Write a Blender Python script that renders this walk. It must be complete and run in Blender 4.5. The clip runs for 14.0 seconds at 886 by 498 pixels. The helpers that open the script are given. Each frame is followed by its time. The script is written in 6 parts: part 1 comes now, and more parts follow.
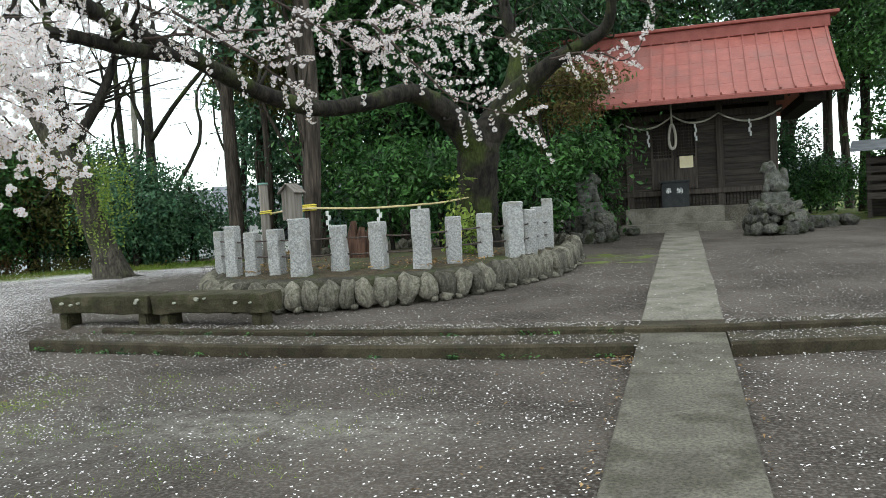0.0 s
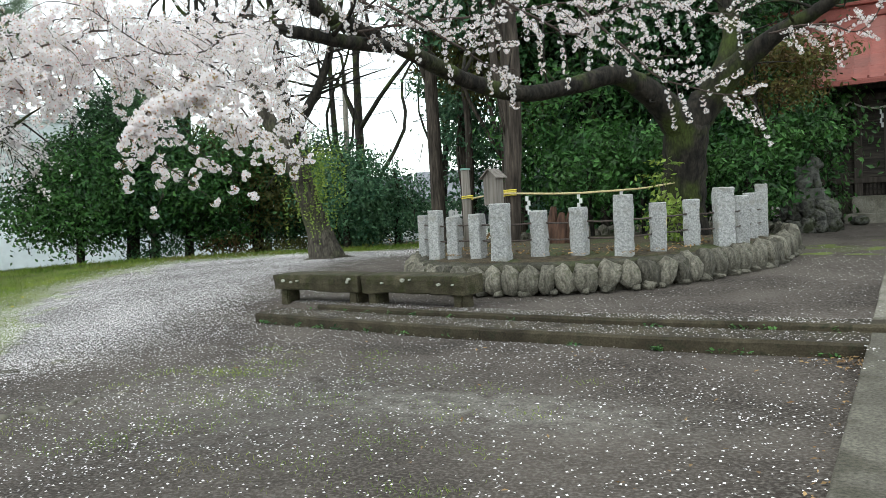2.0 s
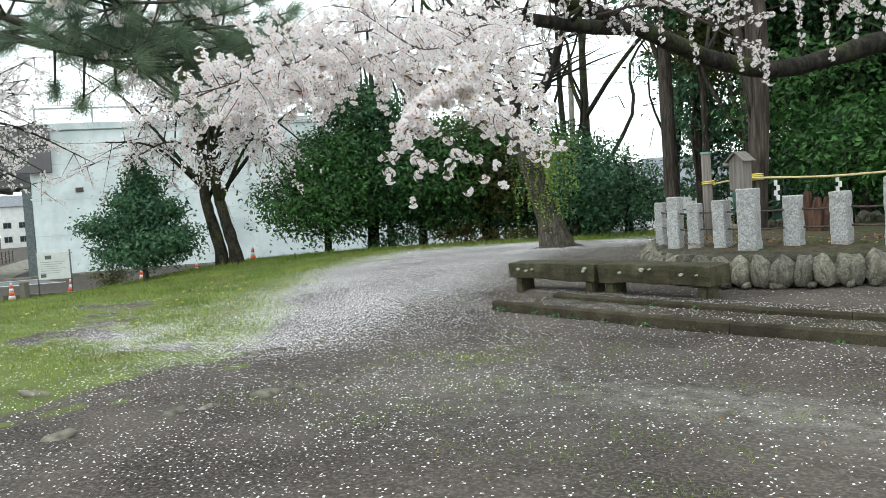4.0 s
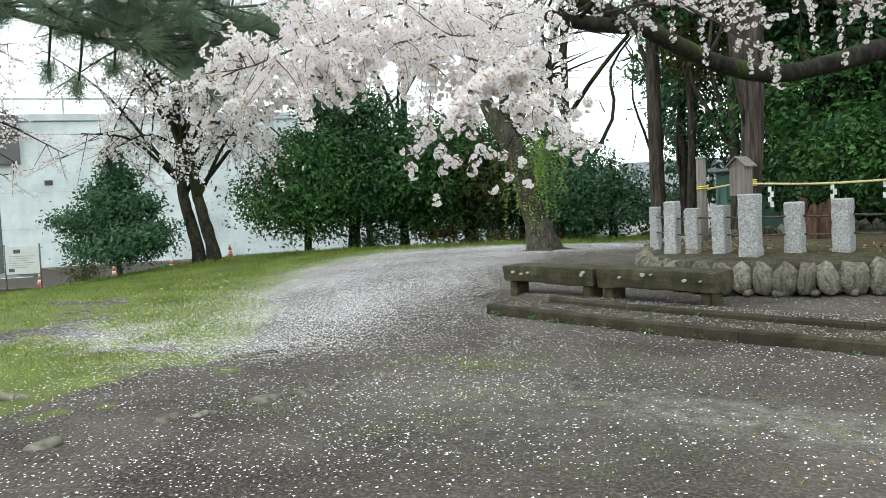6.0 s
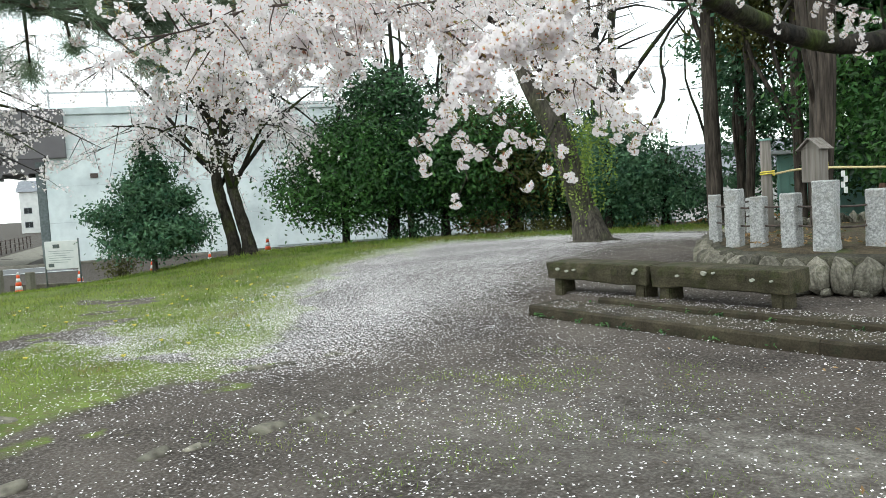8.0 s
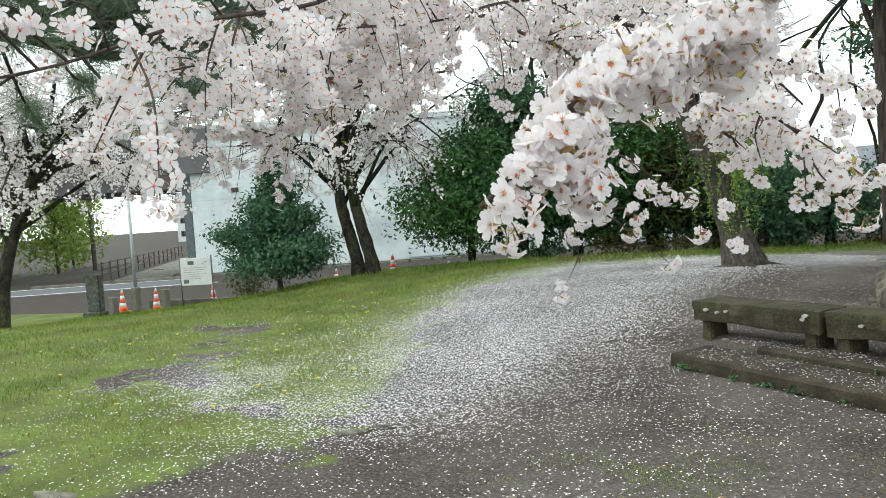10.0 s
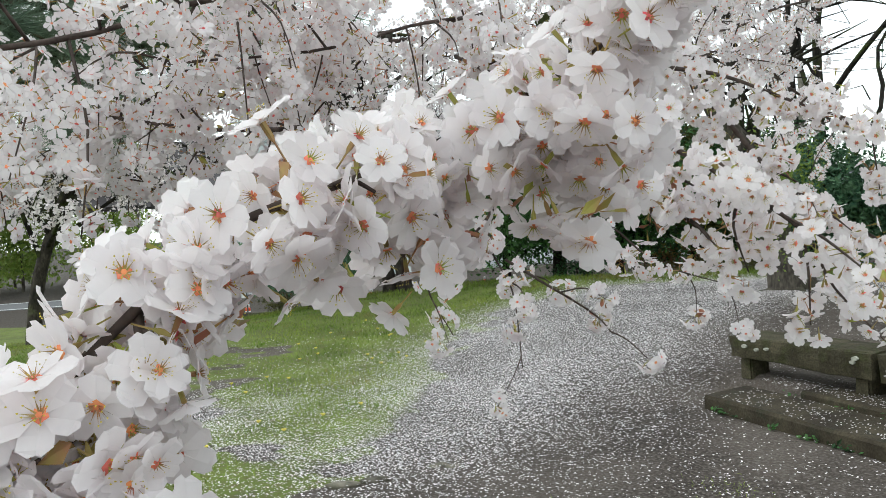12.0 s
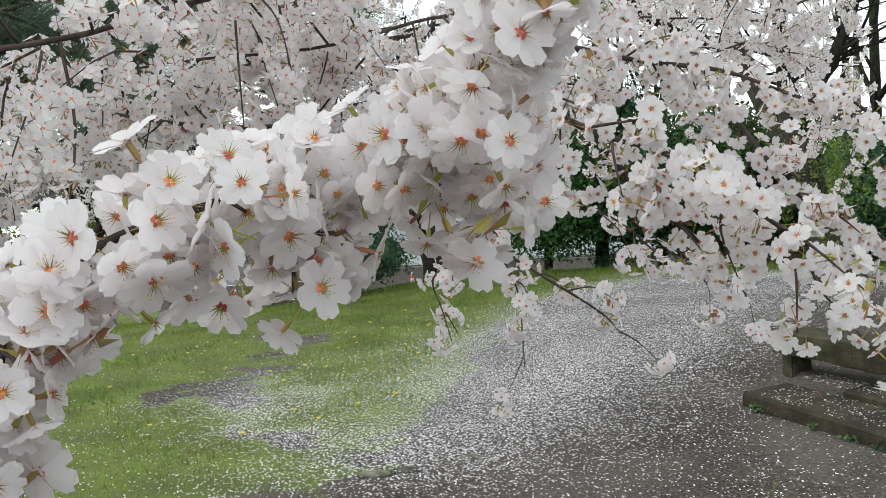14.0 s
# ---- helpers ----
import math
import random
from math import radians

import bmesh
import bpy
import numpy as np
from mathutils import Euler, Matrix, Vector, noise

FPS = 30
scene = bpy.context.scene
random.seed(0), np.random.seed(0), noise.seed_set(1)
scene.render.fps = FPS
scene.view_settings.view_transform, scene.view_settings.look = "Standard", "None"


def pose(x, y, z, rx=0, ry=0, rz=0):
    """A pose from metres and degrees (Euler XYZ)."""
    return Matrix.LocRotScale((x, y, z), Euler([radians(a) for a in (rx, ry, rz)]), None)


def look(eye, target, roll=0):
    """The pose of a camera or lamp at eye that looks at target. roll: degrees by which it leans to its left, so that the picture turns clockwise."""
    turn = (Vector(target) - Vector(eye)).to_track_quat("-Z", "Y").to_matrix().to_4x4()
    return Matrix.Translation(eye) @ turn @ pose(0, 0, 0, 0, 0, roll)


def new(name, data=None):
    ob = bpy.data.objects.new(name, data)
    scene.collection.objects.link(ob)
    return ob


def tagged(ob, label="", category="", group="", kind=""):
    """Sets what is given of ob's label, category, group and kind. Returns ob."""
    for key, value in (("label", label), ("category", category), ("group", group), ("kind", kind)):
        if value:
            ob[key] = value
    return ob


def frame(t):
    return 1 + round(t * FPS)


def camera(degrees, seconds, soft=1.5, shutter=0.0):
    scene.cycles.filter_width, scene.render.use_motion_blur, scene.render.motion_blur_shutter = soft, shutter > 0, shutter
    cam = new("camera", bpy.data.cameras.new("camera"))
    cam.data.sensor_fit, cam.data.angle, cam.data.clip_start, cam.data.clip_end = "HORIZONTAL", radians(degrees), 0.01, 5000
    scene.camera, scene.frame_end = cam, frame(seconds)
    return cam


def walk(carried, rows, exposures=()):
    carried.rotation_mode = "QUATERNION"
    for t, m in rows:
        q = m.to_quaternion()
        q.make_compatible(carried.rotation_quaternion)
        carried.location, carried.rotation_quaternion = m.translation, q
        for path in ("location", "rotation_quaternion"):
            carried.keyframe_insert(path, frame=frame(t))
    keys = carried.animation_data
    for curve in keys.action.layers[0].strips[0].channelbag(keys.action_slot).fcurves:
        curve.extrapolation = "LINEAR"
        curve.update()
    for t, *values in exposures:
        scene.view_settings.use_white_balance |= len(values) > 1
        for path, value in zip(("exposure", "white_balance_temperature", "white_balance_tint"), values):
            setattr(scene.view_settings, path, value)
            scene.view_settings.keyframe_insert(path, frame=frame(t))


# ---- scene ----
cam = camera(58.5, 14.0, soft=0.5)
# seconds, x, y, z, yaw, pitch, lean to the right
PATH = [
    (0.0, -0.102, -0.029, 1.493, 16.98, -2.76, 3.20),
    (0.5, -0.103, -0.026, 1.503, 20.56, -2.92, 3.03),
    (1.0, -0.142, -0.044, 1.511, 24.23, -3.05, 3.03),
    (1.5, -0.145, -0.033, 1.513, 27.61, -3.07, 3.10),
    (2.0, -0.173, -0.029, 1.497, 31.12, -3.08, 2.83),
    (2.5, -0.194, -0.055, 1.487, 35.70, -3.02, 3.10),
    (3.0, -0.207, -0.029, 1.499, 41.18, -3.05, 3.32),
    (3.5, -0.248, -0.067, 1.502, 45.97, -3.00, 3.57),
    (3.7, -0.288, -0.080, 1.502, 47.14, -2.94, 3.69),
    (5.8, -0.801, -0.147, 1.478, 45.83, -3.52, 2.48),
    (6.0, -0.818, -0.107, 1.500, 45.05, -3.00, 2.53),
    (6.5, -0.885, 0.021, 1.534, 44.01, -3.22, 2.73),
    (7.0, -0.982, 0.245, 1.566, 43.99, -3.49, 2.85),
    (7.5, -1.167, 0.438, 1.594, 45.69, -3.63, 2.84),
    (8.0, -1.387, 0.647, 1.573, 48.51, -3.82, 3.32),
    (8.5, -1.594, 0.862, 1.592, 50.12, -3.73, 3.48),
    (9.0, -1.809, 1.066, 1.706, 54.07, -3.47, 3.46),
    (9.2, -1.910, 1.144, 1.731, 55.99, -3.30, 3.45),
    (11.3, -2.515, 2.137, 1.975, 59.64, -2.42, 3.78),
    (11.5, -2.545, 2.161, 1.982, 60.26, -2.25, 3.62),
    (12.0, -2.548, 2.204, 1.995, 61.66, -1.98, 3.74),
    (12.5, -2.529, 2.245, 2.005, 63.15, -1.95, 3.37),
    (13.0, -2.518, 2.274, 2.006, 64.14, -2.12, 3.37),
    (13.5, -2.519, 2.297, 2.007, 64.71, -2.38, 3.48),
    (14.0, -2.511, 2.299, 2.007, 64.95, -2.52, 3.36),
]
walk(cam, [(t, pose(x, y, z, 0, 0, yaw) @ pose(0, 0, 0, 90 + pitch) @ pose(0, 0, 0, 0, 0, -lean)) for t, x, y, z, yaw, pitch, lean in PATH],
     exposures=[(0.0, 0.0, 6350, 1), (3.5, 0.10, 6350, 1), (9.2, 0.15, 6400, 1), (11.3, -0.10, 6400, 2), (14.0, -0.25, 6400, 3)])

# ---- light: a bright, even overcast sky ----
world = bpy.data.worlds.new("overcast")
scene.world = world
world.use_nodes = True
wn, wl = world.node_tree.nodes, world.node_tree.links
wn.clear()
sky = wn.new("ShaderNodeTexSky")
sky.sky_type, sky.sun_disc, sky.sun_elevation, sky.sun_rotation = "NISHITA", False, radians(55), radians(200)
b_sky = wn.new("ShaderNodeBackground")
b_sky.inputs["Strength"].default_value = 0.05
wl.new(sky.outputs[0], b_sky.inputs["Color"])
b_cloud = wn.new("ShaderNodeBackground")
b_cloud.inputs["Color"].default_value = (0.97, 0.985, 1.0, 1)
b_cloud.inputs["Strength"].default_value = 1.6
add = wn.new("ShaderNodeAddShader")
wout = wn.new("ShaderNodeOutputWorld")
wl.new(b_sky.outputs[0], add.inputs[0])
wl.new(b_cloud.outputs[0], add.inputs[1])
wl.new(add.outputs[0], wout.inputs[0])
sun = new("sun", bpy.data.lights.new("sun", "SUN"))
sun.data.energy, sun.data.angle, sun.data.color = 0.8, radians(40), (1.0, 0.97, 0.92)
sun.matrix_world = look((0, 0, 20), (6, 11, 0))


# ---- materials ----
def mat(name, c1, c2=None, rough=0.8, scale=6.0, detail=6.0, bump=0.0, bscale=None, metal=0.0, stretch=(1, 1, 1),
        c3=None, s3=1.2, spread=0.5, vary=0.0, trans=0.0, spec=0.3, lo=0.35, hi=0.65, isl=0.0, fine=0.0, fscale=40.0):
    """Noise between two colours at one scale, stains of a third at another, relief, and variation by object or by island."""
    m = bpy.data.materials.new(name)
    m.use_nodes = True
    n, l = m.node_tree.nodes, m.node_tree.links
    bs = n["Principled BSDF"]
    bs.inputs["Roughness"].default_value, bs.inputs["Metallic"].default_value = rough, metal
    bs.inputs["Specular IOR Level"].default_value = spec
    co = n.new("ShaderNodeTexCoord")
    mp = n.new("ShaderNodeMapping")
    mp.inputs["Scale"].default_value = stretch
    l.new(co.outputs["Object"], mp.inputs["Vector"])
    c2 = c2 or c1
    no = n.new("ShaderNodeTexNoise")
    no.inputs["Scale"].default_value, no.inputs["Detail"].default_value = scale, detail
    l.new(mp.outputs[0], no.inputs["Vector"])
    rp = n.new("ShaderNodeValToRGB")
    rp.color_ramp.elements[0].position, rp.color_ramp.elements[1].position = lo, hi
    rp.color_ramp.elements[0].color, rp.color_ramp.elements[1].color = (*c1, 1), (*c2, 1)
    l.new(no.outputs["Fac"], rp.inputs["Fac"])
    col = rp.outputs["Color"]
    if c3:
        n3 = n.new("ShaderNodeTexNoise")
        n3.inputs["Scale"].default_value, n3.inputs["Detail"].default_value = s3, 5
        l.new(co.outputs["Object"], n3.inputs["Vector"])
        r3 = n.new("ShaderNodeValToRGB")
        r3.color_ramp.elements[0].position, r3.color_ramp.elements[1].position = spread, spread + 0.15
        l.new(n3.outputs["Fac"], r3.inputs["Fac"])
        mx = n.new("ShaderNodeMixRGB")
        mx.inputs["Color2"].default_value = (*c3, 1)
        l.new(r3.outputs["Color"], mx.inputs["Fac"])
        l.new(col, mx.inputs["Color1"])
        col = mx.outputs["Color"]
    if fine:
        nf = n.new("ShaderNodeTexNoise")
        nf.inputs["Scale"].default_value, nf.inputs["Detail"].default_value = fscale, 8
        l.new(mp.outputs[0], nf.inputs["Vector"])
        mf = n.new("ShaderNodeMapRange")
        mf.inputs["From Min"].default_value, mf.inputs["From Max"].default_value = 0.3, 0.7
        mf.inputs["To Min"].default_value, mf.inputs["To Max"].default_value = 1 - fine, 1 + fine
        l.new(nf.outputs["Fac"], mf.inputs["Value"])
        mu = n.new("ShaderNodeVectorMath")
        mu.operation = "SCALE"
        l.new(col, mu.inputs[0])
        l.new(mf.outputs[0], mu.inputs["Scale"])
        col = mu.outputs[0]
    if vary or isl:
        hs = n.new("ShaderNodeHueSaturation")
        if isl:
            src = n.new("ShaderNodeNewGeometry").outputs["Random Per Island"]
        else:
            src = n.new("ShaderNodeObjectInfo").outputs["Random"]
        k = vary or isl
        mr = n.new("ShaderNodeMapRange")
        mr.inputs["To Min"].default_value, mr.inputs["To Max"].default_value = 1 - k, 1 + k
        l.new(src, mr.inputs["Value"])
        l.new(mr.outputs[0], hs.inputs["Value"])
        l.new(col, hs.inputs["Color"])
        col = hs.outputs["Color"]
    l.new(col, bs.inputs["Base Color"])
    if bump:
        nb = n.new("ShaderNodeTexNoise")
        nb.inputs["Scale"].default_value, nb.inputs["Detail"].default_value = bscale or scale * 2, 6
        l.new(mp.outputs[0], nb.inputs["Vector"])
        bu = n.new("ShaderNodeBump")
        bu.inputs["Strength"].default_value, bu.inputs["Distance"].default_value = 1.0, bump
        l.new(nb.outputs["Fac"], bu.inputs["Height"])
        l.new(bu.outputs[0], bs.inputs["Normal"])
    if trans:
        tr = n.new("ShaderNodeBsdfTranslucent")
        l.new(col, tr.inputs["Color"])
        ms = n.new("ShaderNodeMixShader")
        ms.inputs["Fac"].default_value = trans
        l.new(bs.outputs[0], ms.inputs[1])
        l.new(tr.outputs[0], ms.inputs[2])
        l.new(ms.outputs[0], n["Material Output"].inputs["Surface"])
    return m


M = {}
M["concrete"] = mat("concrete", (0.085, 0.077, 0.062), (0.135, 0.124, 0.10), 0.92, 2.0, 8, 0.012, 70, c3=(0.07, 0.064, 0.048), s3=3, fine=0.45, fscale=45)
M["concrete_step"] = mat("concrete_step", (0.15, 0.14, 0.115), (0.215, 0.20, 0.168), 0.92, 2.5, 8, 0.01, 60, c3=(0.11, 0.105, 0.08), s3=2.2, fine=0.35, fscale=35)
M["kerb"] = mat("kerb_concrete", (0.026, 0.020, 0.012), (0.064, 0.053, 0.033), 0.92, 3, 9, 0.008, 60, c3=(0.03, 0.029, 0.016), s3=9, spread=0.54, fine=0.35, fscale=55)
M["slab"] = mat("slab_stone", (0.030, 0.026, 0.014), (0.076, 0.066, 0.040), 0.92, 4, 10, 0.012, 30, c3=(0.036, 0.038, 0.014), s3=6, spread=0.5, fine=0.4, fscale=60)
M["lichen"] = mat("pale_lichen", (0.30, 0.30, 0.25), (0.42, 0.42, 0.36), 0.95, 30, 6)
M["mortar"] = mat("mossy_mortar", (0.032, 0.029, 0.020), (0.080, 0.074, 0.054), 0.95, 5, 8, 0.015, 30, c3=(0.05, 0.056, 0.024), s3=3, fine=0.4, fscale=40)
M["granite"] = mat("granite", (0.24, 0.24, 0.238), (0.46, 0.46, 0.452), 0.9, 40, 6, 0.016, 22, c3=(0.27, 0.262, 0.232), s3=5, spread=0.52, vary=0.08, fine=0.2, fscale=70)
M["rubble"] = mat("rubble_stone", (0.085, 0.078, 0.060), (0.235, 0.218, 0.178), 0.92, 2.2, 10, 0.03, 9, c3=(0.05, 0.05, 0.028), s3=2.0, spread=0.52, vary=0.45, fine=0.4, fscale=14)
M["lava"] = mat("lava_stone", (0.030, 0.030, 0.026), (0.17, 0.165, 0.148), 0.95, 5, 10, 0.05, 14, c3=(0.03, 0.034, 0.018), s3=5, spread=0.45, vary=0.35, fine=0.5, fscale=30)
M["statue"] = mat("statue_stone", (0.055, 0.055, 0.048), (0.135, 0.135, 0.122), 0.95, 9, 9, 0.012, 26, c3=(0.055, 0.06, 0.04), s3=5, fine=0.35, fscale=40)
M["bark"] = mat("bark", (0.008, 0.0068, 0.0055), (0.032, 0.027, 0.021), 0.95, 9, 8, 0.03, 14, stretch=(1, 1, 0.35), c3=(0.040, 0.052, 0.012), s3=1.6, spread=0.50, fine=0.5, fscale=30)
M["bark_grey"] = mat("bark_grey", (0.042, 0.036, 0.029), (0.102, 0.090, 0.072), 0.95, 10, 8, 0.025, 16, stretch=(1, 1, 0.3), c3=(0.066, 0.072, 0.036), s3=1.2, spread=0.52, fine=0.5, fscale=30)
M["bark_cedar"] = mat("bark_cedar", (0.030, 0.024, 0.019), (0.085, 0.068, 0.056), 0.95, 14, 6, 0.02, 20, stretch=(1, 1, 0.12), fine=0.5, fscale=30)
M["bark_mossy"] = mat("bark_mossy", (0.018, 0.015, 0.012), (0.055, 0.047, 0.036), 0.95, 8, 8, 0.04, 12, stretch=(1, 1, 0.5), c3=(0.075, 0.085, 0.03), s3=1.3, spread=0.54, fine=0.5, fscale=25)
M["twig"] = mat("twig", (0.040, 0.028, 0.024), (0.096, 0.072, 0.060), 0.85, 40, 4, 0.002, 90)
M["roof"] = mat("roof_metal", (0.27, 0.082, 0.066), (0.335, 0.112, 0.092), 0.5, 2.5, 6, 0.0, spec=0.4, c3=(0.25, 0.10, 0.085), s3=0.8, spread=0.5, vary=0.07, fine=0.12, fscale=12)
M["roof_edge"] = mat("roof_edge", (0.23, 0.065, 0.052), (0.29, 0.09, 0.074), 0.6, 4, fine=0.15)
M["dark_wood"] = mat("dark_wood", (0.021, 0.017, 0.014), (0.060, 0.050, 0.042), 0.8, 7, 6, 0.003, 20, stretch=(0.25, 1, 3), vary=0.3)
M["post_wood"] = mat("post_wood", (0.036, 0.029, 0.024), (0.076, 0.062, 0.053), 0.8, 7, 6, 0.003, 20, stretch=(3, 3, 0.25), vary=0.2)
# wood brown taken darker, with the shade of eaves and recesses in the colour
M["under"] = mat("shade_dark_wood", (0.02, 0.017, 0.015), (0.04, 0.033, 0.028), 0.9, 6)
M["grey_wood"] = mat("grey_wood", (0.136, 0.120, 0.104), (0.240, 0.216, 0.192), 0.9, 9, 6, 0.004, 25, stretch=(3, 3, 0.2))
M["black"] = mat("black_paint", (0.012, 0.014, 0.016), (0.025, 0.028, 0.03), 0.55, 8, 4)
M["paper"] = mat("paper", (0.72, 0.62, 0.40), (0.80, 0.71, 0.50), 0.9, 6)
M["white_paper"] = mat("white_paper", (0.80, 0.80, 0.78), (0.86, 0.86, 0.85), 0.9, 12, trans=0.3)
M["rope"] = mat("straw_rope", (0.50, 0.40, 0.20), (0.66, 0.56, 0.32), 0.9, 40, 4, 0.004, 70)
M["rope_grey"] = mat("hemp_rope", (0.40, 0.37, 0.31), (0.58, 0.55, 0.48), 0.9, 40, 4, 0.004, 70)
M["rope_yellow"] = mat("yellow_rope", (0.62, 0.50, 0.06), (0.74, 0.62, 0.12), 0.7, 40, 3)
M["iron"] = mat("iron_bar", (0.06, 0.05, 0.048), (0.13, 0.10, 0.085), 0.75, 25, 5, metal=0.3)
M["steel"] = mat("galvanised", (0.36, 0.38, 0.39), (0.46, 0.48, 0.49), 0.5, 8, metal=0.7)
M["steel_dark"] = mat("dark_steel", (0.10, 0.12, 0.12), (0.16, 0.18, 0.18), 0.6, 8, metal=0.3)
M["abutment"] = mat("pale_concrete", (0.60, 0.66, 0.665), (0.76, 0.81, 0.80), 0.85, 0.35, 8, 0.004, 20, c3=(0.52, 0.57, 0.575), s3=0.3, spread=0.5, fine=0.06, fscale=3)
M["joint_grey"] = mat("joint_grey", (0.40, 0.44, 0.45), (0.50, 0.54, 0.54), 0.9, 2)
M["girder"] = mat("girder_paint", (0.115, 0.105, 0.11), (0.15, 0.14, 0.145), 0.7, 0.8, 4)
M["asphalt"] = mat("asphalt", (0.111, 0.115, 0.119), (0.153, 0.157, 0.162), 0.9, 30, 6, 0.003, 80)
M["paint_white"] = mat("white_paint", (0.72, 0.73, 0.73), (0.80, 0.80, 0.80), 0.7, 5)
M["cone"] = mat("cone_red", (0.75, 0.09, 0.03), (0.82, 0.13, 0.05), 0.55, 6, 3)
M["leaf_dark"] = mat("leaf_dark", (0.012, 0.045, 0.016), (0.048, 0.118, 0.040), 0.42, 1.2, 4, isl=0.75, trans=0.2, spec=0.3)
M["leaf_mid"] = mat("leaf_mid", (0.022, 0.075, 0.018), (0.080, 0.18, 0.045), 0.42, 1.2, 4, isl=0.75, trans=0.28, spec=0.3)
M["leaf_blue"] = mat("leaf_conifer", (0.030, 0.092, 0.050), (0.105, 0.20, 0.10), 0.55, 3, 3, isl=0.45, trans=0.2)
M["leaf_light"] = mat("leaf_light", (0.13, 0.22, 0.035), (0.26, 0.33, 0.07), 0.6, 3, 3, isl=0.35, trans=0.35)
M["leaf_olive"] = mat("leaf_olive", (0.056, 0.060, 0.016), (0.104, 0.104, 0.028), 0.7, 3, 3, isl=0.35, trans=0.2)
M["leaf_rust"] = mat("leaf_rust", (0.080, 0.040, 0.016), (0.104, 0.104, 0.024), 0.7, 3, 3, isl=0.4, trans=0.25)
M["needle"] = mat("pine_needle", (0.13, 0.20, 0.14), (0.26, 0.34, 0.22), 0.6, 5, 3, isl=0.35, trans=0.4)
M["grass"] = mat("grass_blade", (0.11, 0.19, 0.024), (0.24, 0.30, 0.055), 0.7, 0.7, 5, c3=(0.20, 0.17, 0.06), s3=1.1, spread=0.55, isl=0.5, trans=0.35)
M["petal"] = mat("petal", (0.86, 0.81, 0.82), (0.93, 0.90, 0.905), 0.6, 30, 4, isl=0.03, trans=0.55, spec=0.2)
M["petal_core"] = mat("flower_centre", (0.66, 0.12, 0.14), (0.82, 0.34, 0.12), 0.7, 60, 3, isl=0.3)
M["calyx"] = mat("calyx", (0.30, 0.34, 0.06), (0.36, 0.14, 0.09), 0.6, 30, 3, isl=0.25)
M["petal_far"] = mat("petal_far", (0.76, 0.69, 0.70), (0.87, 0.82, 0.83), 0.7, 3, 4, isl=0.08, trans=0.35, spec=0.2)
M["fallen"] = mat("fallen_petal", (0.74, 0.69, 0.70), (0.90, 0.87, 0.88), 0.7, 4, 4, isl=0.15)
M["litter"] = mat("dead_leaf", (0.16, 0.09, 0.04), (0.36, 0.24, 0.11), 0.85, 5, 4, isl=0.3)
M["plaster"] = mat("plaster", (0.62, 0.62, 0.60), (0.72, 0.72, 0.70), 0.9, 1.5)
M["tile_roof"] = mat("grey_roof_tile", (0.15, 0.16, 0.18), (0.22, 0.23, 0.25), 0.8, 2)
M["green_sheet"] = mat("green_sheet", (0.14, 0.27, 0.23), (0.20, 0.34, 0.29), 0.7, 1.5)
M["stump"] = mat("rotten_wood", (0.045, 0.025, 0.018), (0.11, 0.06, 0.04), 0.95, 8, 6, 0.02, 14, stretch=(2, 2, 0.3))


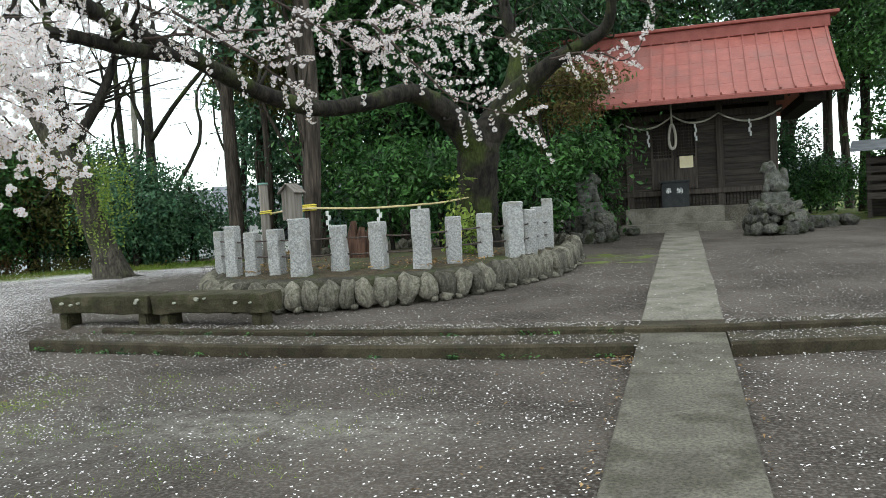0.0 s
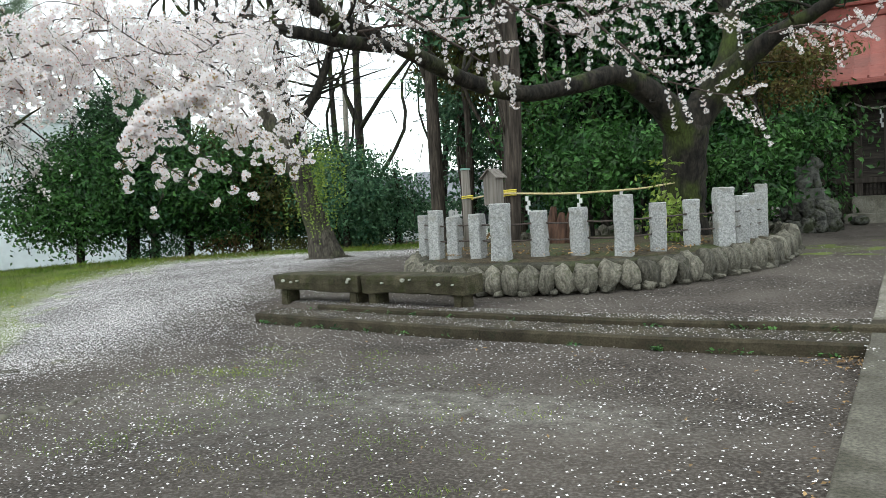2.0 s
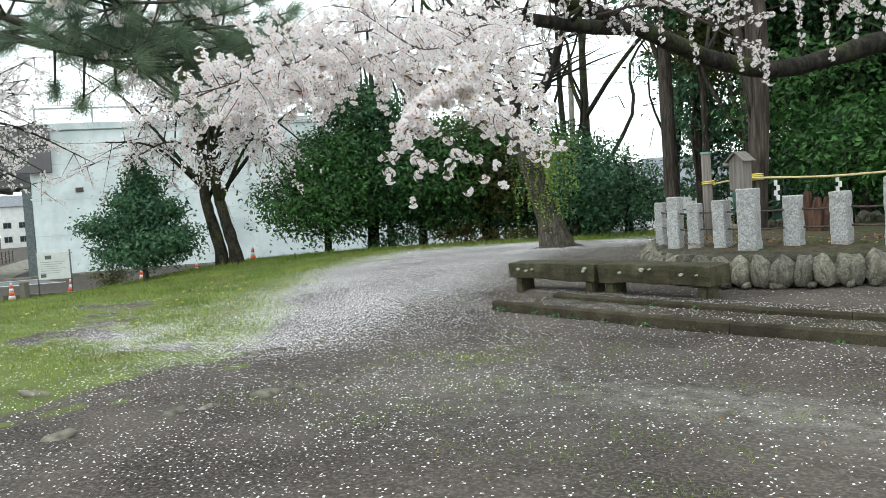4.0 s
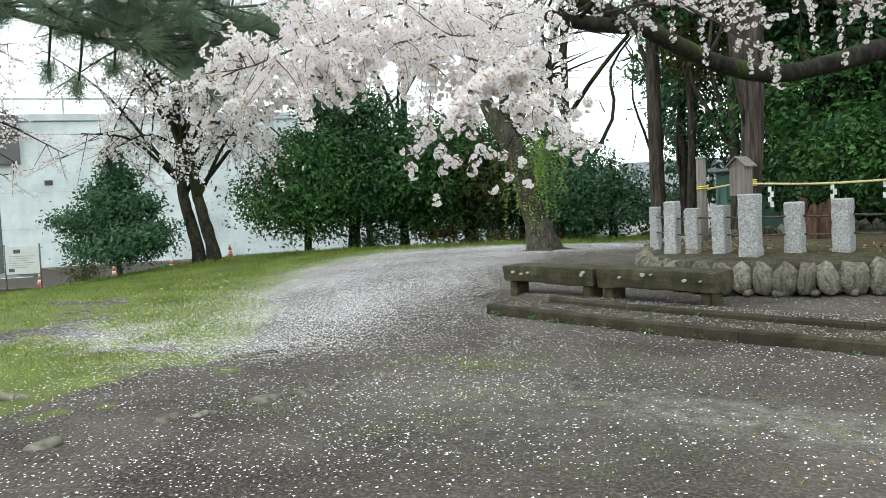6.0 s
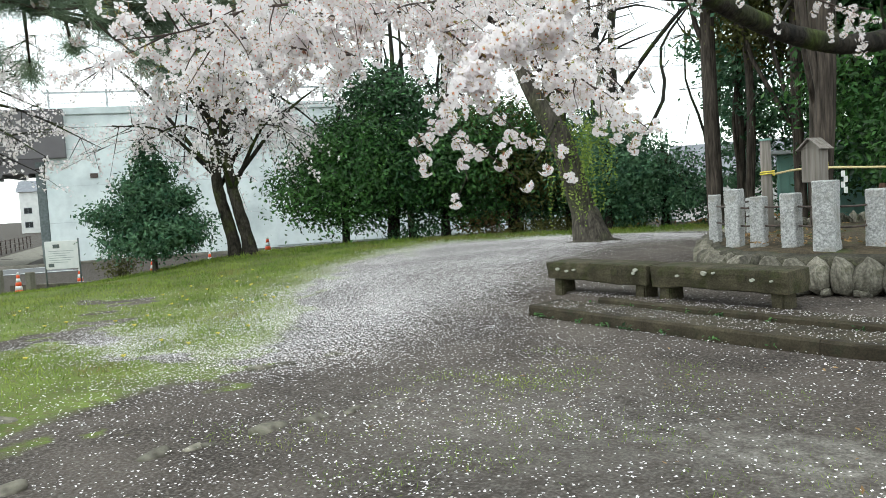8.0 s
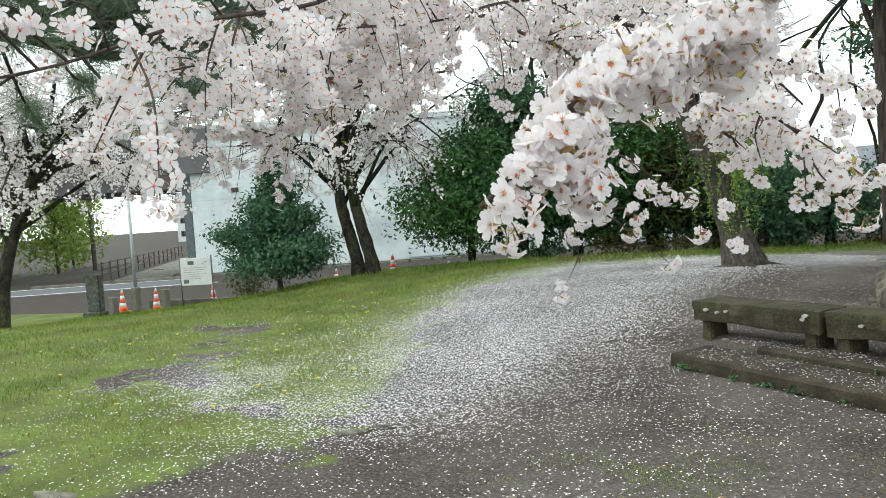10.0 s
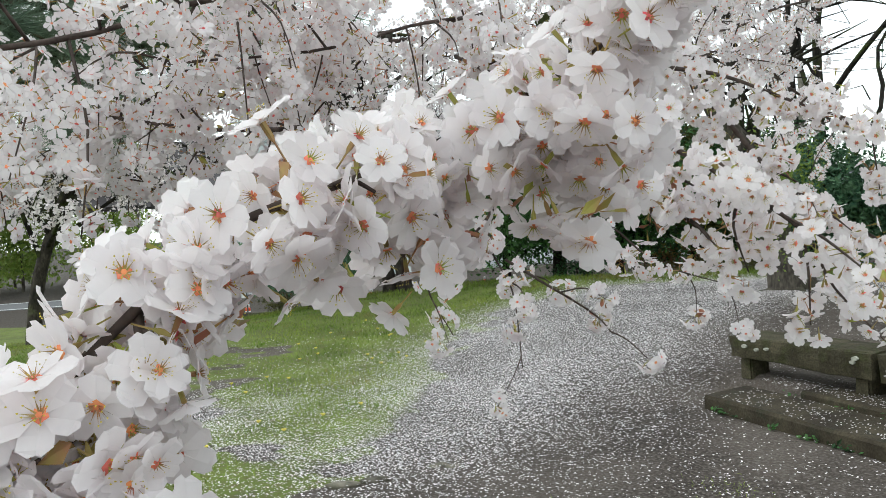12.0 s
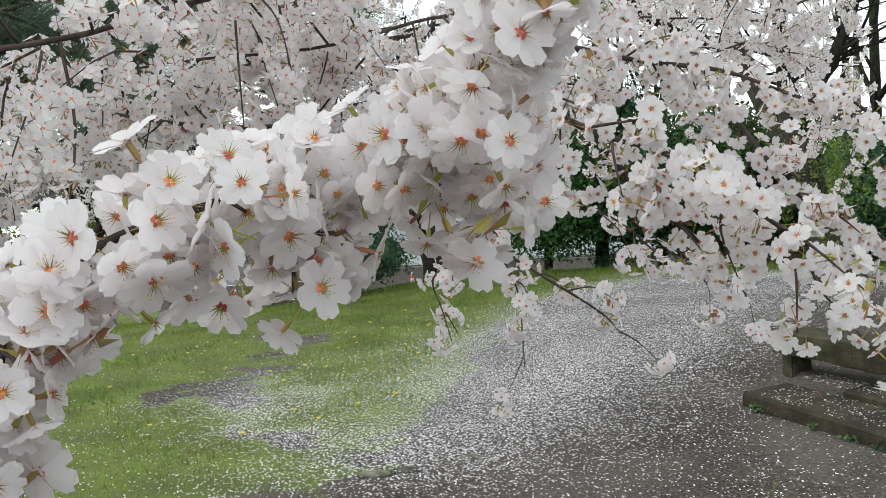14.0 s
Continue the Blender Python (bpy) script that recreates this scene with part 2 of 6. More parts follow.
def ground_material():
    m = bpy.data.materials.new("earth_and_grass")
    m.use_nodes = True
    n, l = m.node_tree.nodes, m.node_tree.links
    bs = n["Principled BSDF"]
    bs.inputs["Roughness"].default_value = 0.9
    bs.inputs["Specular IOR Level"].default_value = 0.25
    co = n.new("ShaderNodeTexCoord").outputs["Object"]

    def noise_at(scale, detail=6, lo=0.4, hi=0.6):
        t = n.new("ShaderNodeTexNoise")
        t.inputs["Scale"].default_value, t.inputs["Detail"].default_value = scale, detail
        l.new(co, t.inputs["Vector"])
        r = n.new("ShaderNodeMapRange")
        r.inputs["From Min"].default_value, r.inputs["From Max"].default_value = lo, hi
        l.new(t.outputs["Fac"], r.inputs["Value"])
        return r.outputs[0]

    def mix(f, a, b):
        x = n.new("ShaderNodeMixRGB")
        for sock, v in ((x.inputs["Fac"], f), (x.inputs["Color1"], a), (x.inputs["Color2"], b)):
            if isinstance(v, tuple):
                sock.default_value = (*v, 1)
            else:
                l.new(v, sock)
        return x.outputs[0]

    def math_(op, a, b):
        x = n.new("ShaderNodeMath")
        x.operation, x.use_clamp = op, True
        for sock, v in ((x.inputs[0], a), (x.inputs[1], b)):
            if isinstance(v, float):
                sock.default_value = v
            else:
                l.new(v, sock)
        return x.outputs[0]

    def mask(name):
        a = n.new("ShaderNodeAttribute")
        a.attribute_name = name
        return a.outputs["Fac"]

    dirt = mix(noise_at(0.8, 8, 0.36, 0.64), (0.030, 0.0225, 0.0185), (0.096, 0.080, 0.068))
    dirt = mix(noise_at(38, 8, 0.46, 0.76), dirt, (0.185, 0.165, 0.145))
    gravel = mix(noise_at(45, 4, 0.35, 0.7), (0.022, 0.019, 0.016), (0.085, 0.078, 0.070))
    col = mix(mask("gravel"), dirt, gravel)
    sand = mix(noise_at(50, 5, 0.35, 0.7), (0.13, 0.12, 0.105), (0.34, 0.32, 0.285))
    col = mix(math_("MULTIPLY", mask("sand"), noise_at(6, 8, 0.30, 0.62)), col, sand)
    road = mix(noise_at(12, 5), (0.04, 0.033, 0.028), (0.075, 0.064, 0.052))
    col = mix(mask("verge"), col, road)
    green = mix(noise_at(1.3, 6, 0.3, 0.7), (0.075, 0.10, 0.022), (0.16, 0.22, 0.04))
    green = mix(noise_at(14, 5, 0.45, 0.75), green, (0.12, 0.10, 0.05))
    edge = math_("ADD", mask("grass"), math_("MULTIPLY", math_("SUBTRACT", noise_at(1.7, 7, 0.25, 0.75), 0.5), 0.9))
    er = n.new("ShaderNodeMapRange")
    er.inputs["From Min"].default_value, er.inputs["From Max"].default_value = 0.44, 0.56
    l.new(edge, er.inputs["Value"])
    col = mix(er.outputs[0], col, green)
    # petals too small to lie there one by one
    for scale, share in ((54, 0.80), (37, 0.60)):
        v = n.new("ShaderNodeTexVoronoi")
        v.inputs["Scale"].default_value = scale
        l.new(co, v.inputs["Vector"])
        dot = n.new("ShaderNodeMapRange")
        dot.inputs["From Min"].default_value, dot.inputs["From Max"].default_value = 0.36, 0.30
        l.new(v.outputs["Distance"], dot.inputs["Value"])
        keep = math_("GREATER_THAN", math_("MULTIPLY", mask("petals"), share), v.outputs["Color"])
        col = mix(math_("MULTIPLY", dot.outputs[0], keep), col, (0.82, 0.78, 0.79))
    l.new(col, bs.inputs["Base Color"])
    nb = n.new("ShaderNodeTexNoise")
    nb.inputs["Scale"].default_value, nb.inputs["Detail"].default_value = 22, 8
    l.new(co, nb.inputs["Vector"])
    bu = n.new("ShaderNodeBump")
    bu.inputs["Distance"].default_value = 0.05
    l.new(nb.outputs["Fac"], bu.inputs["Height"])
    l.new(bu.outputs[0], bs.inputs["Normal"])
    return m


M["ground"] = ground_material()


# ---- building helpers ----
def part(name, bm, material, parent=None, label="", smooth=False):
    me = bpy.data.meshes.new(name)
    bm.to_mesh(me)
    bm.free()
    return part_me(name, me, material, parent, label, smooth)


def part_me(name, me, material, parent=None, label="", smooth=False):
    for k in (material if isinstance(material, (list, tuple)) else [material]):
        if k is not None:
            me.materials.append(M[k])
    if smooth:
        me.polygons.foreach_set("use_smooth", [True] * len(me.polygons))
    ob = new(name, me)
    if parent:
        ob.parent = parent
    if label:
        ob["label"] = label
    return ob


def thing(name, at=(0, 0, 0), rz=0, label="", category="", group="", kind=""):
    ob = new(name)
    ob.empty_display_size = 0.1
    ob.matrix_world = pose(*at, 0, 0, rz)
    return tagged(ob, label, category, group, kind)


def box(bm, x0, x1, y0, y1, z0, z1, bevel=0.0, seg=1):
    r = bmesh.ops.create_cube(bm, size=1, matrix=Matrix.Translation(((x0 + x1) / 2, (y0 + y1) / 2, (z0 + z1) / 2)) @ Matrix.Diagonal((x1 - x0, y1 - y0, z1 - z0, 1)))
    if bevel:
        es = list({e for v in r["verts"] for e in v.link_edges})
        bmesh.ops.bevel(bm, geom=es, offset=bevel, segments=seg, affect="EDGES")
    return bm


def boxed(*a, bevel=0.0, seg=1):
    return box(bmesh.new(), *a, bevel=bevel, seg=seg)


def beam(bm, a, b, w, h, bevel=0.0):
    a, b = Vector(a), Vector(b)
    d = b - a
    q = d.to_track_quat("X", "Z").to_matrix().to_4x4()
    r = bmesh.ops.create_cube(bm, size=1, matrix=Matrix.Translation((a + b) / 2) @ q @ Matrix.Diagonal((d.length, w, h, 1)))
    if bevel:
        bmesh.ops.bevel(bm, geom=list({e for v in r["verts"] for e in v.link_edges}), offset=bevel, segments=1, affect="EDGES")
    return bm


def spline(pts, n):
    """Catmull-Rom through the points, n steps a span."""
    p = [np.array(q, float) for q in pts]
    p = [2 * p[0] - p[1]] + p + [2 * p[-1] - p[-2]]
    out = []
    for i in range(1, len(p) - 2):
        for k in range(n):
            t = k / n
            out.append(0.5 * ((2 * p[i]) + (p[i + 1] - p[i - 1]) * t + (2 * p[i - 1] - 5 * p[i] + 4 * p[i + 1] - p[i + 2]) * t * t
                              + (3 * p[i] - p[i - 1] - 3 * p[i + 1] + p[i + 2]) * t ** 3))
    out.append(p[-2])
    return np.array(out)


class Soup:
    """Vertices and faces gathered for one mesh."""

    def __init__(self):
        self.v, self.f, self.m, self.n = [], [], [], 0

    def add(self, v, f, mi=0):
        self.v.append(np.asarray(v, float))
        self.f.extend([tuple(int(i) + self.n for i in q) for q in f])
        self.m.extend([mi] * len(f))
        self.n += len(v)

    def tube(self, pts, radii, seg=6, mi=0, rough=0.0, rng=None):
        pts = np.asarray(pts, float)
        radii = np.interp(np.linspace(0, 1, len(pts)), np.linspace(0, 1, len(radii)), radii)
        tan = np.gradient(pts, axis=0)
        tan /= np.linalg.norm(tan, axis=1)[:, None] + 1e-9
        up = np.array([0.31, 0.17, 0.93]) if abs(tan[0][2]) < 0.9 else np.array([1.0, 0.1, 0])
        vs, u = [], up
        for p, t, r in zip(pts, tan, radii):
            u = u - t * (u @ t)
            u /= np.linalg.norm(u) + 1e-9
            w = np.cross(t, u)
            a = np.linspace(0, 2 * np.pi, seg, endpoint=False)
            rr = r * (1 + (rng.uniform(-rough, rough, seg) if rng is not None else 0))
            vs.append(p + np.outer(np.cos(a) * rr, u) + np.outer(np.sin(a) * rr, w))
        v = np.concatenate(vs)
        f = [(i * seg + k, i * seg + (k + 1) % seg, (i + 1) * seg + (k + 1) % seg, (i + 1) * seg + k) for i in range(len(pts) - 1) for k in range(seg)]
        f += [tuple(range(seg - 1, -1, -1)), tuple(range((len(pts) - 1) * seg, len(pts) * seg))]
        self.add(v, f, mi)

    def stamp(self, tv, tf, place, rot, size, tm=None):
        """Copies of a small template: place (n,3), rot (n,3,3), size (n,) or (n,3)."""
        n, k = len(place), len(tv)
        if n == 0:
            return
        size = np.asarray(size, float)
        size = size[:, None] if size.ndim == 1 else size
        v = np.einsum("nij,nkj->nki", rot, np.asarray(tv, float)[None] * size[:, None, :]) + np.asarray(place)[:, None, :]
        self.v.append(v.reshape(-1, 3))
        for i in range(n):
            o = self.n + i * k
            self.f.extend([tuple(j + o for j in q) for q in tf])
        self.m.extend((tm or [0] * len(tf)) * n)
        self.n += n * k

    def mesh(self, name):
        me = bpy.data.meshes.new(name)
        me.from_pydata(np.concatenate(self.v), [], self.f)
        if any(self.m):
            me.polygons.foreach_set("material_index", self.m)
        me.update()
        return me


def turns(n, rng, normal=None, loose=1.0):
    """n turning matrices; with normals, z lies near them."""
    z = rng.normal(size=(n, 3))
    if normal is not None:
        z = np.asarray(normal) + loose * z
    z /= np.linalg.norm(z, axis=1)[:, None] + 1e-9
    x = np.cross(rng.normal(size=(n, 3)), z)
    x /= np.linalg.norm(x, axis=1)[:, None] + 1e-9
    return np.stack([x, np.cross(z, x), z], axis=2)


def rock(bm, at, size, rng, rz=0.0, sub=2, rough=0.16):
    r = bmesh.ops.create_icosphere(bm, subdivisions=sub, radius=0.5)
    off = Vector(rng.uniform(-50, 50, 3))
    m = Matrix.Translation(at) @ Matrix.Rotation(rz, 4, "Z") @ Matrix.Rotation(rng.uniform(-0.25, 0.25), 4, "X") @ Matrix.Rotation(rng.uniform(-0.35, 0.35), 4, "Y")
    for v in r["verts"]:
        p = v.co.copy()
        k = 1 + rough * noise.noise(p * 2.4 + off) * 2 + rough * 0.5 * noise.noise(p * 6 + off)
        p = Vector([math.copysign(abs(c * 2) ** 0.75 / 2, c) for c in p]) * k
        v.co = m @ Vector((p.x * size[0], p.y * size[1], p.z * size[2]))
    return bm


LEAF = ([(0, -0.5, 0), (0.24, -0.1, 0.05), (0, 0.5, -0.06), (-0.24, -0.1, 0.05)], [(0, 1, 2, 3)])

# ---- lines that the limbs and boughs follow ----
C_trunk0 = [(-3.91, 14.79, 0.73), (-3.89, 14.72, 1.35), (-3.79, 14.58, 2.15), (-3.74, 14.53, 2.75)]
C_limb_main = [(-3.74, 14.52, 2.65), (-4.06, 13.92, 3.17), (-4.50, 13.18, 3.57), (-4.99, 12.38, 3.38), (-5.51, 11.58, 3.22), (-5.88, 10.84, 3.31), (-6.05, 10.17, 3.45), (-6.18, 9.09, 3.68), (-6.16, 7.95, 3.78), (-6.04, 6.63, 3.91), (-5.94, 5.62, 4.05)]
C_limb_right = [(-3.74, 14.52, 2.65), (-3.34, 14.67, 3.19), (-2.87, 14.53, 3.64), (-2.20, 14.34, 4.06), (-1.57, 14.13, 4.30), (-1.19, 13.95, 4.55), (-1.08, 13.70, 5.17)]
C_limb_up = [(-3.16, 14.64, 3.43), (-2.95, 14.85, 4.26), (-3.13, 14.94, 5.04), (-3.37, 15.12, 6.00)]
C_limb_second = [(-6.07, 8.91, 3.66), (-5.95, 7.68, 3.50), (-6.08, 6.59, 3.49), (-5.96, 5.57, 3.24), (-5.76, 4.57, 2.95)]
C_F1 = [(-3.82, 9.42, 3.96), (-3.19, 9.59, 3.28), (-2.81, 9.68, 2.91), (-2.30, 9.83, 2.71), (-1.85, 9.97, 2.62)]
C_F2 = [(-5.89, 7.71, 3.64), (-5.13, 8.37, 3.75), (-4.36, 9.25, 3.93), (-3.50, 9.73, 3.98), (-2.90, 10.12, 3.69)]
C_F3 = [(-4.60, 8.14, 4.09), (-4.10, 8.69, 3.72), (-3.68, 9.02, 3.48), (-3.43, 9.53, 3.79), (-2.63, 10.00, 3.93)]
C_F4 = [(-5.32, 7.48, 3.83), (-4.78, 8.04, 3.38), (-4.56, 8.42, 3.17), (-4.32, 8.80, 3.09)]
C_F5 = [(-3.76, 10.52, 4.50), (-3.05, 10.72, 4.05), (-2.53, 11.08, 3.91), (-2.20, 11.39, 3.86)]
C_F6 = [(-2.10, 13.10, 3.90), (-1.36, 12.92, 3.89), (-0.84, 12.86, 3.71), (-0.35, 13.15, 4.42)]
C_D1 = [(-5.21, 5.40, 3.30), (-4.94, 4.46, 3.03), (-4.83, 3.69, 2.90), (-4.66, 2.99, 2.74), (-4.38, 2.40, 2.47), (-4.37, 2.06, 2.31)]
C_D2 = [(-4.85, 4.03, 2.93), (-4.45, 3.38, 2.57), (-4.26, 2.87, 2.42), (-4.35, 2.41, 2.34)]
C_D4 = [(-4.98, 5.74, 2.31), (-4.75, 4.79, 2.57), (-4.50, 3.99, 2.44), (-4.29, 3.49, 2.29)]
C_D5 = [(-4.75, 3.43, 2.79), (-4.04, 2.42, 2.39), (-3.82, 1.95, 2.21), (-3.74, 1.51, 2.08)]
C_D6 = [(-5.20, 5.91, 3.03), (-5.14, 5.09, 2.79), (-5.06, 4.31, 2.75), (-4.94, 3.55, 2.55)]
C_D7 = [(-4.51, 4.92, 3.09), (-4.22, 3.99, 2.74), (-3.93, 3.22, 2.46), (-3.87, 2.61, 2.62)]
C_E1 = [(-4.54, 3.57, 2.41), (-4.34, 3.36, 2.12), (-4.30, 3.28, 1.94), (-4.21, 3.28, 1.82), (-4.13, 3.26, 1.63)]
C_E2 = [(-4.34, 3.36, 2.12), (-4.27, 3.65, 1.96), (-4.18, 3.75, 1.84), (-4.07, 3.89, 1.78)]
C_E3 = [(-4.34, 3.35, 2.05), (-4.30, 3.17, 1.89), (-4.33, 3.12, 1.83), (-4.29, 3.16, 1.70)]
C_E4 = [(-4.27, 3.31, 1.89), (-4.19, 3.51, 1.74), (-4.15, 3.56, 1.67)]
C_A = [(-3.02, 2.11, 1.84), (-3.01, 2.26, 1.96), (-2.99, 2.32, 2.00), (-3.00, 2.40, 2.02), (-3.03, 2.47, 2.04), (-2.98, 2.51, 2.07), (-2.92, 2.53, 2.10), (-2.89, 2.54, 2.14)]
C_A2 = [(-3.00, 2.40, 2.02), (-3.02, 2.43, 2.00), (-3.03, 2.46, 2.00)]
C_A3 = [(-2.98, 2.51, 2.07), (-2.97, 2.54, 2.04), (-2.98, 2.58, 2.04)]
C_A4 = [(-3.01, 2.26, 1.96), (-2.98, 2.25, 1.92), (-2.98, 2.20, 1.89)]
C_B1 = [(-3.63, 2.95, 2.22), (-3.54, 3.04, 2.13), (-3.45, 3.11, 2.08), (-3.37, 3.16, 2.01), (-3.32, 3.23, 1.94), (-3.35, 3.31, 1.88)]
C_B2 = [(-3.94, 3.27, 2.36), (-3.78, 3.37, 2.29), (-3.71, 3.52, 2.25), (-3.64, 3.65, 2.19), (-3.56, 3.84, 2.13)]
C_B3 = [(-3.54, 3.04, 2.13), (-3.50, 3.12, 2.01), (-3.47, 3.17, 1.96), (-3.49, 3.24, 1.91)]
C_B4 = [(-3.78, 3.59, 2.18), (-3.65, 3.62, 2.01), (-3.60, 3.73, 1.94), (-3.52, 3.86, 1.83)]
C_C1 = [(-4.37, 2.82, 2.25), (-4.37, 2.59, 2.24), (-4.43, 2.43, 2.26), (-4.54, 2.23, 2.31), (-4.64, 2.00, 2.27)]
C_C2 = [(-4.81, 3.07, 2.42), (-4.82, 2.82, 2.39), (-4.92, 2.59, 2.40), (-4.93, 2.34, 2.26), (-5.02, 2.14, 2.20)]
C_C3 = [(-4.53, 3.23, 2.52), (-4.52, 2.98, 2.47), (-4.52, 2.76, 2.41), (-4.59, 2.60, 2.41)]
C_C4 = [(-4.92, 3.30, 2.40), (-5.03, 3.07, 2.37), (-5.06, 2.75, 2.22), (-5.17, 2.52, 2.14)]
C_C5 = [(-4.48, 3.32, 2.46), (-4.25, 3.32, 2.35), (-4.20, 3.41, 2.27), (-4.15, 3.53, 2.28)]
C_G1 = [(-5.9, 3.4, 3.5), (-5.4, 2.7, 3.1), (-5.2, 2.1, 2.9), (-5.3, 1.5, 2.75)]
C_pine1 = [(-5.82, 0.48, 3.14), (-5.58, 1.46, 2.75), (-5.49, 2.04, 2.63), (-5.45, 2.59, 2.66), (-5.32, 2.99, 2.84)]
C_pine2 = [(-6.03, 0.74, 2.88), (-5.62, 1.65, 2.64), (-5.60, 2.17, 2.53), (-5.53, 2.50, 2.65)]
C_pine3 = [(-5.08, 1.27, 3.15), (-5.29, 1.78, 2.93), (-5.33, 2.23, 2.76), (-5.39, 2.43, 2.94)]
C_willow = [(-11.68, 13.91, 0.39), (-11.81, 13.84, 1.13), (-11.84, 13.57, 1.86), (-11.91, 13.26, 2.70), (-12.14, 12.80, 3.55), (-12.32, 12.40, 4.62), (-12.42, 12.09, 5.70)]
C_willowb = [(-11.91, 13.26, 2.70), (-11.83, 13.41, 3.42), (-11.54, 13.80, 4.26), (-11.32, 14.11, 5.25), (-11.17, 14.35, 6.28)]
C_willowc = [(-12.04, 13.16, 3.07), (-12.21, 13.37, 4.32), (-12.46, 13.50, 5.64), (-12.63, 13.44, 6.99)]
C_twin1 = [(-21.26, 10.68, -0.15), (-21.33, 10.67, 0.72), (-21.41, 10.50, 1.59), (-21.36, 10.33, 2.46), (-21.24, 10.27, 3.74), (-21.10, 10.13, 5.44), (-21.06, 10.01, 6.90)]
C_twin2 = [(-20.79, 10.95, -0.19), (-20.93, 10.87, 0.84), (-20.99, 10.71, 1.57), (-21.13, 10.61, 2.43), (-20.98, 10.46, 3.84), (-20.71, 10.64, 5.38), (-20.44, 10.80, 6.80)]


# ---- the lie of the land ----
def sstep(a, b, x):
    t = np.clip((x - a) / (b - a), 0, 1)
    return t * t * (3 - 2 * t)


def kerb_y(x):
    return np.interp(x, [-8.2, -5.4, -3.5, -1.8, -0.6, 0.26, 1.84, 6.0, 12.0], [8.02, 7.66, 7.52, 7.54, 7.62, 7.66, 8.0, 8.9, 10.2])


def off_line(x, y):
    """Metres beyond the line of shrubs that bounds the grass, towards the road."""
    return (x + 20.5) * -0.66 + (y - 11.3) * 0.755


def land(x, y):
    x, y = np.asarray(x, float), np.asarray(y, float)
    terrace = 0.185 + 0.415 * np.clip((y - 8.6) / 12.9, 0, 1.0)
    ky = kerb_y(x)
    up = sstep(ky + 0.62, ky + 0.86, y)
    left = 0.45 * sstep(5.5, 14, y)
    w = sstep(-9.4, -8.1, x)
    z = w * terrace * up + (1 - w) * left
    d = off_line(x, y)
    near = 0.85 * sstep(0.1, 5.5, d) + 0.55 * sstep(-19.5, -27, x) * (1 - sstep(8.5, 13, y))
    z = z * (1 - sstep(2.0, 7.0, d) * (1 - sstep(-14, -9, x)))
    return z - np.minimum(near, 0.9) * (1 - sstep(-8, -5, x))


def axis(fine0, fine1, step, far, mid=None, mstep=None):
    a = list(np.arange(fine0, fine1 + 1e-6, step))
    if mid:
        a = sorted(set([round(float(q), 3) for q in a if not mid[0] < q < mid[1]] + [round(float(q), 3) for q in np.arange(mid[0], mid[1] + 1e-6, mstep)]))
    k, s = a[-1], step
    while k < far:
        s *= 1.35
        k += s
        a.append(k)
    k, s = a[0], step
    while k > -far:
        s *= 1.35
        k -= s
        a.insert(0, k)
    return np.array(a)


def grass_edge(y):
    return np.interp(y, [-6, 1.6, 2.7, 3.8, 4.9, 6.3, 7.7, 9.9, 13.1, 15.5, 17.5, 21], [-8.2, -7.8, -8.3, -8.6, -9.3, -10.9, -13.3, -15.2, -15.6, -13.0, -10.5, -9.5])


def seg_dist(x, y, pts):
    best = np.full(np.shape(x), 1e9)
    for (ax, ay), (bx, by) in zip(pts, pts[1:]):
        t = np.clip(((x - ax) * (bx - ax) + (y - ay) * (by - ay)) / ((bx - ax) ** 2 + (by - ay) ** 2), 0, 1)
        best = np.minimum(best, np.hypot(x - ax - t * (bx - ax), y - ay - t * (by - ay)))
    return best


BALD = [(-15.5, 5.5, 1.7, 0.7), (-13.2, 4.2, 1.6, 0.6), (-12.3, 3.4, 1.2, 0.45), (-10.6, 1.7, 1.1, 0.4), (-10.4, 4.0, 0.7, 0.3)]


def masks(x, y):
    g = np.clip(0.5 + (grass_edge(y) - x) / 3.0, 0, 1) * (1 - sstep(1.2, 2.6, off_line(x, y)))
    wx, wy = x + 0.5 * np.sin(2.3 * y + 1) + 0.25 * np.sin(6.1 * y), y + 0.35 * np.sin(2.9 * x) + 0.2 * np.sin(7.3 * x + 2)
    for bx, by, rx, ry in BALD:
        g = g * (1 - 0.78 * np.exp(-(((wx - bx) / rx) ** 2 + ((wy - by) / ry) ** 2)))
    g = np.maximum(g, 0.62 * sstep(22, 26, y) * sstep(-2, 5, x))
    g = np.maximum(g, 0.5 * np.exp(-(((x + 1.3) / 1.0) ** 2 + ((y - 15.5) / 2.2) ** 2)))
    gr = 1 - sstep(0.9, 4.0, seg_dist(x, y, [(-10.6, 5.6), (-12.2, 8.8), (-13.6, 12.0), (-12.4, 16.0)]))
    tilt = y - 5.0 - 0.10 * (x + 2.9)
    sand = 0.95 * np.exp(-(((x + 2.8) / 1.15) ** 2 + (tilt / 0.42) ** 2)) + 0.5 * np.exp(-(((x + 5.0) / 1.7) ** 2 + ((y - 4.6) / 1.2) ** 2))
    ve = sstep(1.6, 3.0, off_line(x, y)) * (1 - sstep(-12, -6, x))
    pe = 0.085 + 0.80 * gr + 0.06 * np.exp(-(((x + 6) / 4) ** 2 + ((y - 4) / 4) ** 2))
    pe = pe * np.where(y > kerb_y(x) + 0.6, np.where(x > -8, 0.45, 1.0), 1.0) * np.clip(1.35 - g, 0.34, 1) * (1 - ve)
    return g, gr * 0.85, ve, pe, np.clip(sand, 0, 1)


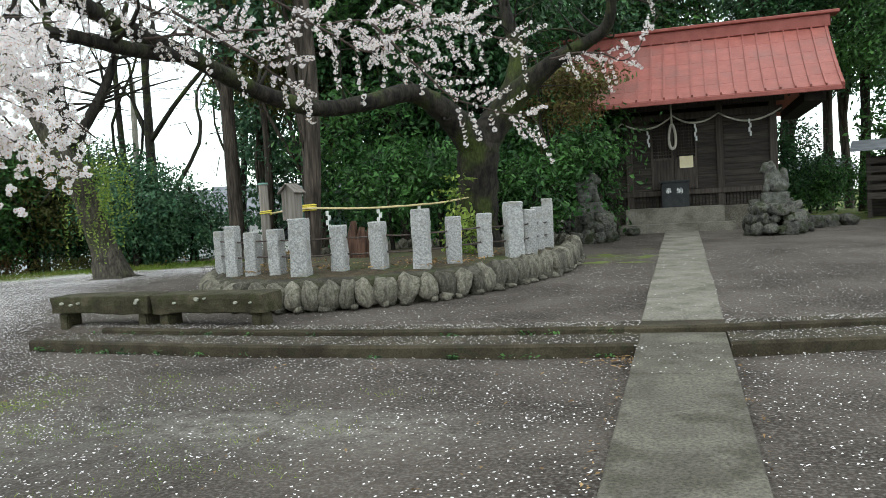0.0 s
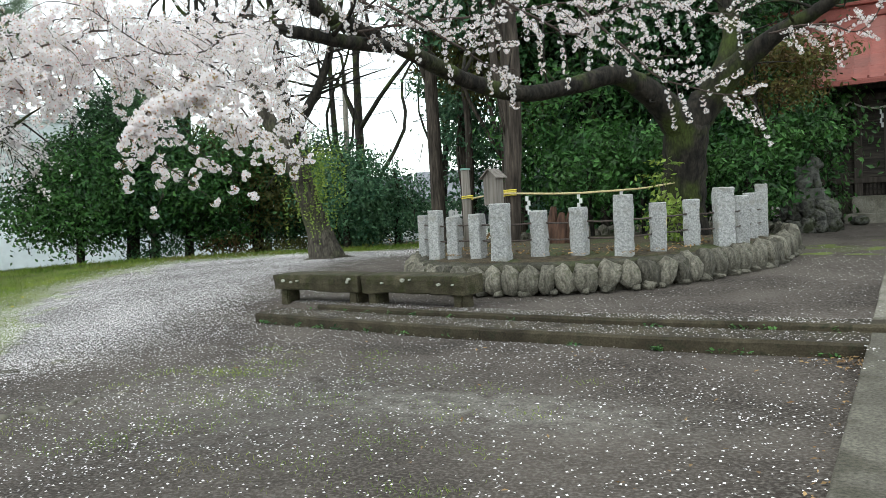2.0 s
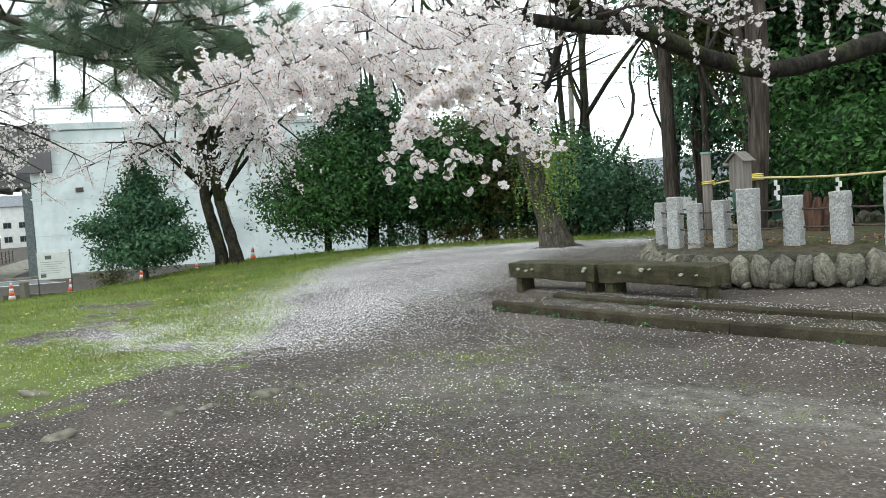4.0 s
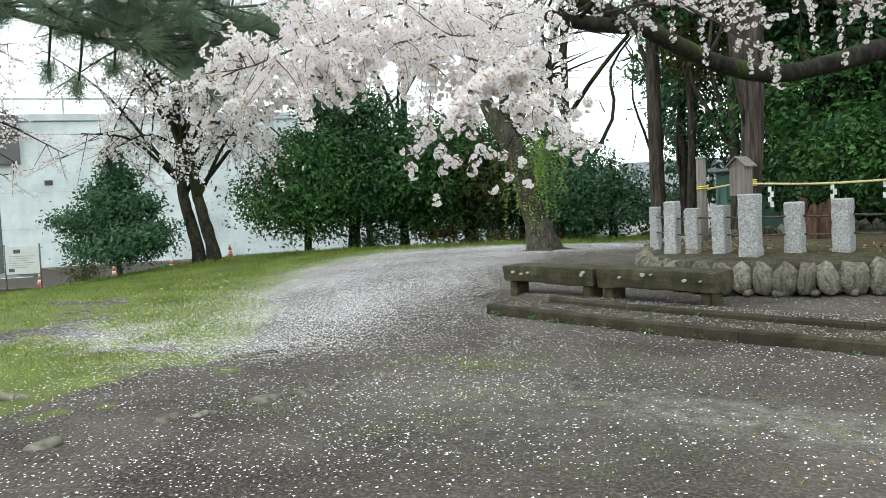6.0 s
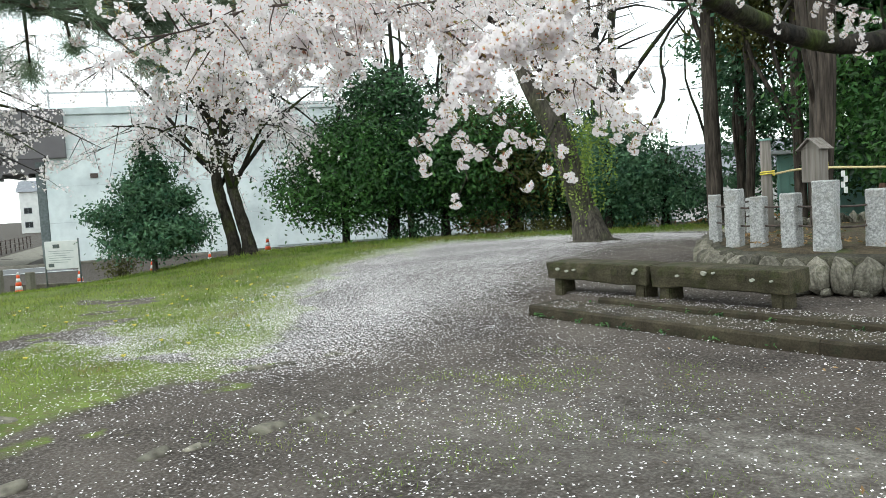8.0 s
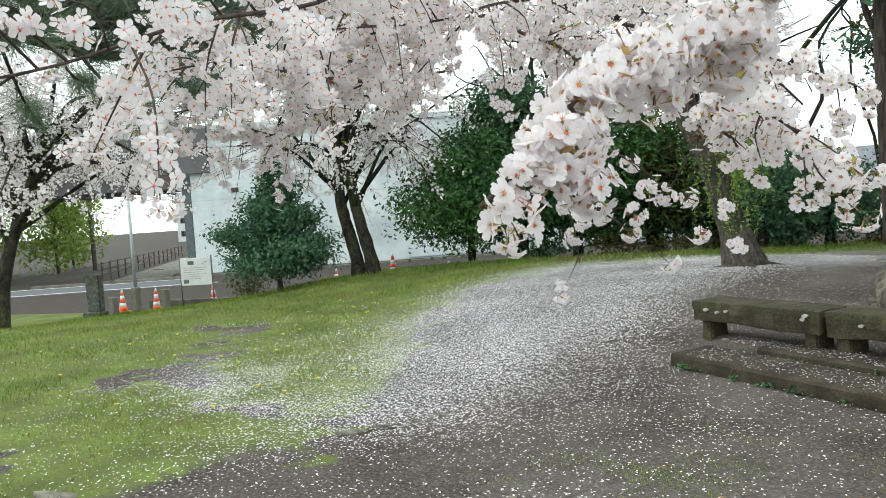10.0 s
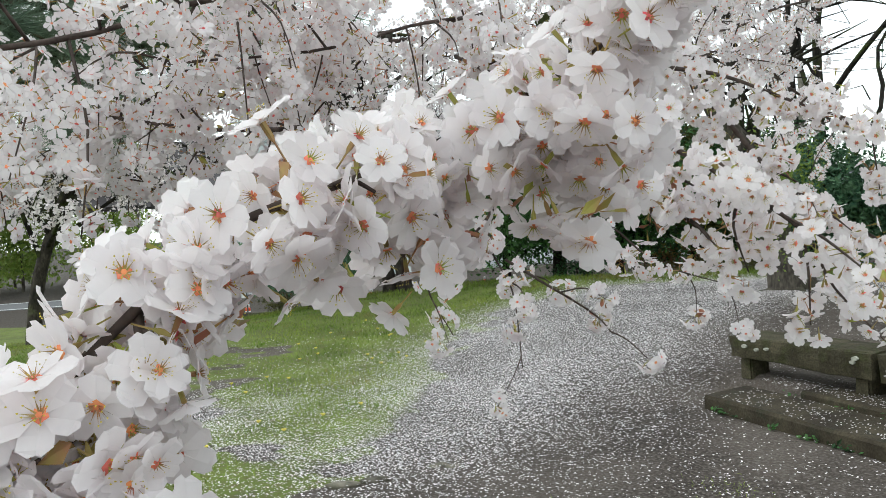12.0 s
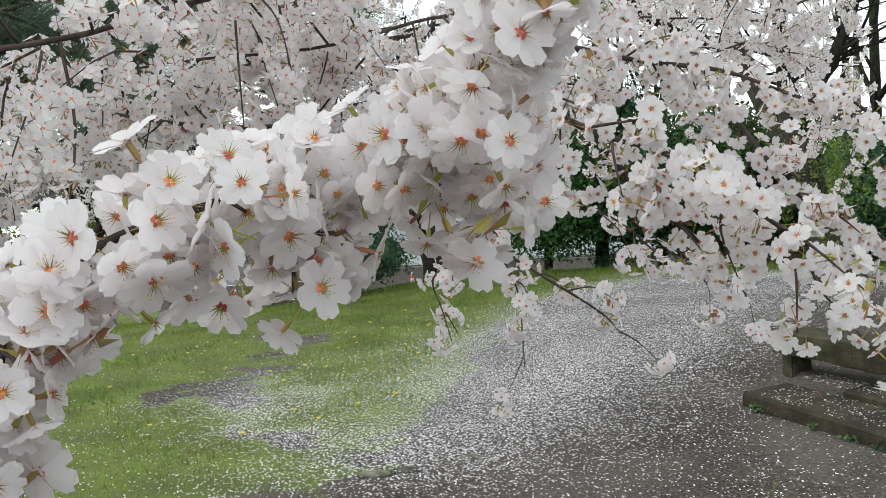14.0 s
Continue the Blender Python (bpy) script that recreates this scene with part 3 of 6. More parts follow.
def make_ground():
    xs = axis(-30, 8, 0.2, 900, (-9.5, 2.4), 0.14)
    ys = axis(-6, 26, 0.2, 900, (7.2, 9.3), 0.06)
    X, Y = np.meshgrid(xs, ys)
    Z = land(X, Y)
    Z = Z + np.where((np.abs(X) < 60) & (np.abs(Y) < 60), 0.012 * np.sin(X * 1.7 + np.sin(Y * 0.9) * 2) * np.sin(Y * 1.3 + 0.6 * X), 0)
    me = bpy.data.meshes.new("ground")
    nx, ny = len(xs), len(ys)
    idx = np.arange(nx * ny).reshape(ny, nx)
    f = np.stack([idx[:-1, :-1], idx[:-1, 1:], idx[1:, 1:], idx[1:, :-1]], -1).reshape(-1, 4)
    me.from_pydata(np.stack([X.ravel(), Y.ravel(), Z.ravel()], 1), [], f.tolist())
    for name, val in zip(("grass", "gravel", "verge", "petals", "sand"), masks(X.ravel(), Y.ravel())):
        a = me.attributes.new(name, "FLOAT", "POINT")
        a.data.foreach_set("value", np.asarray(val, np.float32))
    ob = part_me("ground", me, "ground", smooth=True)
    tagged(ob, "trodden dark earth with grass, gravel and fallen petals", "ground", kind="structure")


make_ground()
rng = np.random.default_rng(7)

# ---- paved way to the hall ----
PX0, PX1 = -0.57, 0.26


def paving():
    way = thing("pavement", (0, 0, 0), 0, "narrow straight concrete paved way up to the hall", "paved path", kind="structure")
    cuts = [-8.0, -5.2, -2.4, 0.5, 3.5, 6.43, 8.22]
    for a, b in zip(cuts, cuts[1:]):
        bm = boxed(PX0, PX1, a + 0.004, b - 0.004, -0.2, 0.0, bevel=0.012)
        for v in bm.verts:
            if v.co.z > -0.1:
                v.co.z += 0.03 + 0.11 * float(sstep(4.5, 7.6, v.co.y))
        part("paving_slab", bm, "concrete", way)
    cuts = [8.62, 10.1, 12.2, 15.5, 18.6, 21.35]
    for k, (a, b) in enumerate(zip(cuts, cuts[1:])):
        bm = boxed(PX0 - 0.01 * (k % 2), PX1 + 0.01 * (k % 2), a + 0.004, b - 0.004, -0.2, 0.0, bevel=0.012)
        for v in bm.verts:
            v.co.z += float(land(-3.0, v.co.y)) + 0.035
        part("paving_slab", bm, "concrete_step", way)


paving()


def kerb(name, lo, hi, off, depth, x0, x1, label):
    k = thing(name, (0, 0, 0), 0, label, "kerb", kind="structure")
    xs = np.linspace(x0, x1, 1 + max(1, round((x1 - x0) / 3.8)))
    for i, (a, b) in enumerate(zip(xs, xs[1:])):
        bm = bmesh.new()
        n = 14
        ring = []
        for j in range(n + 1):
            x = a + 0.004 + (b - a - 0.008) * j / n
            y = float(kerb_y(x)) + off
            w = 0.008 * math.sin(3.1 * x) + 0.006 * math.sin(9.7 * x + 1) + 0.012 * noise.noise(Vector((x * 4, off, 0)))
            p = [(x, y + w, lo), (x, y + w * 0.6, hi - 0.025), (x, y + 0.025, hi + 0.4 * w), (x, y + depth - 0.02, hi + 0.2 * w), (x, y + depth, hi - 0.02), (x, y + depth, lo)]
            ring.append([bm.verts.new(q) for q in p])
        for r, s in zip(ring, ring[1:]):
            for q in range(6):
                bm.faces.new((r[q], s[q], s[(q + 1) % 6], r[(q + 1) % 6]))
        bm.faces.new(ring[0])
        bm.faces.new(ring[-1][::-1])
        bmesh.ops.recalc_face_normals(bm, faces=bm.faces)
        part("kerb_block", bm, "kerb", k)


kerb("kerb_lower", -0.15, 0.135, 0.0, 0.62, -8.15, -0.55, "low worn concrete kerb step with fallen petals")
kerb("kerb_lower", -0.15, 0.135, 0.0, 0.62, 0.27, 9.1, "low worn concrete kerb step with fallen petals")
kerb("kerb_upper", -0.1, 0.205, 0.60, 0.38, -7.45, 9.0, "mossy concrete upper kerb step edging the terrace")


# ---- stone benches ----
def slab_bench(x0, x1, y0, rz, label):
    cx = (x0 + x1) / 2
    z0 = float(land(cx, y0 + 0.2))
    b = thing("stone_bench", (cx, y0, z0), rz, label, "bench", "stone benches on the terrace")
    h = (x1 - x0) / 2
    bm = boxed(-h, h, -0.06, 0.42, 0.165, 0.42)
    bmesh.ops.subdivide_edges(bm, edges=[e for e in bm.edges if e.calc_length() > 0.4], cuts=13, use_grid_fill=True)
    bmesh.ops.subdivide_edges(bm, edges=[e for e in bm.edges if e.calc_length() > 0.2], cuts=3, use_grid_fill=True)
    o = Vector((cx * 7, 3, 1))
    for v in bm.verts:
        p = v.co.copy()
        edge = (abs(p.x) > h - 0.001) + (p.y < -0.059 or p.y > 0.419) + (p.z > 0.419 or p.z < 0.166)
        if edge > 1:
            v.co = Vector((p.x * (1 - 0.012), 0.18 + (p.y - 0.18) * 0.95, 0.293 + (p.z - 0.293) * 0.90))
        v.co += Vector((noise.noise(p * 3 + o), noise.noise(p * 4.3 - o), noise.noise(p * 3.7 + o * 2) * 0.55)) * 0.022
        v.co += Vector((noise.noise(p * 14 + o), noise.noise(p * 15 - o), noise.noise(p * 13 + o * 2))) * 0.007
        if p.z < 0.25:
            v.co.z += 0.035 * noise.noise(Vector((p.x * 1.9, cx, 0)))
            v.co.y += 0.012 * (p.y < 0.2)
    part("seat", bm, "slab", b, "rough-hewn stone slab darkened by moss")
    for s in (-0.83, 0.80):
        bm = boxed(s * h - 0.08, s * h + 0.08, 0.03, 0.30, -0.06, 0.19, bevel=0.02, seg=2)
        for v in bm.verts:
            v.co += Vector((noise.noise(v.co * 6 + o), noise.noise(v.co * 6 - o), 0)) * 0.02
        part("leg", bm, "slab", b)
    rg = np.random.default_rng(int(abs(cx) * 10))
    for k in range(5):
        bm = bmesh.new()
        bmesh.ops.create_circle(bm, cap_ends=True, segments=9, radius=1.0)
        r = rg.uniform(0.016, 0.034)
        px, pz = rg.uniform(-0.85, 0.85) * h, rg.uniform(0.30, 0.38)
        for v in bm.verts:
            k2 = 1 + 0.35 * noise.noise(v.co * 2 + o * k)
            v.co = Vector((px + r * k2 * v.co.x, -0.088, pz + 0.7 * r * k2 * v.co.y))
        q = bmesh.ops.extrude_face_region(bm, geom=bm.faces[:])
        for v in q["geom"]:
            if isinstance(v, bmesh.types.BMVert):
                v.co.y += 0.06
        bmesh.ops.recalc_face_normals(bm, faces=bm.faces)
        part("lichen_spot", bm, "lichen", b, "pale lichen spot")


slab_bench(-8.44, -6.82, 8.74, -2, "long rough mossy stone slab bench on short blocks")
slab_bench(-6.78, -5.06, 8.66, -4, "thick lichen-spotted stone slab bench on short blocks")


# ---- ring of boulders, mound and fence round the sacred tree ----
RING = [(-7.25, 10.75), (-6.5, 10.0), (-5.5, 9.66), (-4.5, 9.85), (-3.85, 10.25), (-3.2, 10.8), (-2.65, 11.8), (-2.2, 13.0), (-2.1, 14.6), (-2.3, 16.2),
        (-3.2, 17.4), (-4.6, 17.9), (-6.2, 17.3), (-7.6, 15.6), (-8.2, 13.6), (-7.9, 11.9), (-7.25, 10.75)]


def mound():
    pts = spline([(x, y, 0) for x, y in RING], 6)[:-1]
    c = np.array([-5.1, 13.7, 0])
    bm = bmesh.new()
    rows = []
    for k, s in enumerate((0.985, 0.93, 0.8, 0.55, 0.25)):
        rows.append([bm.verts.new((*(c + (p - c) * s)[:2], (0.2, 0.655, 0.70, 0.74, 0.76)[k] + 0.03 * noise.noise(Vector(c + (p - c) * s)))) for p in pts])
    n = len(pts)
    for r, q in zip(rows, rows[1:]):
        for i in range(n):
            bm.faces.new((r[i], r[(i + 1) % n], q[(i + 1) % n], q[i]))
    bm.faces.new(rows[-1])
    bmesh.ops.recalc_face_normals(bm, faces=bm.faces)
    M["mound"] = mat("mound_earth", (0.04, 0.032, 0.021), (0.085, 0.066, 0.04), 0.95, 9, 7, 0.02, 25, c3=(0.055, 0.07, 0.025), s3=1.5, fine=0.4)
    tagged(part("mound", bm, "mound", smooth=True), "low earth mound under the fenced tree, with leaf litter", "mound", kind="structure")


mound()


def stone_ring():
    wall = thing("stone_wall", (0, 0, 0), 0, "low ring wall of rounded field stones holding the mound", "stone wall", kind="structure")
    kinds = []
    for k in range(9):
        bm = rock(bmesh.new(), (0, 0, 0), (1, 1, 1), np.random.default_rng(40 + k), 0, 2, 0.25)
        me = bpy.data.meshes.new("stone")
        bm.to_mesh(me)
        bm.free()
        me.materials.append(M["rubble"])
        me.polygons.foreach_set("use_smooth", [True] * len(me.polygons))
        kinds.append(me)
    line = spline([(x, y, 0) for x, y in RING], 24)
    seg = np.linalg.norm(np.diff(line, axis=0), axis=1)
    s = np.concatenate([[0], np.cumsum(seg)])
    r = np.random.default_rng(5)

    def put(at, w, base, h, deep, tip):
        x, y = np.interp(at, s, line[:, 0]), np.interp(at, s, line[:, 1])
        x2, y2 = np.interp(at + 0.1, s, line[:, 0]), np.interp(at + 0.1, s, line[:, 1])
        ob = new("stone", kinds[r.integers(9)])
        ang = math.atan2(y2 - y, x2 - x)
        ob.matrix_world = Matrix.Translation((x, y, base)) @ Matrix.Rotation(ang, 4, "Z") @ Matrix.Rotation(tip, 4, "Y") @ Matrix.Diagonal((w, deep, h, 1))
        ob.parent = wall
    a = 0.0
    while a < s[-1]:
        w = r.uniform(0.17, 0.33)
        z = float(land(np.interp(a, s, line[:, 0]), np.interp(a, s, line[:, 1])))
        put(a + w / 2, w * 1.06, z + 0.20, r.uniform(0.38, 0.47), 0.30, r.uniform(-0.38, 0.30))
        a += w
    a = 0.0
    while a < s[-1]:
        w = r.uniform(0.1, 0.22)
        z = float(land(np.interp(a, s, line[:, 0]), np.interp(a, s, line[:, 1])))
        put(a, w, z + 0.035, r.uniform(0.09, 0.17), 0.36 + r.uniform(-0.02, 0.08), r.uniform(-0.3, 0.3))
        a += r.uniform(0.14, 0.42)
    # mortar bed behind and over the stones
    bm = bmesh.new()
    pts = spline([(x, y, 0) for x, y in RING], 16)[:-1]
    c = np.array([-5.1, 13.7, 0])
    rows = []
    for k, off in enumerate((-0.07, -0.05, -0.04, -0.22, -0.26)):
        rows.append([])
        for p in pts:
            d = (p - c) / np.linalg.norm(p - c)
            q = p + d * (off + 0.02 * noise.noise(Vector(p * 5)))
            zz = (float(land(p[0], p[1])) - 0.05, 0.45, 0.615, 0.665, 0.55)[k]
            rows[-1].append(bm.verts.new((q[0], q[1], zz + (0.02 * noise.noise(Vector(p * 3)) if k else 0))))
    n = len(pts)
    for a, b in zip(rows, rows[1:]):
        for i in range(n):
            bm.faces.new((a[i], a[(i + 1) % n], b[(i + 1) % n], b[i]))
    bmesh.ops.recalc_face_normals(bm, faces=bm.faces)
    part("mortar_bed", bm, "mortar", wall, "mossy mortar behind the stones", smooth=True)


stone_ring()


def granite_post(x, y, top, w, rz, seed, label):
    z = 0.62
    h = top - z
    p = thing("stone_post", (x, y, z), rz, label, "stone post", "granite posts of the fence")
    bm = boxed(-w / 2, w / 2, -w * 0.44, w * 0.44, -0.06, h, bevel=0.014, seg=1)
    bmesh.ops.subdivide_edges(bm, edges=[e for e in bm.edges if e.calc_length() > 0.3], cuts=10, use_grid_fill=True)
    bmesh.ops.subdivide_edges(bm, edges=[e for e in bm.edges if e.calc_length() > 0.12], cuts=3, use_grid_fill=True)
    o = Vector((seed * 3.1, seed * 1.7, seed))
    lean = Vector((noise.noise(o), noise.noise(o * 1.3), 0)) * 0.03
    for v in bm.verts:
        v.co += Vector((noise.noise(v.co * 9 + o), noise.noise(v.co * 9 - o), noise.noise(v.co * 11 + o) * 0.5)) * 0.013
        v.co += Vector((noise.noise(v.co * 30 + o), noise.noise(v.co * 30 - o), 0)) * 0.006 + lean * (v.co.z / h)
    part("shaft", bm, "granite", p)
    return p


POSTS = [(-6.78, 10.72, 1.44, 0.20, "rough grey granite fence post with iron bars"), (-6.38, 10.6, 1.33, 0.19, "short rough granite fence post"),
         (-5.9, 10.5, 1.36, 0.21, "rough granite fence post beside the taller marker"), (-5.32, 10.12, 1.50, 0.25, "tall pale granite marker post, smoother than the rest"),
         (-4.93, 10.6, 1.37, 0.22, "rough grey granite fence post"), (-4.39, 10.8, 1.39, 0.22, "rough grey granite fence post"),
         (-3.78, 10.95, 1.54, 0.25, "tall rough granite fence post under the rope"), (-3.48, 11.6, 1.40, 0.23, "rough granite fence post with yellow tape beside it"),
         (-3.18, 12.4, 1.42, 0.23, "rough granite fence post"), (-2.72, 12.5, 1.58, 0.27, "tall thick granite corner post"),
         (-2.61, 13.35, 1.44, 0.2, "rough granite fence post"), (-2.64, 14.3, 1.47, 0.19, "rough granite fence post"), (-2.60, 15.1, 1.62, 0.21, "tall rough granite fence post"),
         (-7.75, 12.4, 1.38, 0.15, "narrow granite fence post on the far side"), (-7.85, 13.3, 1.25, 0.16, "narrow granite fence post on the far side"),
         (-7.5, 11.5, 1.36, 0.15, "narrow granite fence post")]
for i, (x, y, top, w, lab) in enumerate(POSTS):
    granite_post(x, y, top, w, 20 * math.sin(i * 2.3) * 0.4 + (25 if i in (7, 8, 9, 10, 11) else 0), i + 1, lab)


def iron_rails():
    f = thing("fence_rail", (0, 0, 0), 0, "rusty iron bars run between the granite posts", "fence rail", "")
    order = [14, 13, 15, 0, 1, 2, 3, 4, 5, 6, 7, 8, 9, 10, 11, 12]
    for a, b in zip(order, order[1:]):
        for z in (0.95, 1.19):
            s = Soup()
            pa, pb = np.array([*POSTS[a][:2], z]), np.array([*POSTS[b][:2], z + 0.02 * math.sin(a)])
            if a == 3 or b == 3:
                pa = pa + [0, 0.05, 0]
            s.tube([pa, (pa + pb) / 2 - [0, 0, 0.012], pb], [0.014, 0.013, 0.014], 6)
            part_me("bar", s.mesh("bar"), "iron", f, smooth=True)


iron_rails()


# ---- the hall ----
HX = -0.28


def shrine():
    g = float(land(-3, 22))
    y0 = 22.8
    hall = thing("shrine_hall", (HX, y0, g), 0, "small dark wooden shrine hall with a red sheet-metal roof", "shrine")
    def P(name, bm, m, lab="", parent=hall, smooth=False):
        return part(name, bm, m, parent, lab, smooth)
    W, D = 2.55, 4.6
    P("base", boxed(-W - 0.15, W + 0.15, -0.12, D, 0.0, 0.62, bevel=0.02), "concrete", "plain concrete plinth")
    # slatted skirt under the sill; its backing has the gaps' shade in its colour
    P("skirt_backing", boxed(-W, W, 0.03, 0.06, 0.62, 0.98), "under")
    for k in range(58):
        x = -W + 0.045 + k * (2 * W - 0.09) / 57
        P("skirt_slat", boxed(x - 0.028, x + 0.028, -0.02, 0.03, 0.62, 0.96), "dark_wood")
    P("sill", boxed(-W - 0.12, W + 0.12, -0.12, 0.1, 0.96, 1.10, bevel=0.012), "post_wood")
    for x in (-W, -1.20, 1.20, W):
        P("column", boxed(x - 0.095, x + 0.095, -0.095, 0.095, 0.62, 3.35, bevel=0.015), "post_wood")
    P("lintel", boxed(-W - 0.25, W + 0.25, -0.07, 0.07, 3.02, 3.2, bevel=0.01), "post_wood")
    P("lintel", boxed(-W - 0.3, W + 0.3, -0.1, 0.1, 3.32, 3.5, bevel=0.01), "post_wood")
    # walls of horizontal boards with battens
    for a, b in ((-W + 0.09, -1.29), (1.29, W - 0.09), (-1.11, -0.62), (0.62, 1.11)):
        for k in range(12):
            z = 1.10 + k * 0.16
            bm = boxed(a, b, 0.0, 0.03, z, z + 0.158, bevel=0.004)
            bmesh.ops.rotate(bm, cent=(0, 0, z), matrix=Matrix.Rotation(-0.09, 3, "X"), verts=bm.verts)
            P("wall_board", bm, "dark_wood")
    for k in range(2):
        P("side_wall", boxed((-W - 0.03, W - 0.03)[k], (-W + 0.03, W + 0.03)[k], 0.1, D, 0.62, 3.4), "dark_wood")
    P("back_wall", boxed(-W, W, D - 0.06, D, 0.62, 3.4), "dark_wood")
    # dark sheet added behind the lattice, coloured as the shade inside
    P("inner_wall", boxed(-W, W, 0.5, 0.55, 0.62, 3.4), "under")
    # double lattice doors
    for s in (-1, 1):
        x0, x1 = (-0.61, -0.01) if s < 0 else (0.01, 0.61)
        door = P("door", boxed(x0, x1, -0.01, 0.035, 1.12, 1.95, bevel=0.006), "post_wood", "panelled door leaf with a lattice above")
        for a in (x0, x1 - 0.055):
            P("stile", boxed(a, a + 0.055, -0.03, 0.03, 1.12, 2.95, bevel=0.005), "post_wood", parent=door)
        for z in (1.12, 1.94, 2.89):
            P("rail", boxed(x0, x1, -0.028, 0.028, z, z + 0.06, bevel=0.005), "post_wood", parent=door)
        for k in range(1, 7):
            x = x0 + 0.055 + k * (x1 - x0 - 0.11) / 7
            P("lattice_bar", boxed(x - 0.012, x + 0.012, -0.02, 0.02, 2.0, 2.89), "post_wood", parent=door)
        for k in range(1, 10):
            z = 2.0 + k * 0.89 / 10
            P("lattice_bar", boxed(x0 + 0.05, x1 - 0.05, -0.022, 0.018, z - 0.012, z + 0.012), "post_wood", parent=door)
    # steps
    P("step", boxed(-1.30, 1.22, -0.92, -0.14, -0.1, 0.64, bevel=0.02, seg=2), "concrete_step", "worn concrete step")
    P("step", boxed(-1.45, 1.47, -1.32, -0.93, -0.1, 0.22, bevel=0.02, seg=2), "concrete_step", "worn concrete step")
    # roof
    ze, zr, ye, yr, yb = 3.37, 5.60, -1.55, 2.55, 6.3
    xe, xr = 3.98, 4.30
    n = 23
    def slope(t):
        return ze + (zr - ze) * (0.80 * t + 0.20 * t * t)
    for k in range(n):
        for row in range(5):
            t0, t1 = row / 5, (row + 1) / 5
            bm = bmesh.new()
            v = []
            for u, t in ((k, t0), (k + 1, t0), (k + 1, t1), (k, t1)):
                wd = xe + (xr - xe) * t
                v.append(bm.verts.new((-wd + 2 * wd * u / n, ye + (yr - ye) * t, slope(t) + 0.05 + (0.004 if (t == t0) else 0.0))))
            f = bm.faces.new(v)
            r = bmesh.ops.extrude_face_region(bm, geom=[f])
            for q in r["geom"]:
                if isinstance(q, bmesh.types.BMVert):
                    q.co.z -= 0.03
            bmesh.ops.recalc_face_normals(bm, faces=bm.faces)
            P("roof_sheet", bm, "roof")
    for k in range(n + 1):
        bm = bmesh.new()
        for row in range(5):
            t0, t1 = row / 5, (row + 1) / 5
            w0, w1 = xe + (xr - xe) * t0, xe + (xr - xe) * t1
            beam(bm, (-w0 + 2 * w0 * k / n, ye - 0.02 * (row == 0) + (yr - ye) * t0, slope(t0) + 0.075), (-w1 + 2 * w1 * k / n, ye + (yr - ye) * t1, slope(t1) + 0.075), 0.045, 0.055)
        P("roof_rib", bm, "roof")
    bm = bmesh.new()
    v = [bm.verts.new(q) for q in ((-xr, yr, zr + 0.02), (xr, yr, zr + 0.02), (xe, yb, ze + 0.2), (-xe, yb, ze + 0.2), (-xr, yr, zr - 0.1), (xr, yr, zr - 0.1), (xe, yb, ze + 0.08), (-xe, yb, ze + 0.08))]
    for q in ((0, 1, 2, 3), (7, 6, 5, 4), (0, 3, 7, 4), (1, 5, 6, 2), (2, 6, 7, 3)):
        bm.faces.new([v[i] for i in q])
    P("roof_back", bm, "roof")
    # ridge: a boxed cap with a wider top board
    P("ridge", boxed(-xr - 0.12, xr + 0.12, yr - 0.22, yr + 0.22, zr - 0.05, zr + 0.30, bevel=0.02), "roof_edge")
    P("ridge_cap", boxed(-xr - 0.36, xr + 0.36, yr - 0.30, yr + 0.30, zr + 0.30, zr + 0.40, bevel=0.02), "roof_edge")
    # eaves, soffit, rafters; soffit, rafters and eave beams coloured darker for the shade there
    P("eave_edge", boxed(-xe, xe, ye - 0.02, ye + 0.06, ze - 0.08, ze + 0.03, bevel=0.01), "roof_edge")
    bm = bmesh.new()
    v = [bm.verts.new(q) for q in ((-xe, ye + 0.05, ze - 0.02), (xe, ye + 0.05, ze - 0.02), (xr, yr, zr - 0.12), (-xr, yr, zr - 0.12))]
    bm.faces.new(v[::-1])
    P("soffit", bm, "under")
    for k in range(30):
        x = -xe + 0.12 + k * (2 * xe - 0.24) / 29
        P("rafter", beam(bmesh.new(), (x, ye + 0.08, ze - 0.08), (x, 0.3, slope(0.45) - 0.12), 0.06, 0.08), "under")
    for s in (-1, 1):
        bm = bmesh.new()
        for row in range(6):
            t0, t1 = row / 6, (row + 1) / 6
            beam(bm, (s * (xe + (xr - xe) * t0 + 0.03), ye + (yr - ye) * t0, slope(t0) + 0.0), (s * (xe + (xr - xe) * t1 + 0.03), ye + (yr - ye) * t1, slope(t1) + 0.0), 0.06, 0.16)
        P("verge_board", bm, "roof_edge")
        bm = bmesh.new()
        v = [bm.verts.new(q) for q in ((s * W, 0, 3.3), (s * W, D, 3.3), (s * W, yr, zr - 0.15))]
        bm.faces.new(v if s > 0 else v[::-1])
        P("gable", bm, "dark_wood")
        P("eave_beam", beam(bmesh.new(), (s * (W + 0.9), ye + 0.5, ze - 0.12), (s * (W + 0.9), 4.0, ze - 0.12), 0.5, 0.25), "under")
    P("notice", boxed(0.145, 0.50, -0.045, -0.036, 1.70, 2.02, bevel=0.002), "paper", "yellowed paper notice on the door")


shrine()


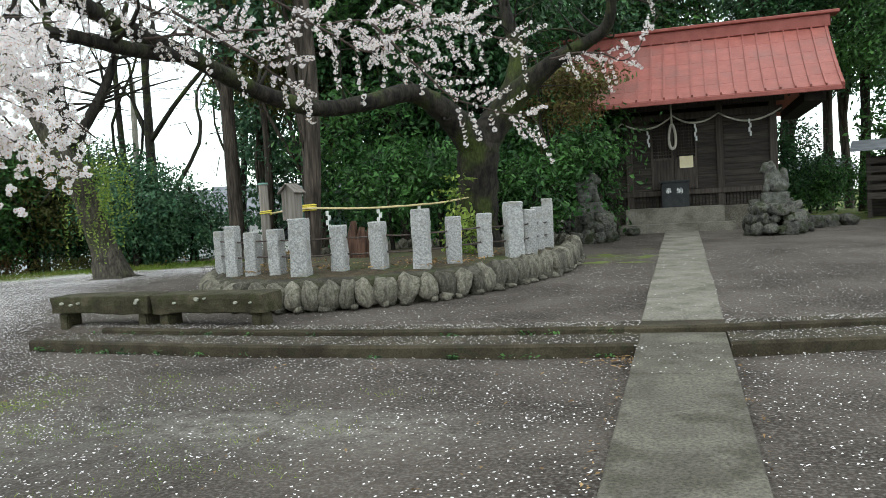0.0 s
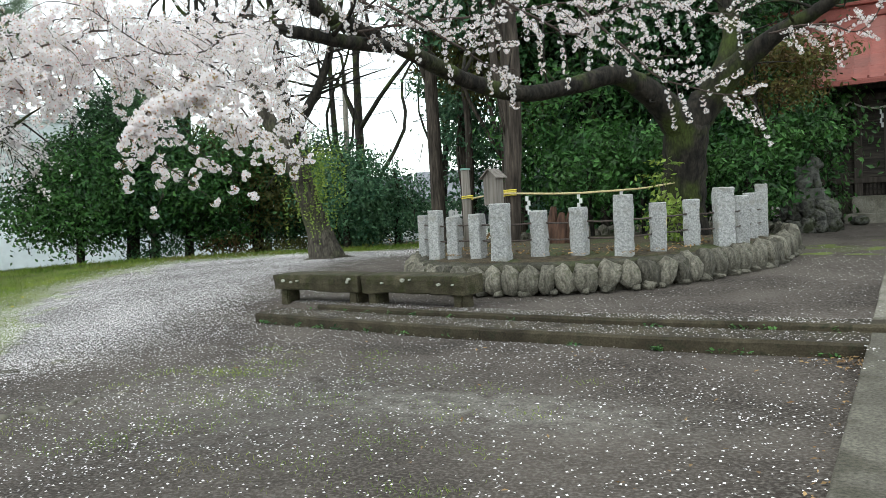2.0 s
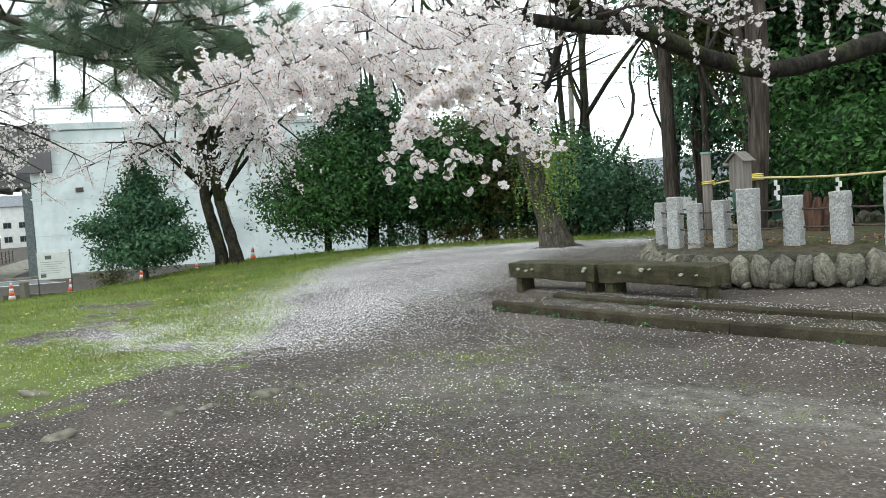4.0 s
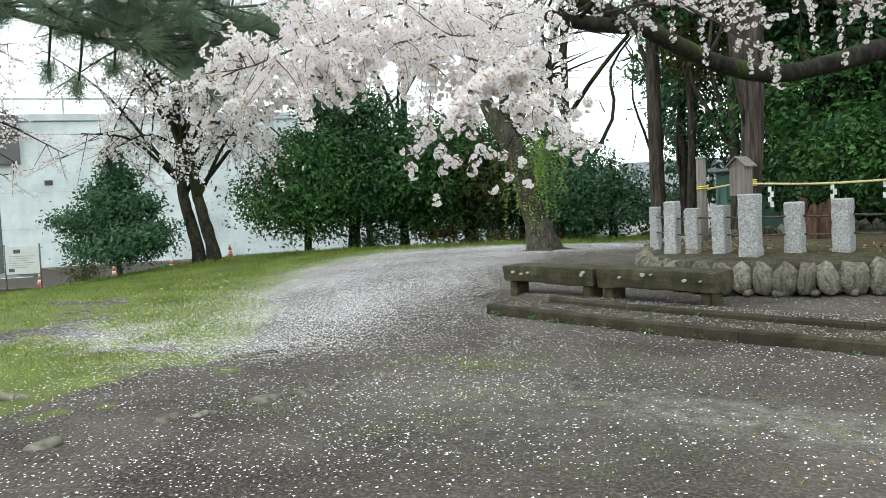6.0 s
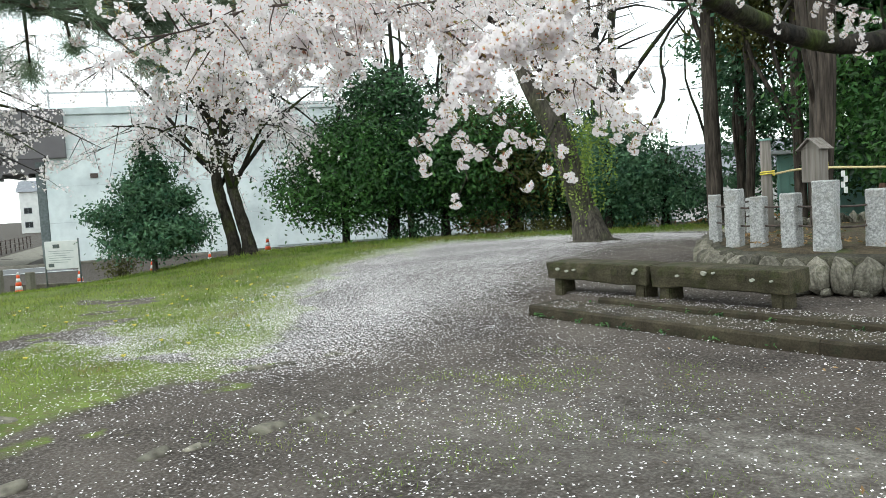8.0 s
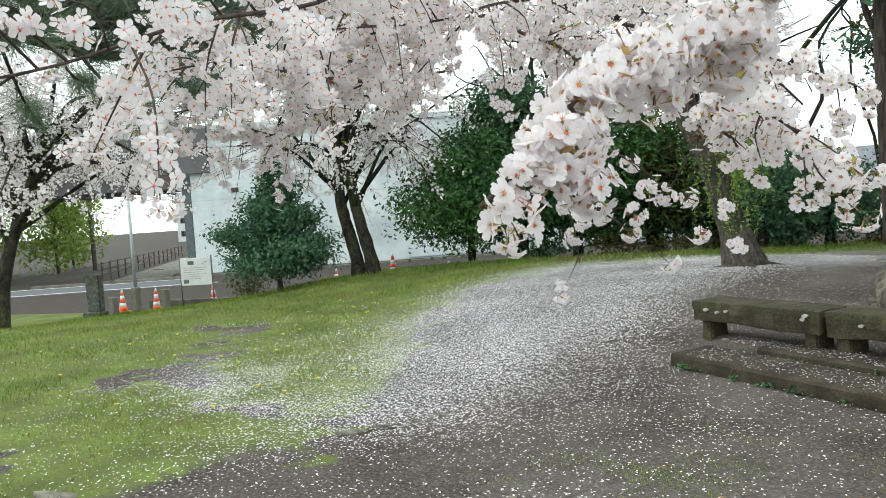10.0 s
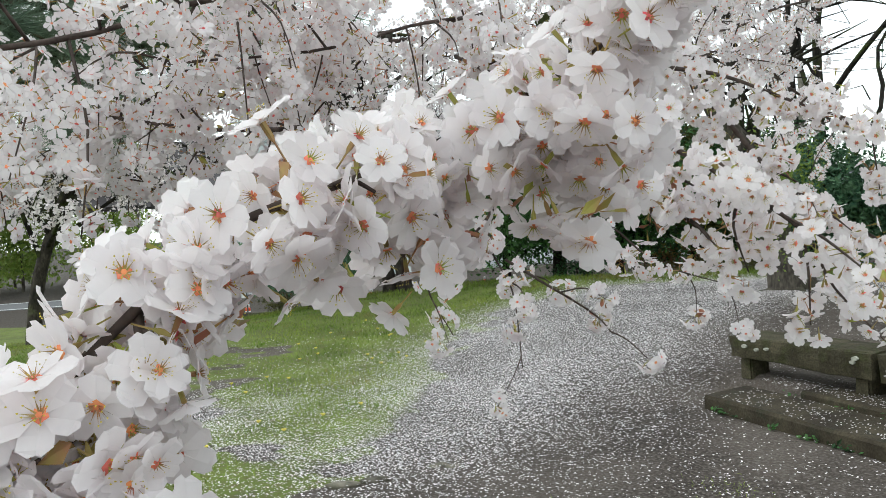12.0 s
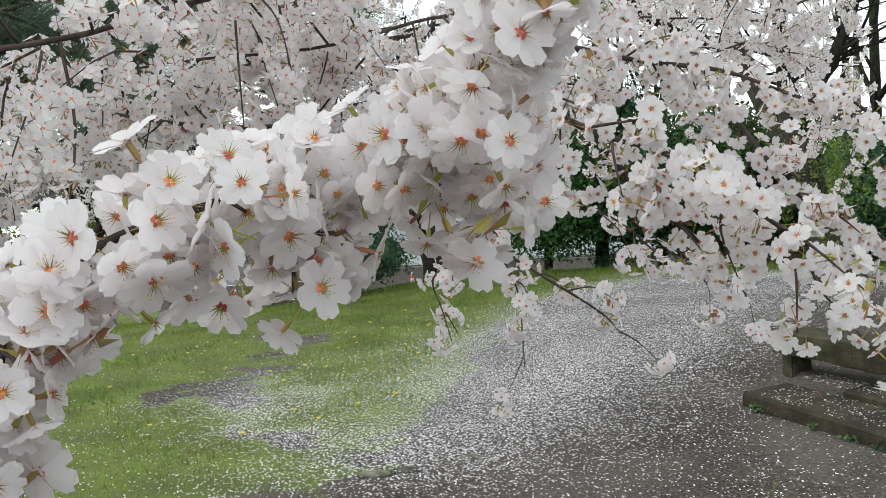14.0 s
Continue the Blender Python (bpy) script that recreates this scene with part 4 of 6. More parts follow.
def offering_box():
    g = float(land(-3, 22))
    b = thing("offering_box", (-0.28, 22.42, g + 0.60), 0, "black offering box with two painted white characters", "offering box")
    part("body", boxed(-0.36, 0.36, -0.2, 0.2, 0.0, 0.72, bevel=0.015), "black", b)
    part("lid", boxed(-0.40, 0.40, -0.24, 0.24, 0.70, 0.76, bevel=0.01), "black", b)
    for x, ch in ((-0.17, "\u5949"), (0.12, "\u7d0d")):
        c = bpy.data.curves.new("lettering", "FONT")
        c.body, c.size, c.align_x, c.extrude = ch, 0.17, "CENTER", 0.002
        c.materials.append(M["paint_white"])
        t = new("lettering", c)
        t.parent = b
        t.matrix_local = pose(x, -0.206, 0.42, 90, 0, 0)


offering_box()


def shimenawa():
    r = thing("rope", (HX, 22.65, 0), 0, "twisted straw rope with paper streamers hung across the facade", "straw rope")
    g = float(land(-3, 22))
    pins = [(-2.9, 2.7), (-1.35, 3.02), (0.0, 3.12), (1.18, 3.10), (2.75, 3.1)]
    for (xa, za), (xb, zb) in zip(pins, pins[1:]):
        s = Soup()
        t = np.linspace(0, 1, 15)
        sag = 0.27 * min(1, (xb - xa) / 1.4)
        pts = np.stack([xa + (xb - xa) * t, np.full(15, -0.12), g + za + (zb - za) * t - sag * 4 * t * (1 - t)], 1)
        s.tube(pts, [0.022, 0.028, 0.022], 6, rough=0.2, rng=rng)
        part_me("strand", s.mesh("strand"), "rope_grey", r, smooth=True)
    for x, z in ((-0.66, 2.75), (0.58, 2.84), (1.95, 2.86)):
        bm = bmesh.new()
        for k in range(4):
            box(bm, x - 0.03 + 0.03 * (k % 2), x + 0.02 + 0.03 * (k % 2), -0.165 - 0.004 * k, -0.161 - 0.004 * k, g + z - 0.11 * (k + 1), g + z - 0.11 * k + 0.012)
        part("paper_streamer", bm, "white_paper", r, "zigzag white paper streamer")
    s = Soup()
    t = np.linspace(0, 2 * np.pi, 19)
    s.tube(np.stack([-0.02 + 0.11 * np.sin(t) * (0.6 + 0.4 * np.sin((t - np.pi) / 2 + np.pi / 2) ** 2), np.full(19, -0.2), g + 2.55 + 0.33 * np.cos(t)], 1), [0.034, 0.04, 0.034], 7)
    s.tube([(-0.02, -0.2, g + 2.85), (-0.03, -0.22, g + 3.3), (-0.03, -0.25, g + 3.6)], [0.03, 0.026, 0.02], 6)
    part_me("bell_loop", s.mesh("bell_loop"), "rope_grey", r, "thick pale bell rope looped up", smooth=True)


shimenawa()


# ---- guardian statues on piles of stones ----
def guardian(x, y, face, label):
    g = float(land(-3, y))
    pile = thing("stone_pile", (x, y, g), 0, "pile of rough dark stones carrying a guardian statue", "stone pile", "stone piles before the hall")
    r = np.random.default_rng(int(abs(x) * 100))
    for lay, (n, rad, z) in enumerate(((13, 0.66, 0.13), (12, 0.60, 0.36), (10, 0.52, 0.56), (6, 0.25, 0.62), (3, 0.15, 0.45))):
        for k in range(n):
            a = 2 * math.pi * (k + r.uniform(-0.3, 0.3)) / n + lay
            w = r.uniform(0.2, 0.4)
            bm = rock(bmesh.new(), (rad * math.cos(a) * 0.8, rad * math.sin(a) * 0.8, z + r.uniform(-0.03, 0.03)), (w, w * r.uniform(0.8, 1.1), w * r.uniform(0.8, 1.2)), r, r.uniform(0, 6), 2, 0.3)
            part("stone", bm, "lava", pile, smooth=True)
    part("plinth", boxed(-0.30, 0.30, -0.22, 0.22, 0.68, 0.96, bevel=0.03, seg=2), "statue", pile, "worn carved stone plinth")
    # a seated lion-dog: one plain mesh
    bm = bmesh.new()
    f = face
    rock(bm, (-0.10 * f, 0, 0.16), (0.42, 0.30, 0.36), r, 0, 3, 0.08)
    rock(bm, (0.02 * f, 0, 0.34), (0.36, 0.28, 0.46), r, 0, 3, 0.08)
    rock(bm, (0.10 * f, 0, 0.56), (0.30, 0.27, 0.28), r, 0, 3, 0.12)
    rock(bm, (0.21 * f, 0, 0.52), (0.18, 0.20, 0.16), r, 0, 2, 0.1)
    rock(bm, (-0.24 * f, 0, 0.34), (0.16, 0.2, 0.42), r, 0, 2, 0.15)
    for s in (-1, 1):
        rock(bm, (0.16 * f, 0.09 * s, 0.16), (0.13, 0.11, 0.36), r, 0, 2, 0.06)
        rock(bm, (0.06 * f, 0.11 * s, 0.68), (0.1, 0.07, 0.1), r, 0, 2, 0.1)
        rock(bm, (-0.12 * f, 0.13 * s, 0.10), (0.28, 0.14, 0.22), r, 0, 2, 0.1)
    ob = part("guardian_statue", bm, "statue", smooth=True)
    fuse = ob.modifiers.new("fuse", "REMESH")
    fuse.mode, fuse.voxel_size, fuse.use_smooth_shade = "VOXEL", 0.02, True
    ob.matrix_world = pose(x, y, g + 0.95, 0, 0, 0)
    tagged(ob, label, "statue", "pair of guardian statues")


guardian(-2.28, 19.6, 1, "weathered grey stone lion-dog statue facing the paved way")
guardian(1.92, 19.6, -1, "weathered grey stone lion-dog statue with its head turned back")


def loose_rocks():
    r = np.random.default_rng(31)
    for x, y, w in ((-1.35, 21.0, 0.35), (-3.2, 19.9, 0.4), (-3.5, 20.3, 0.45), (2.9, 20.9, 0.5), (3.3, 21.3, 0.5), (3.8, 21.6, 0.45), (2.6, 20.0, 0.42)):
        w *= 1.1
        bm = rock(bmesh.new(), (0, 0, 0), (w, w * 0.8, w * 0.62), r, r.uniform(0, 6), 3, 0.22)
        ob = part("rock", bm, "lava", smooth=True)
        ob.matrix_world = pose(x, y, float(land(x, y)) + w * 0.2)
        tagged(ob, "rough grey rock lying beside the hall steps", "rock", "rocks by the hall")
    for x, y, w in ((-6.39, 2.75, 0.13), (-6.36, 2.87, 0.12), (-6.34, 3.3, 0.26), (-6.3, 3.65, 0.20), (-6.25, 3.92, 0.16), (-6.2, 4.15, 0.12), (-6.44, 2.5, 0.2), (-6.5, 1.64, 0.22),
                    (-8.26, 5.1, 0.14), (-8.31, 4.31, 0.22), (-8.27, 4.55, 0.2), (-8.17, 5.2, 0.12), (-8.35, 2.04, 0.24), (-8.3, 3.3, 0.2), (-6.19, 4.36, 0.12)):
        bm = rock(bmesh.new(), (0, 0, 0), (w * 0.6, w * 1.3, w * 0.32), r, r.uniform(-0.4, 0.4), 2, 0.2)
        ob = part("edging_stone", bm, "rubble", smooth=True)
        ob.matrix_world = pose(x, y, float(land(x, y)) + w * 0.0)
        tagged(ob, "flat pale stone half sunk in the trodden earth", "stone", "sunk edging stones")


loose_rocks()


# ---- trees ----
def crown(s, rng, blobs, leaf, n, loose=0.9, flat=0.0, inner=0.25, droop=0.0):
    """n leaves gathered in clumps over the outside of the given blobs (centre, radii)."""
    vol = np.array([np.prod(b[1]) ** (2 / 3) for b in blobs])
    for (c, r), k in zip(blobs, (n * vol / vol.sum()).astype(int)):
        nc = max(6, k // 26)
        d = rng.normal(size=(nc, 3))
        d /= np.linalg.norm(d, axis=1)[:, None]
        rad = rng.uniform(inner, 1.0, nc) ** 0.45 * rng.uniform(0.86, 1.12, nc)
        cc = np.array(c) + d * rad[:, None] * np.array(r)
        per = k // nc
        idx = np.repeat(np.arange(nc), per)
        spread = 0.16 * float(np.mean(r)) + leaf * 0.8
        p = cc[idx] + rng.normal(size=(len(idx), 3)) * spread * np.array([1, 1, 0.55])
        nr = d[idx] * (1 - flat) + np.array([0, 0, 0.6 + flat])
        s.stamp(*LEAF, p, turns(len(idx), rng, nr, loose), leaf * rng.uniform(0.7, 1.35, len(idx)))


def tree(name, x, y, h, r0, label, category, bark, leafmat, blobs, leaf, n, group="", lean=(0, 0), limbs=5, seed=1, twin=None, loose=0.9):
    rg = np.random.default_rng(seed)
    z = float(land(x, y))
    t = thing(name, (x, y, z), 0, label, category, group)
    s = Soup()
    pts = [(0, 0, -0.15), (0.02, 0, 0.3), (lean[0] * 0.35, lean[1] * 0.35, h * 0.35), (lean[0] * 0.7, lean[1] * 0.7, h * 0.7), (lean[0], lean[1], h)]
    pts = [np.array(p) + np.append(rg.normal(size=2) * 0.02 * h * (i > 1) * 0.4, 0) for i, p in enumerate(pts)]
    line = spline(pts, 5)
    s.tube(line, [r0 * 1.35, r0, r0 * 0.85, r0 * 0.6, r0 * 0.25], 9, rough=0.06, rng=rg)
    part_me("trunk", s.mesh("trunk"), bark, t, smooth=True)
    for k in range(limbs):
        i = int(len(line) * rg.uniform(0.35, 0.9))
        b = blobs[rg.integers(len(blobs))] if blobs else ((*(rg.normal(size=2) * 0.25 * h), h), (1, 1, 1))
        e = np.array(b[0]) + rg.normal(size=3) * 0.3 * np.array(b[1])
        mid = (line[i] + e) / 2 + [0, 0, 0.12 * np.linalg.norm(e - line[i])]
        s = Soup()
        bend = rg.normal(size=(2, 3)) * 0.06 * np.linalg.norm(e - line[i])
        s.tube(spline([line[i], (line[i] + mid) / 2 + bend[0], mid, (mid + e) / 2 + bend[1], e], 3), [r0 * 0.42, r0 * 0.25, r0 * 0.08], 6, rough=0.08, rng=rg)
        for q in range(3):
            a = line[i] + (e - line[i]) * rg.uniform(0.4, 0.9)
            s.tube([a, a + rg.normal(size=3) * 0.12 * h * 0.5, a + rg.normal(size=3) * 0.12 * h], [r0 * 0.12, r0 * 0.08, r0 * 0.03], 4)
        part_me("limb", s.mesh("limb"), bark, t, smooth=True)
    if n:
        s = Soup()
        crown(s, rg, blobs, leaf, n, loose)
        part_me("crown", s.mesh("crown"), leafmat, t)
    return t


def shrub_line():
    # conical shrub
    tree("shrub", -22.3, 8.85, 3.3, 0.07, "dense conical evergreen shrub with blue-green leaves on the grass bank", "shrub", "bark_grey", "leaf_blue",
         [((0, 0, 0.85), (1.35, 1.35, 0.34)), ((0.5, 0.3, 1.2), (1.1, 1.0, 0.3)), ((-0.4, -0.4, 1.55), (1.05, 1.1, 0.32)), ((0.2, 0.2, 1.95), (0.95, 0.95, 0.3)), ((-0.2, -0.1, 2.3), (0.75, 0.7, 0.28)), ((0.1, 0.1, 2.7), (0.5, 0.5, 0.3)), ((0, 0, 3.15), (0.26, 0.26, 0.34))], 0.115, 20000, "shrubs along the bank", limbs=8, seed=3)
    tree("shrub", -24.3, 8.6, 0.75, 0.03, "small brownish bush at the edge of the bank", "shrub", "bark_grey", "leaf_olive",
         [((0, 0, 0.45), (0.5, 0.5, 0.4))], 0.07, 1100, "shrubs along the bank", limbs=4, seed=4)
    # big clipped evergreens
    tree("evergreen_tree", -20.2, 13.6, 4.2, 0.11, "broad glossy evergreen with a rounded clipped crown", "evergreen tree", "bark", "leaf_mid",
         [((0.0, 0, 1.7), (1.9, 1.9, 1.25)), ((0.2, 0.4, 2.7), (1.6, 1.6, 1.0))], 0.13, 22000, "shrubs along the bank", limbs=7, seed=5)
    tree("evergreen_tree", -19.9, 15.1, 5.2, 0.19, "tall dark evergreen behind the clipped one", "evergreen tree", "bark", "leaf_dark",
         [((0.0, 0.2, 3.6), (1.7, 1.7, 1.4)), ((0.4, 0.7, 2.2), (1.9, 1.9, 1.4)), ((-0.3, 0, 4.6), (1.2, 1.2, 0.8))], 0.15, 20000, "shrubs along the bank", limbs=7, seed=6)
    tree("evergreen_tree", -18.6, 16.1, 3.8, 0.09, "evergreen with bare twigs below its crown", "evergreen tree", "bark", "leaf_mid",
         [((0.0, 0.2, 2.2), (1.8, 1.8, 1.2)), ((0.7, 0.8, 3.2), (1.5, 1.5, 0.9)), ((0.2, 0.9, 1.0), (1.4, 0.8, 0.6))], 0.14, 15000, "shrubs along the bank", limbs=9, seed=7)
    tree("evergreen_tree", -17.7, 18.0, 4.4, 0.2, "olive-leaved tree among the dark evergreens", "evergreen tree", "bark", "leaf_olive",
         [((-0.4, -0.3, 3.5), (1.5, 1.5, 1.0)), ((0.5, 0.3, 2.4), (1.6, 1.6, 1.2))], 0.13, 12000, "shrubs along the bank", limbs=7, seed=8)
    tree("evergreen_tree", -16.4, 19.0, 3.9, 0.16, "dark evergreen with a thick black trunk", "evergreen tree", "bark", "leaf_dark",
         [((0.0, 0.2, 2.9), (1.8, 1.8, 1.3)), ((-0.8, 0.2, 1.7), (1.5, 1.5, 1.1)), ((0.8, 0.8, 1.0), (1.3, 1.0, 0.8))], 0.14, 14000, "shrubs along the bank", limbs=7, seed=9)
    tree("evergreen_tree", -14.2, 17.9, 2.7, 0.1, "rounded evergreen bush behind the leaning tree", "evergreen tree", "bark", "leaf_blue",
         [((0.0, 0.2, 1.7), (1.4, 1.4, 1.1)), ((0.2, 0.5, 0.8), (1.2, 1.0, 0.7))], 0.12, 10000, "shrubs along the bank", limbs=7, seed=10)
    tree("evergreen_tree", -13.3, 19.2, 2.3, 0.12, "blue-green evergreen bush on the bank", "evergreen tree", "bark", "leaf_blue",
         [((-0.3, 0.2, 1.4), (1.2, 1.2, 0.8)), ((0.4, 0, 0.8), (0.9, 0.9, 0.5))], 0.12, 6000, "shrubs along the bank", limbs=7, seed=11)
    tree("evergreen_tree", -23.5, 24.5, 4.6, 0.15, "dark evergreen farther back beyond the road", "evergreen tree", "bark", "leaf_dark",
         [((0.0, 0.2, 3.0), (2.4, 2.4, 1.5))], 0.2, 6000, "shrubs along the bank", limbs=6, seed=12)


shrub_line()


def undergrowth():
    for i, (x, y, h, m) in enumerate(((-18.9, 14.9, 0.7, "leaf_dark"), (-17.6, 16.4, 0.9, "leaf_rust"), (-16.6, 17.6, 0.8, "leaf_olive"), (-15.5, 18.2, 0.7, "leaf_olive"),
                                      (-14.7, 19.2, 0.7, "leaf_light"), (-12.6, 20.3, 0.7, "leaf_dark"), (-11.2, 21.4, 0.8, "leaf_dark"))):
        tree("bush", x, y, h, 0.02, "low straggly undergrowth below the evergreens", "bush", "bark", m,
             [((0, 0, h * 0.4), (0.75, 0.6, h * 0.4)), ((0.4, 0.3, h * 0.55), (0.5, 0.5, h * 0.35))], 0.09, 1100, "undergrowth along the bank", limbs=6, seed=300 + i)


undergrowth()


def grove():
    r = np.random.default_rng(21)
    # wall of dark broadleaves behind the fenced mound
    spots = [(-8.6, 21.6, 9), (-7.0, 19.4, 6.5), (-6.2, 22.4, 10), (-4.8, 20.2, 7), (-3.9, 23.0, 9), (-5.5, 25.5, 11), (-9.5, 25.5, 11), (-4.3, 21.6, 6.0), (-7.6, 23.6, 10), (-3.6, 26.6, 11), (-7.6, 28.5, 12)]
    for i, (x, y, h) in enumerate(spots):
        bl = []
        for k in range(6):
            a, zz = r.uniform(0, 6.28), (0.16, 0.3, 0.46, 0.62, 0.8, 1.0)[k]
            bl.append(((1.25 * math.cos(a), 1.25 * math.sin(a), h * zz), (r.uniform(1.4, 2.0), r.uniform(1.4, 2.0), r.uniform(0.9, 1.4))))
        tree("evergreen_tree", x, y, h, 0.16, "dark broadleaf evergreen with dense foliage in the grove", "evergreen tree", "bark",
             ("leaf_dark", "leaf_mid", "leaf_dark")[i % 3], bl, 0.17, 12000, "evergreens of the grove", limbs=7, seed=60 + i)
    for i, (x, y, h) in enumerate(((-8.4, 20.8, 10), (-10.2, 23.6, 11), (-5.2, 18.9, 9.5))):
        tree("evergreen_tree", x, y, h, 0.18, "tall evergreen with a high dense crown in the grove", "evergreen tree", "bark", ("leaf_dark", "leaf_mid")[i % 2],
             [((0, 0, h * 0.5), (1.6, 1.6, 1.1)), ((0.6, 0.2, h * 0.68), (1.8, 1.8, 1.2)), ((-0.5, 0, h * 0.85), (1.8, 1.8, 1.2)), ((0.2, 0, h), (1.5, 1.5, 1.1))], 0.18, 9500, "evergreens of the grove", limbs=6, seed=200 + i)
    # low dark growth on the mound
    for i, (x, y, h) in enumerate(((-4.9, 15.6, 2.0), (-3.1, 16.4, 1.9), (-6.1, 15.9, 2.2))):
        tree("shrub", x, y, h, 0.05, "leafy dark evergreen bush under the cherry tree", "shrub", "bark", "leaf_mid",
             [((0, 0, h * 0.7), (0.9, 0.9, 0.8)), ((0.3, 0.1, h), (0.7, 0.7, 0.5))], 0.13, 2600, "bushes on the mound", limbs=4, seed=80 + i)
    tree("sapling", -3.75, 12.9, 1.5, 0.02, "light green sapling growing behind the fence", "sapling", "bark_grey", "leaf_light",
         [((0, 0, 0.6), (0.3, 0.3, 0.5)), ((0.02, 0, 1.25), (0.2, 0.2, 0.45)), ((0.25, 0, 0.9), (0.3, 0.2, 0.2))], 0.1, 700, "", limbs=4, seed=90)
    # conifers with bare lower trunks
    for i, (x, y, h, rr) in enumerate(((-11.5, 18.6, 15, 0.20), (-9.85, 19.6, 16, 0.14), (-1.9, 29.5, 15, 0.17), (-3.3, 30.5, 15, 0.14), (-0.9, 31, 15, 0.16), (-4.6, 28.5, 15, 0.16),
                                       (4.1, 37.0, 16, 0.18), (4.9, 39.5, 16, 0.16), (5.9, 37.4, 17, 0.22), (8.2, 35.0, 17, 0.25), (6.9, 38.5, 17, 0.2), (9.8, 33.0, 17, 0.25), (2.8, 36.5, 17, 0.2), (-1.5, 36, 18, 0.22), (0.8, 39, 18, 0.22))):
        bl = [((0.5 * math.cos(k * 2.4), 0.5 * math.sin(k * 2.4), h * q), (1.5 - 0.6 * abs(q - 0.6), 1.5 - 0.6 * abs(q - 0.6), 1.0)) for k, q in enumerate(np.linspace(0.36 if i > 5 else 0.42, 1.0, 8))]
        tree("conifer", x, y, h, rr, "tall dark conifer with a bare lower trunk", "conifer", "bark_cedar", "leaf_blue" if i % 2 == 0 else "leaf_dark", bl, 0.24, 6500, "conifers round the hall", limbs=8, seed=100 + i, loose=0.7)
    # the cedar tied with the rope
    tree("cedar", -6.95, 13.75, 10.5, 0.17, "straight cedar with stringy brown bark, tied with a rope", "cedar", "bark_cedar", "leaf_olive",
         [((0.2, 0.3, 7.8), (1.6, 1.6, 1.0)), ((-0.4, 0, 6.2), (1.2, 1.2, 0.7)), ((0.2, 0, 9.4), (1.3, 1.3, 1.1))], 0.16, 5000, "", limbs=6, seed=131)
    tree("cedar", -7.35, 14.6, 10.5, 0.12, "thin cedar standing close behind another", "cedar", "bark_cedar", "leaf_dark",
         [((0.2, 0.3, 7.8), (1.3, 1.3, 1.0)), ((0.2, 0, 9.4), (1.3, 1.3, 1.1))], 0.16, 3000, "", limbs=4, seed=132)
    # olive conifer foliage hanging above the bank
    tree("conifer", -11.3, 19.9, 9.5, 0.12, "conifer with hanging yellow-green sprays", "conifer", "bark_cedar", "leaf_olive",
         [((0.2, -0.3, 5.2), (1.2, 1.2, 1.0)), ((-0.2, 0, 6.6), (1.4, 1.4, 1.0)), ((0.1, 0, 8.2), (1.4, 1.4, 1.2))], 0.15, 7000, "conifers round the hall", limbs=6, seed=133)
    # thin bare trunks against the sky
    for i, (x, y, h, rr) in enumerate(((-24.3, 32.4, 13, 0.3), (-15.5, 25.4, 8.5, 0.16), (-20.8, 17.9, 9.5, 0.16), (-21.8, 16.6, 9.0, 0.14), (-16.8, 21.0, 10, 0.13), (-26.2, 21.0, 9.5, 0.16))):
        tree("bare_tree", x, y, h, rr, "slender tree with a bare dark trunk and thin twigs", "tree", "bark", "leaf_dark", [], 0.1, 0, "bare trees behind the bank", limbs=4, seed=140 + i, lean=(0.5 * math.sin(i), 0.3))
    tree("conifer", -13.6, 24.5, 7.5, 0.12, "thin open conifer with sparse blue-green sprays", "conifer", "bark", "leaf_blue",
         [((0.3 * math.sin(k), 0.3 * math.cos(k), 2.4 + k * 0.8), (1.4 - 0.12 * k, 1.4 - 0.12 * k, 0.3)) for k in range(7)], 0.2, 3600, "conifers round the hall", limbs=8, seed=151)
    for i, (x, y, h) in enumerate(((-12.9, 22.6, 11.0), (-11.4, 24.6, 12.0), (-10.4, 21.6, 10.5))):
        tree("conifer", x, y, h, 0.15, "dark conifer with drooping sprays behind the fence", "conifer", "bark_cedar", ("leaf_blue", "leaf_dark", "leaf_olive")[i],
             [((0.5 * math.sin(k * 2.1 + i), 0.5 * math.cos(k * 2.1), h * (0.36 + 0.08 * k)), (1.25 - 0.07 * k, 1.25 - 0.07 * k, 0.5)) for k in range(8)], 0.17, 5200, "conifers round the hall", limbs=8, seed=260 + i, loose=0.7)
    # branch of evergreen leaves reaching past the eaves
    tree("evergreen_tree", -3.5, 19.0, 4.4, 0.1, "evergreen with light green sprays reaching over the eaves", "evergreen tree", "bark", "leaf_mid",
         [((0.5, 0.3, 2.7), (1.1, 0.9, 0.5)), ((1.2, 0.2, 2.3), (0.9, 0.7, 0.35)), ((0.2, 0, 3.5), (0.9, 0.8, 0.4)), ((-0.6, 0, 2.4), (0.9, 0.9, 0.7)), ((0.8, 0.3, 3.6), (0.7, 0.6, 0.3))], 0.13, 5200, "evergreens of the grove", limbs=7, seed=152, loose=0.6)
    tree("maple", -2.9, 16.6, 4.2, 0.05, "young maple with rust-tinged new leaves", "maple", "bark", "leaf_rust",
         [((0.5, 0.3, 3.1), (0.9, 0.7, 0.5)), ((1.0, 0.2, 3.6), (0.7, 0.6, 0.3)), ((0.3, 0, 3.7), (0.7, 0.6, 0.3))], 0.1, 2600, "", limbs=6, seed=153, loose=0.6)
